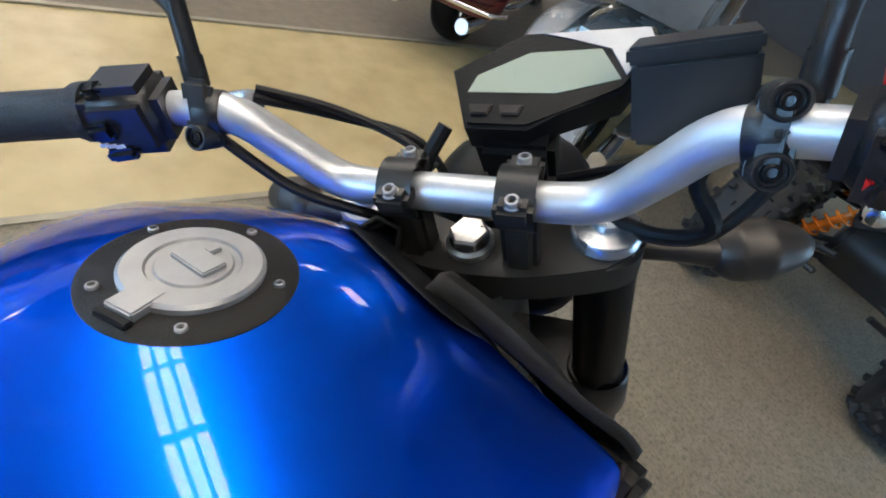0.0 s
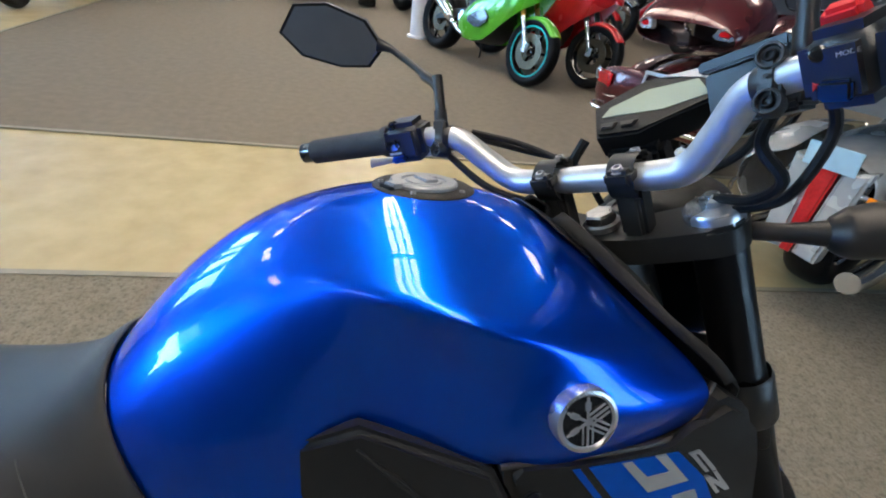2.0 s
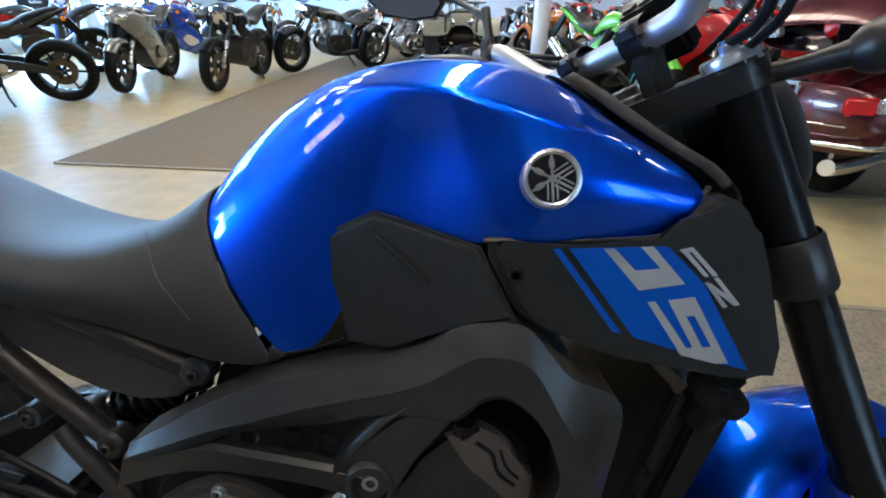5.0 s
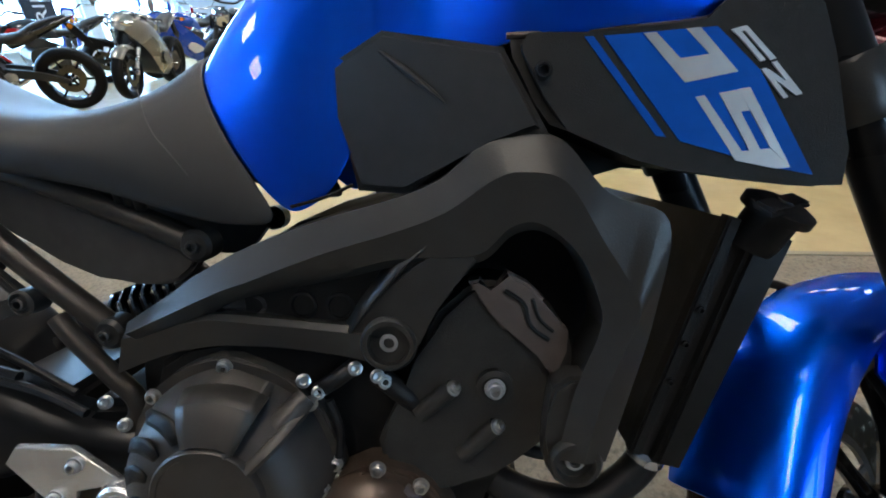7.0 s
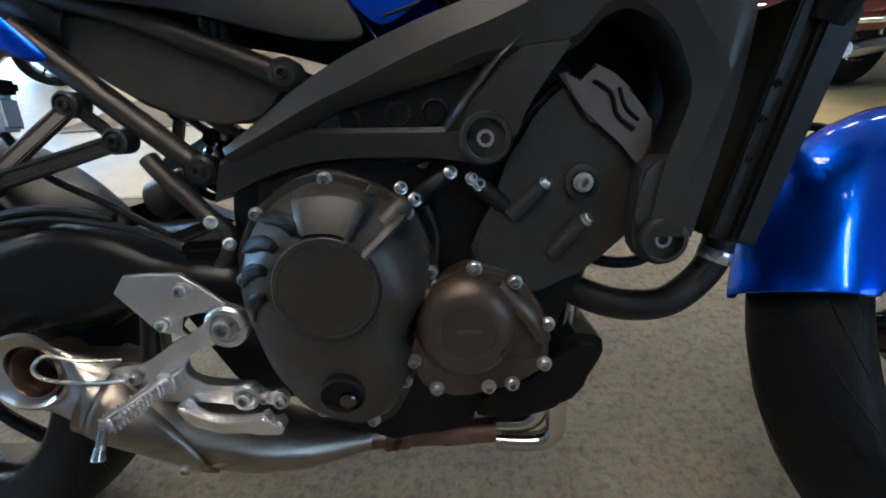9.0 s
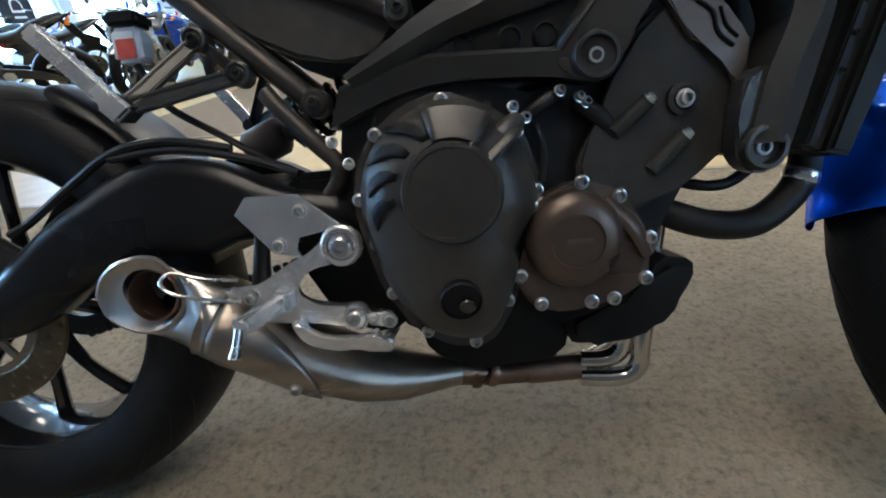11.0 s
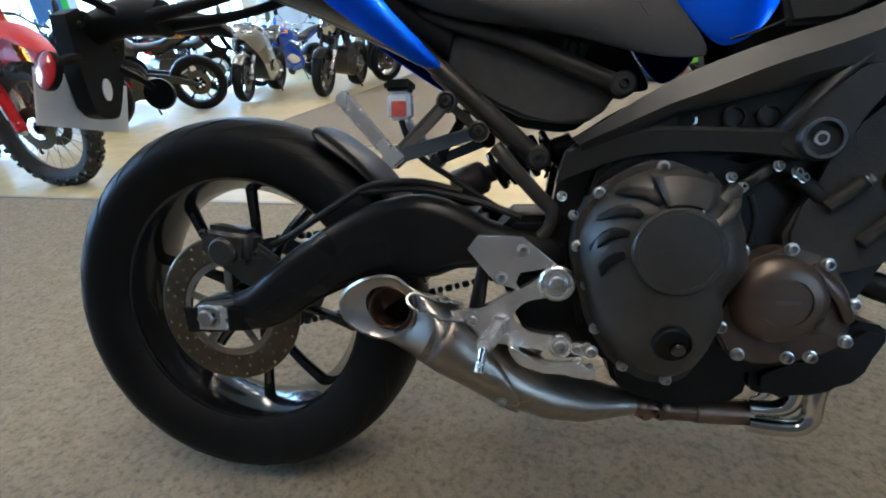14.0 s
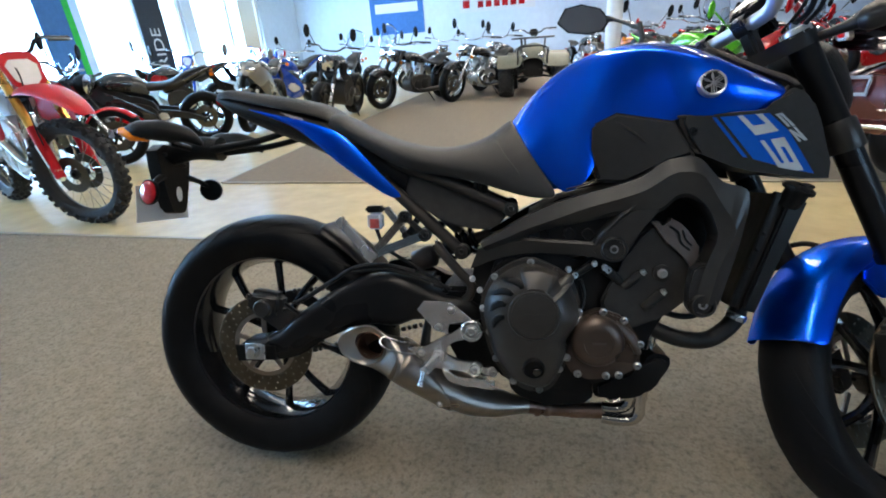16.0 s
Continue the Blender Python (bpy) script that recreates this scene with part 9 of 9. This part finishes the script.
quad("quad_bike", "black sport quad bike with lime and orange accents", (4.38, -0.16), 179, BLACK, GREEN, rack=False)
tourer("touring_motorcycle", "maroon touring motorcycle with panniers and top trunk", (3.08, 2.35), 25, MAROON)
tourer("touring_motorcycle", "silver touring motorcycle with red tail panel and pale plate", (3.04, 1.18), 18, PEARL, word="silver", stripe=True)

# signs, banners and pictures on the walls
def flat_sign(name, label, x, y, z, w, h, mat, heading, bars_=(), cat="sign"):
    t = thing(name, label, cat, m=ROOM @ pose(x, y, z, 0, 0, heading))
    b = bmesh.new()
    box(b, (w, 0.03, h), None, 0.004)
    part("panel", b, mat, t, smooth=False)
    for bx, bz, bw, bh, bm_ in bars_:
        b = bmesh.new()
        box(b, (bw, 0.006, bh), Tm(bx, -0.017, bz), 0)
        part("bar", b, bm_, t, smooth=False)
    return t


SIGNW = material("white_sign_panel", (0.72, 0.74, 0.76), 0.4, 0, 0, 0.03, 10)
BANNER = material("black_banner_cloth", (0.02, 0.025, 0.035), 0.8, 0, 0, 0.2, 12, 0.3, 200)
GBANNER = material("green_banner_cloth", (0.03, 0.50, 0.08), 0.8, 0, 0, 0.1, 12, 0.3, 200)
BBANNER = material("blue_banner_cloth", (0.05, 0.16, 0.40), 0.8, 0, 0, 0.1, 12, 0.3, 200)
flat_sign("wall_sign", "white wall sign with red lettering bars", -1.4, Y1 - 0.02, 2.15, 2.6, 0.6, SIGNW, 0, [(-1.05, -0.05, 0.24, 0.24, SRED)] + [(-0.55 + 0.28 * k, -0.08, 0.20, 0.20, SRED) for k in range(6)])
flat_sign("wall_sign", "white wall sign with dark lettering bars", 7.0, Y1 - 0.02, 2.1, 1.6, 0.55, SIGNW, 0, [(-0.4 + 0.2 * k, 0, 0.13, 0.26, BANNER) for k in range(5)])
flat_sign("framed_picture", "small dark framed picture on the wall", 3.4, Y1 - 0.02, 2.0, 0.7, 0.45, BANNER, 0, [(0, 0, 0.58, 0.33, BBANNER)], "picture")
flat_sign("framed_picture", "small dark framed picture on the wall", 5.2, Y1 - 0.02, 2.0, 0.6, 0.45, BANNER, 0, [(0, 0, 0.48, 0.33, SIGNW)], "picture")
flat_sign("wall_panel", "light blue display panel on the wall", -5.0, Y1 - 0.02, 2.0, 2.0, 1.3, BBANNER, 0, [(0, 0.2, 1.6, 0.3, SIGNW)])
ban = flat_sign("banner", "tall black banner hanging before the windows", X0 + 0.5, 9.3, 1.75, 0.75, 2.4, BANNER, 90)
writing("lettering", "RIDE", 0.42, SIGNW, ban, Tm(0.15, -0.018, -0.45) @ Euler((radians(90), radians(-90), 0)).to_matrix().to_4x4())
flat_sign("banner", "blue and green feather banner before the windows", X0 + 0.5, 7.0, 1.7, 0.7, 2.3, BBANNER, 90, [(0.28, 0, 0.14, 2.3, GBANNER)])
flat_sign("banner", "white and blue banner before the windows", X0 + 0.5, 4.6, 1.6, 0.8, 2.2, SIGNW, 90, [(0, 0.4, 0.6, 0.8, BBANNER)])
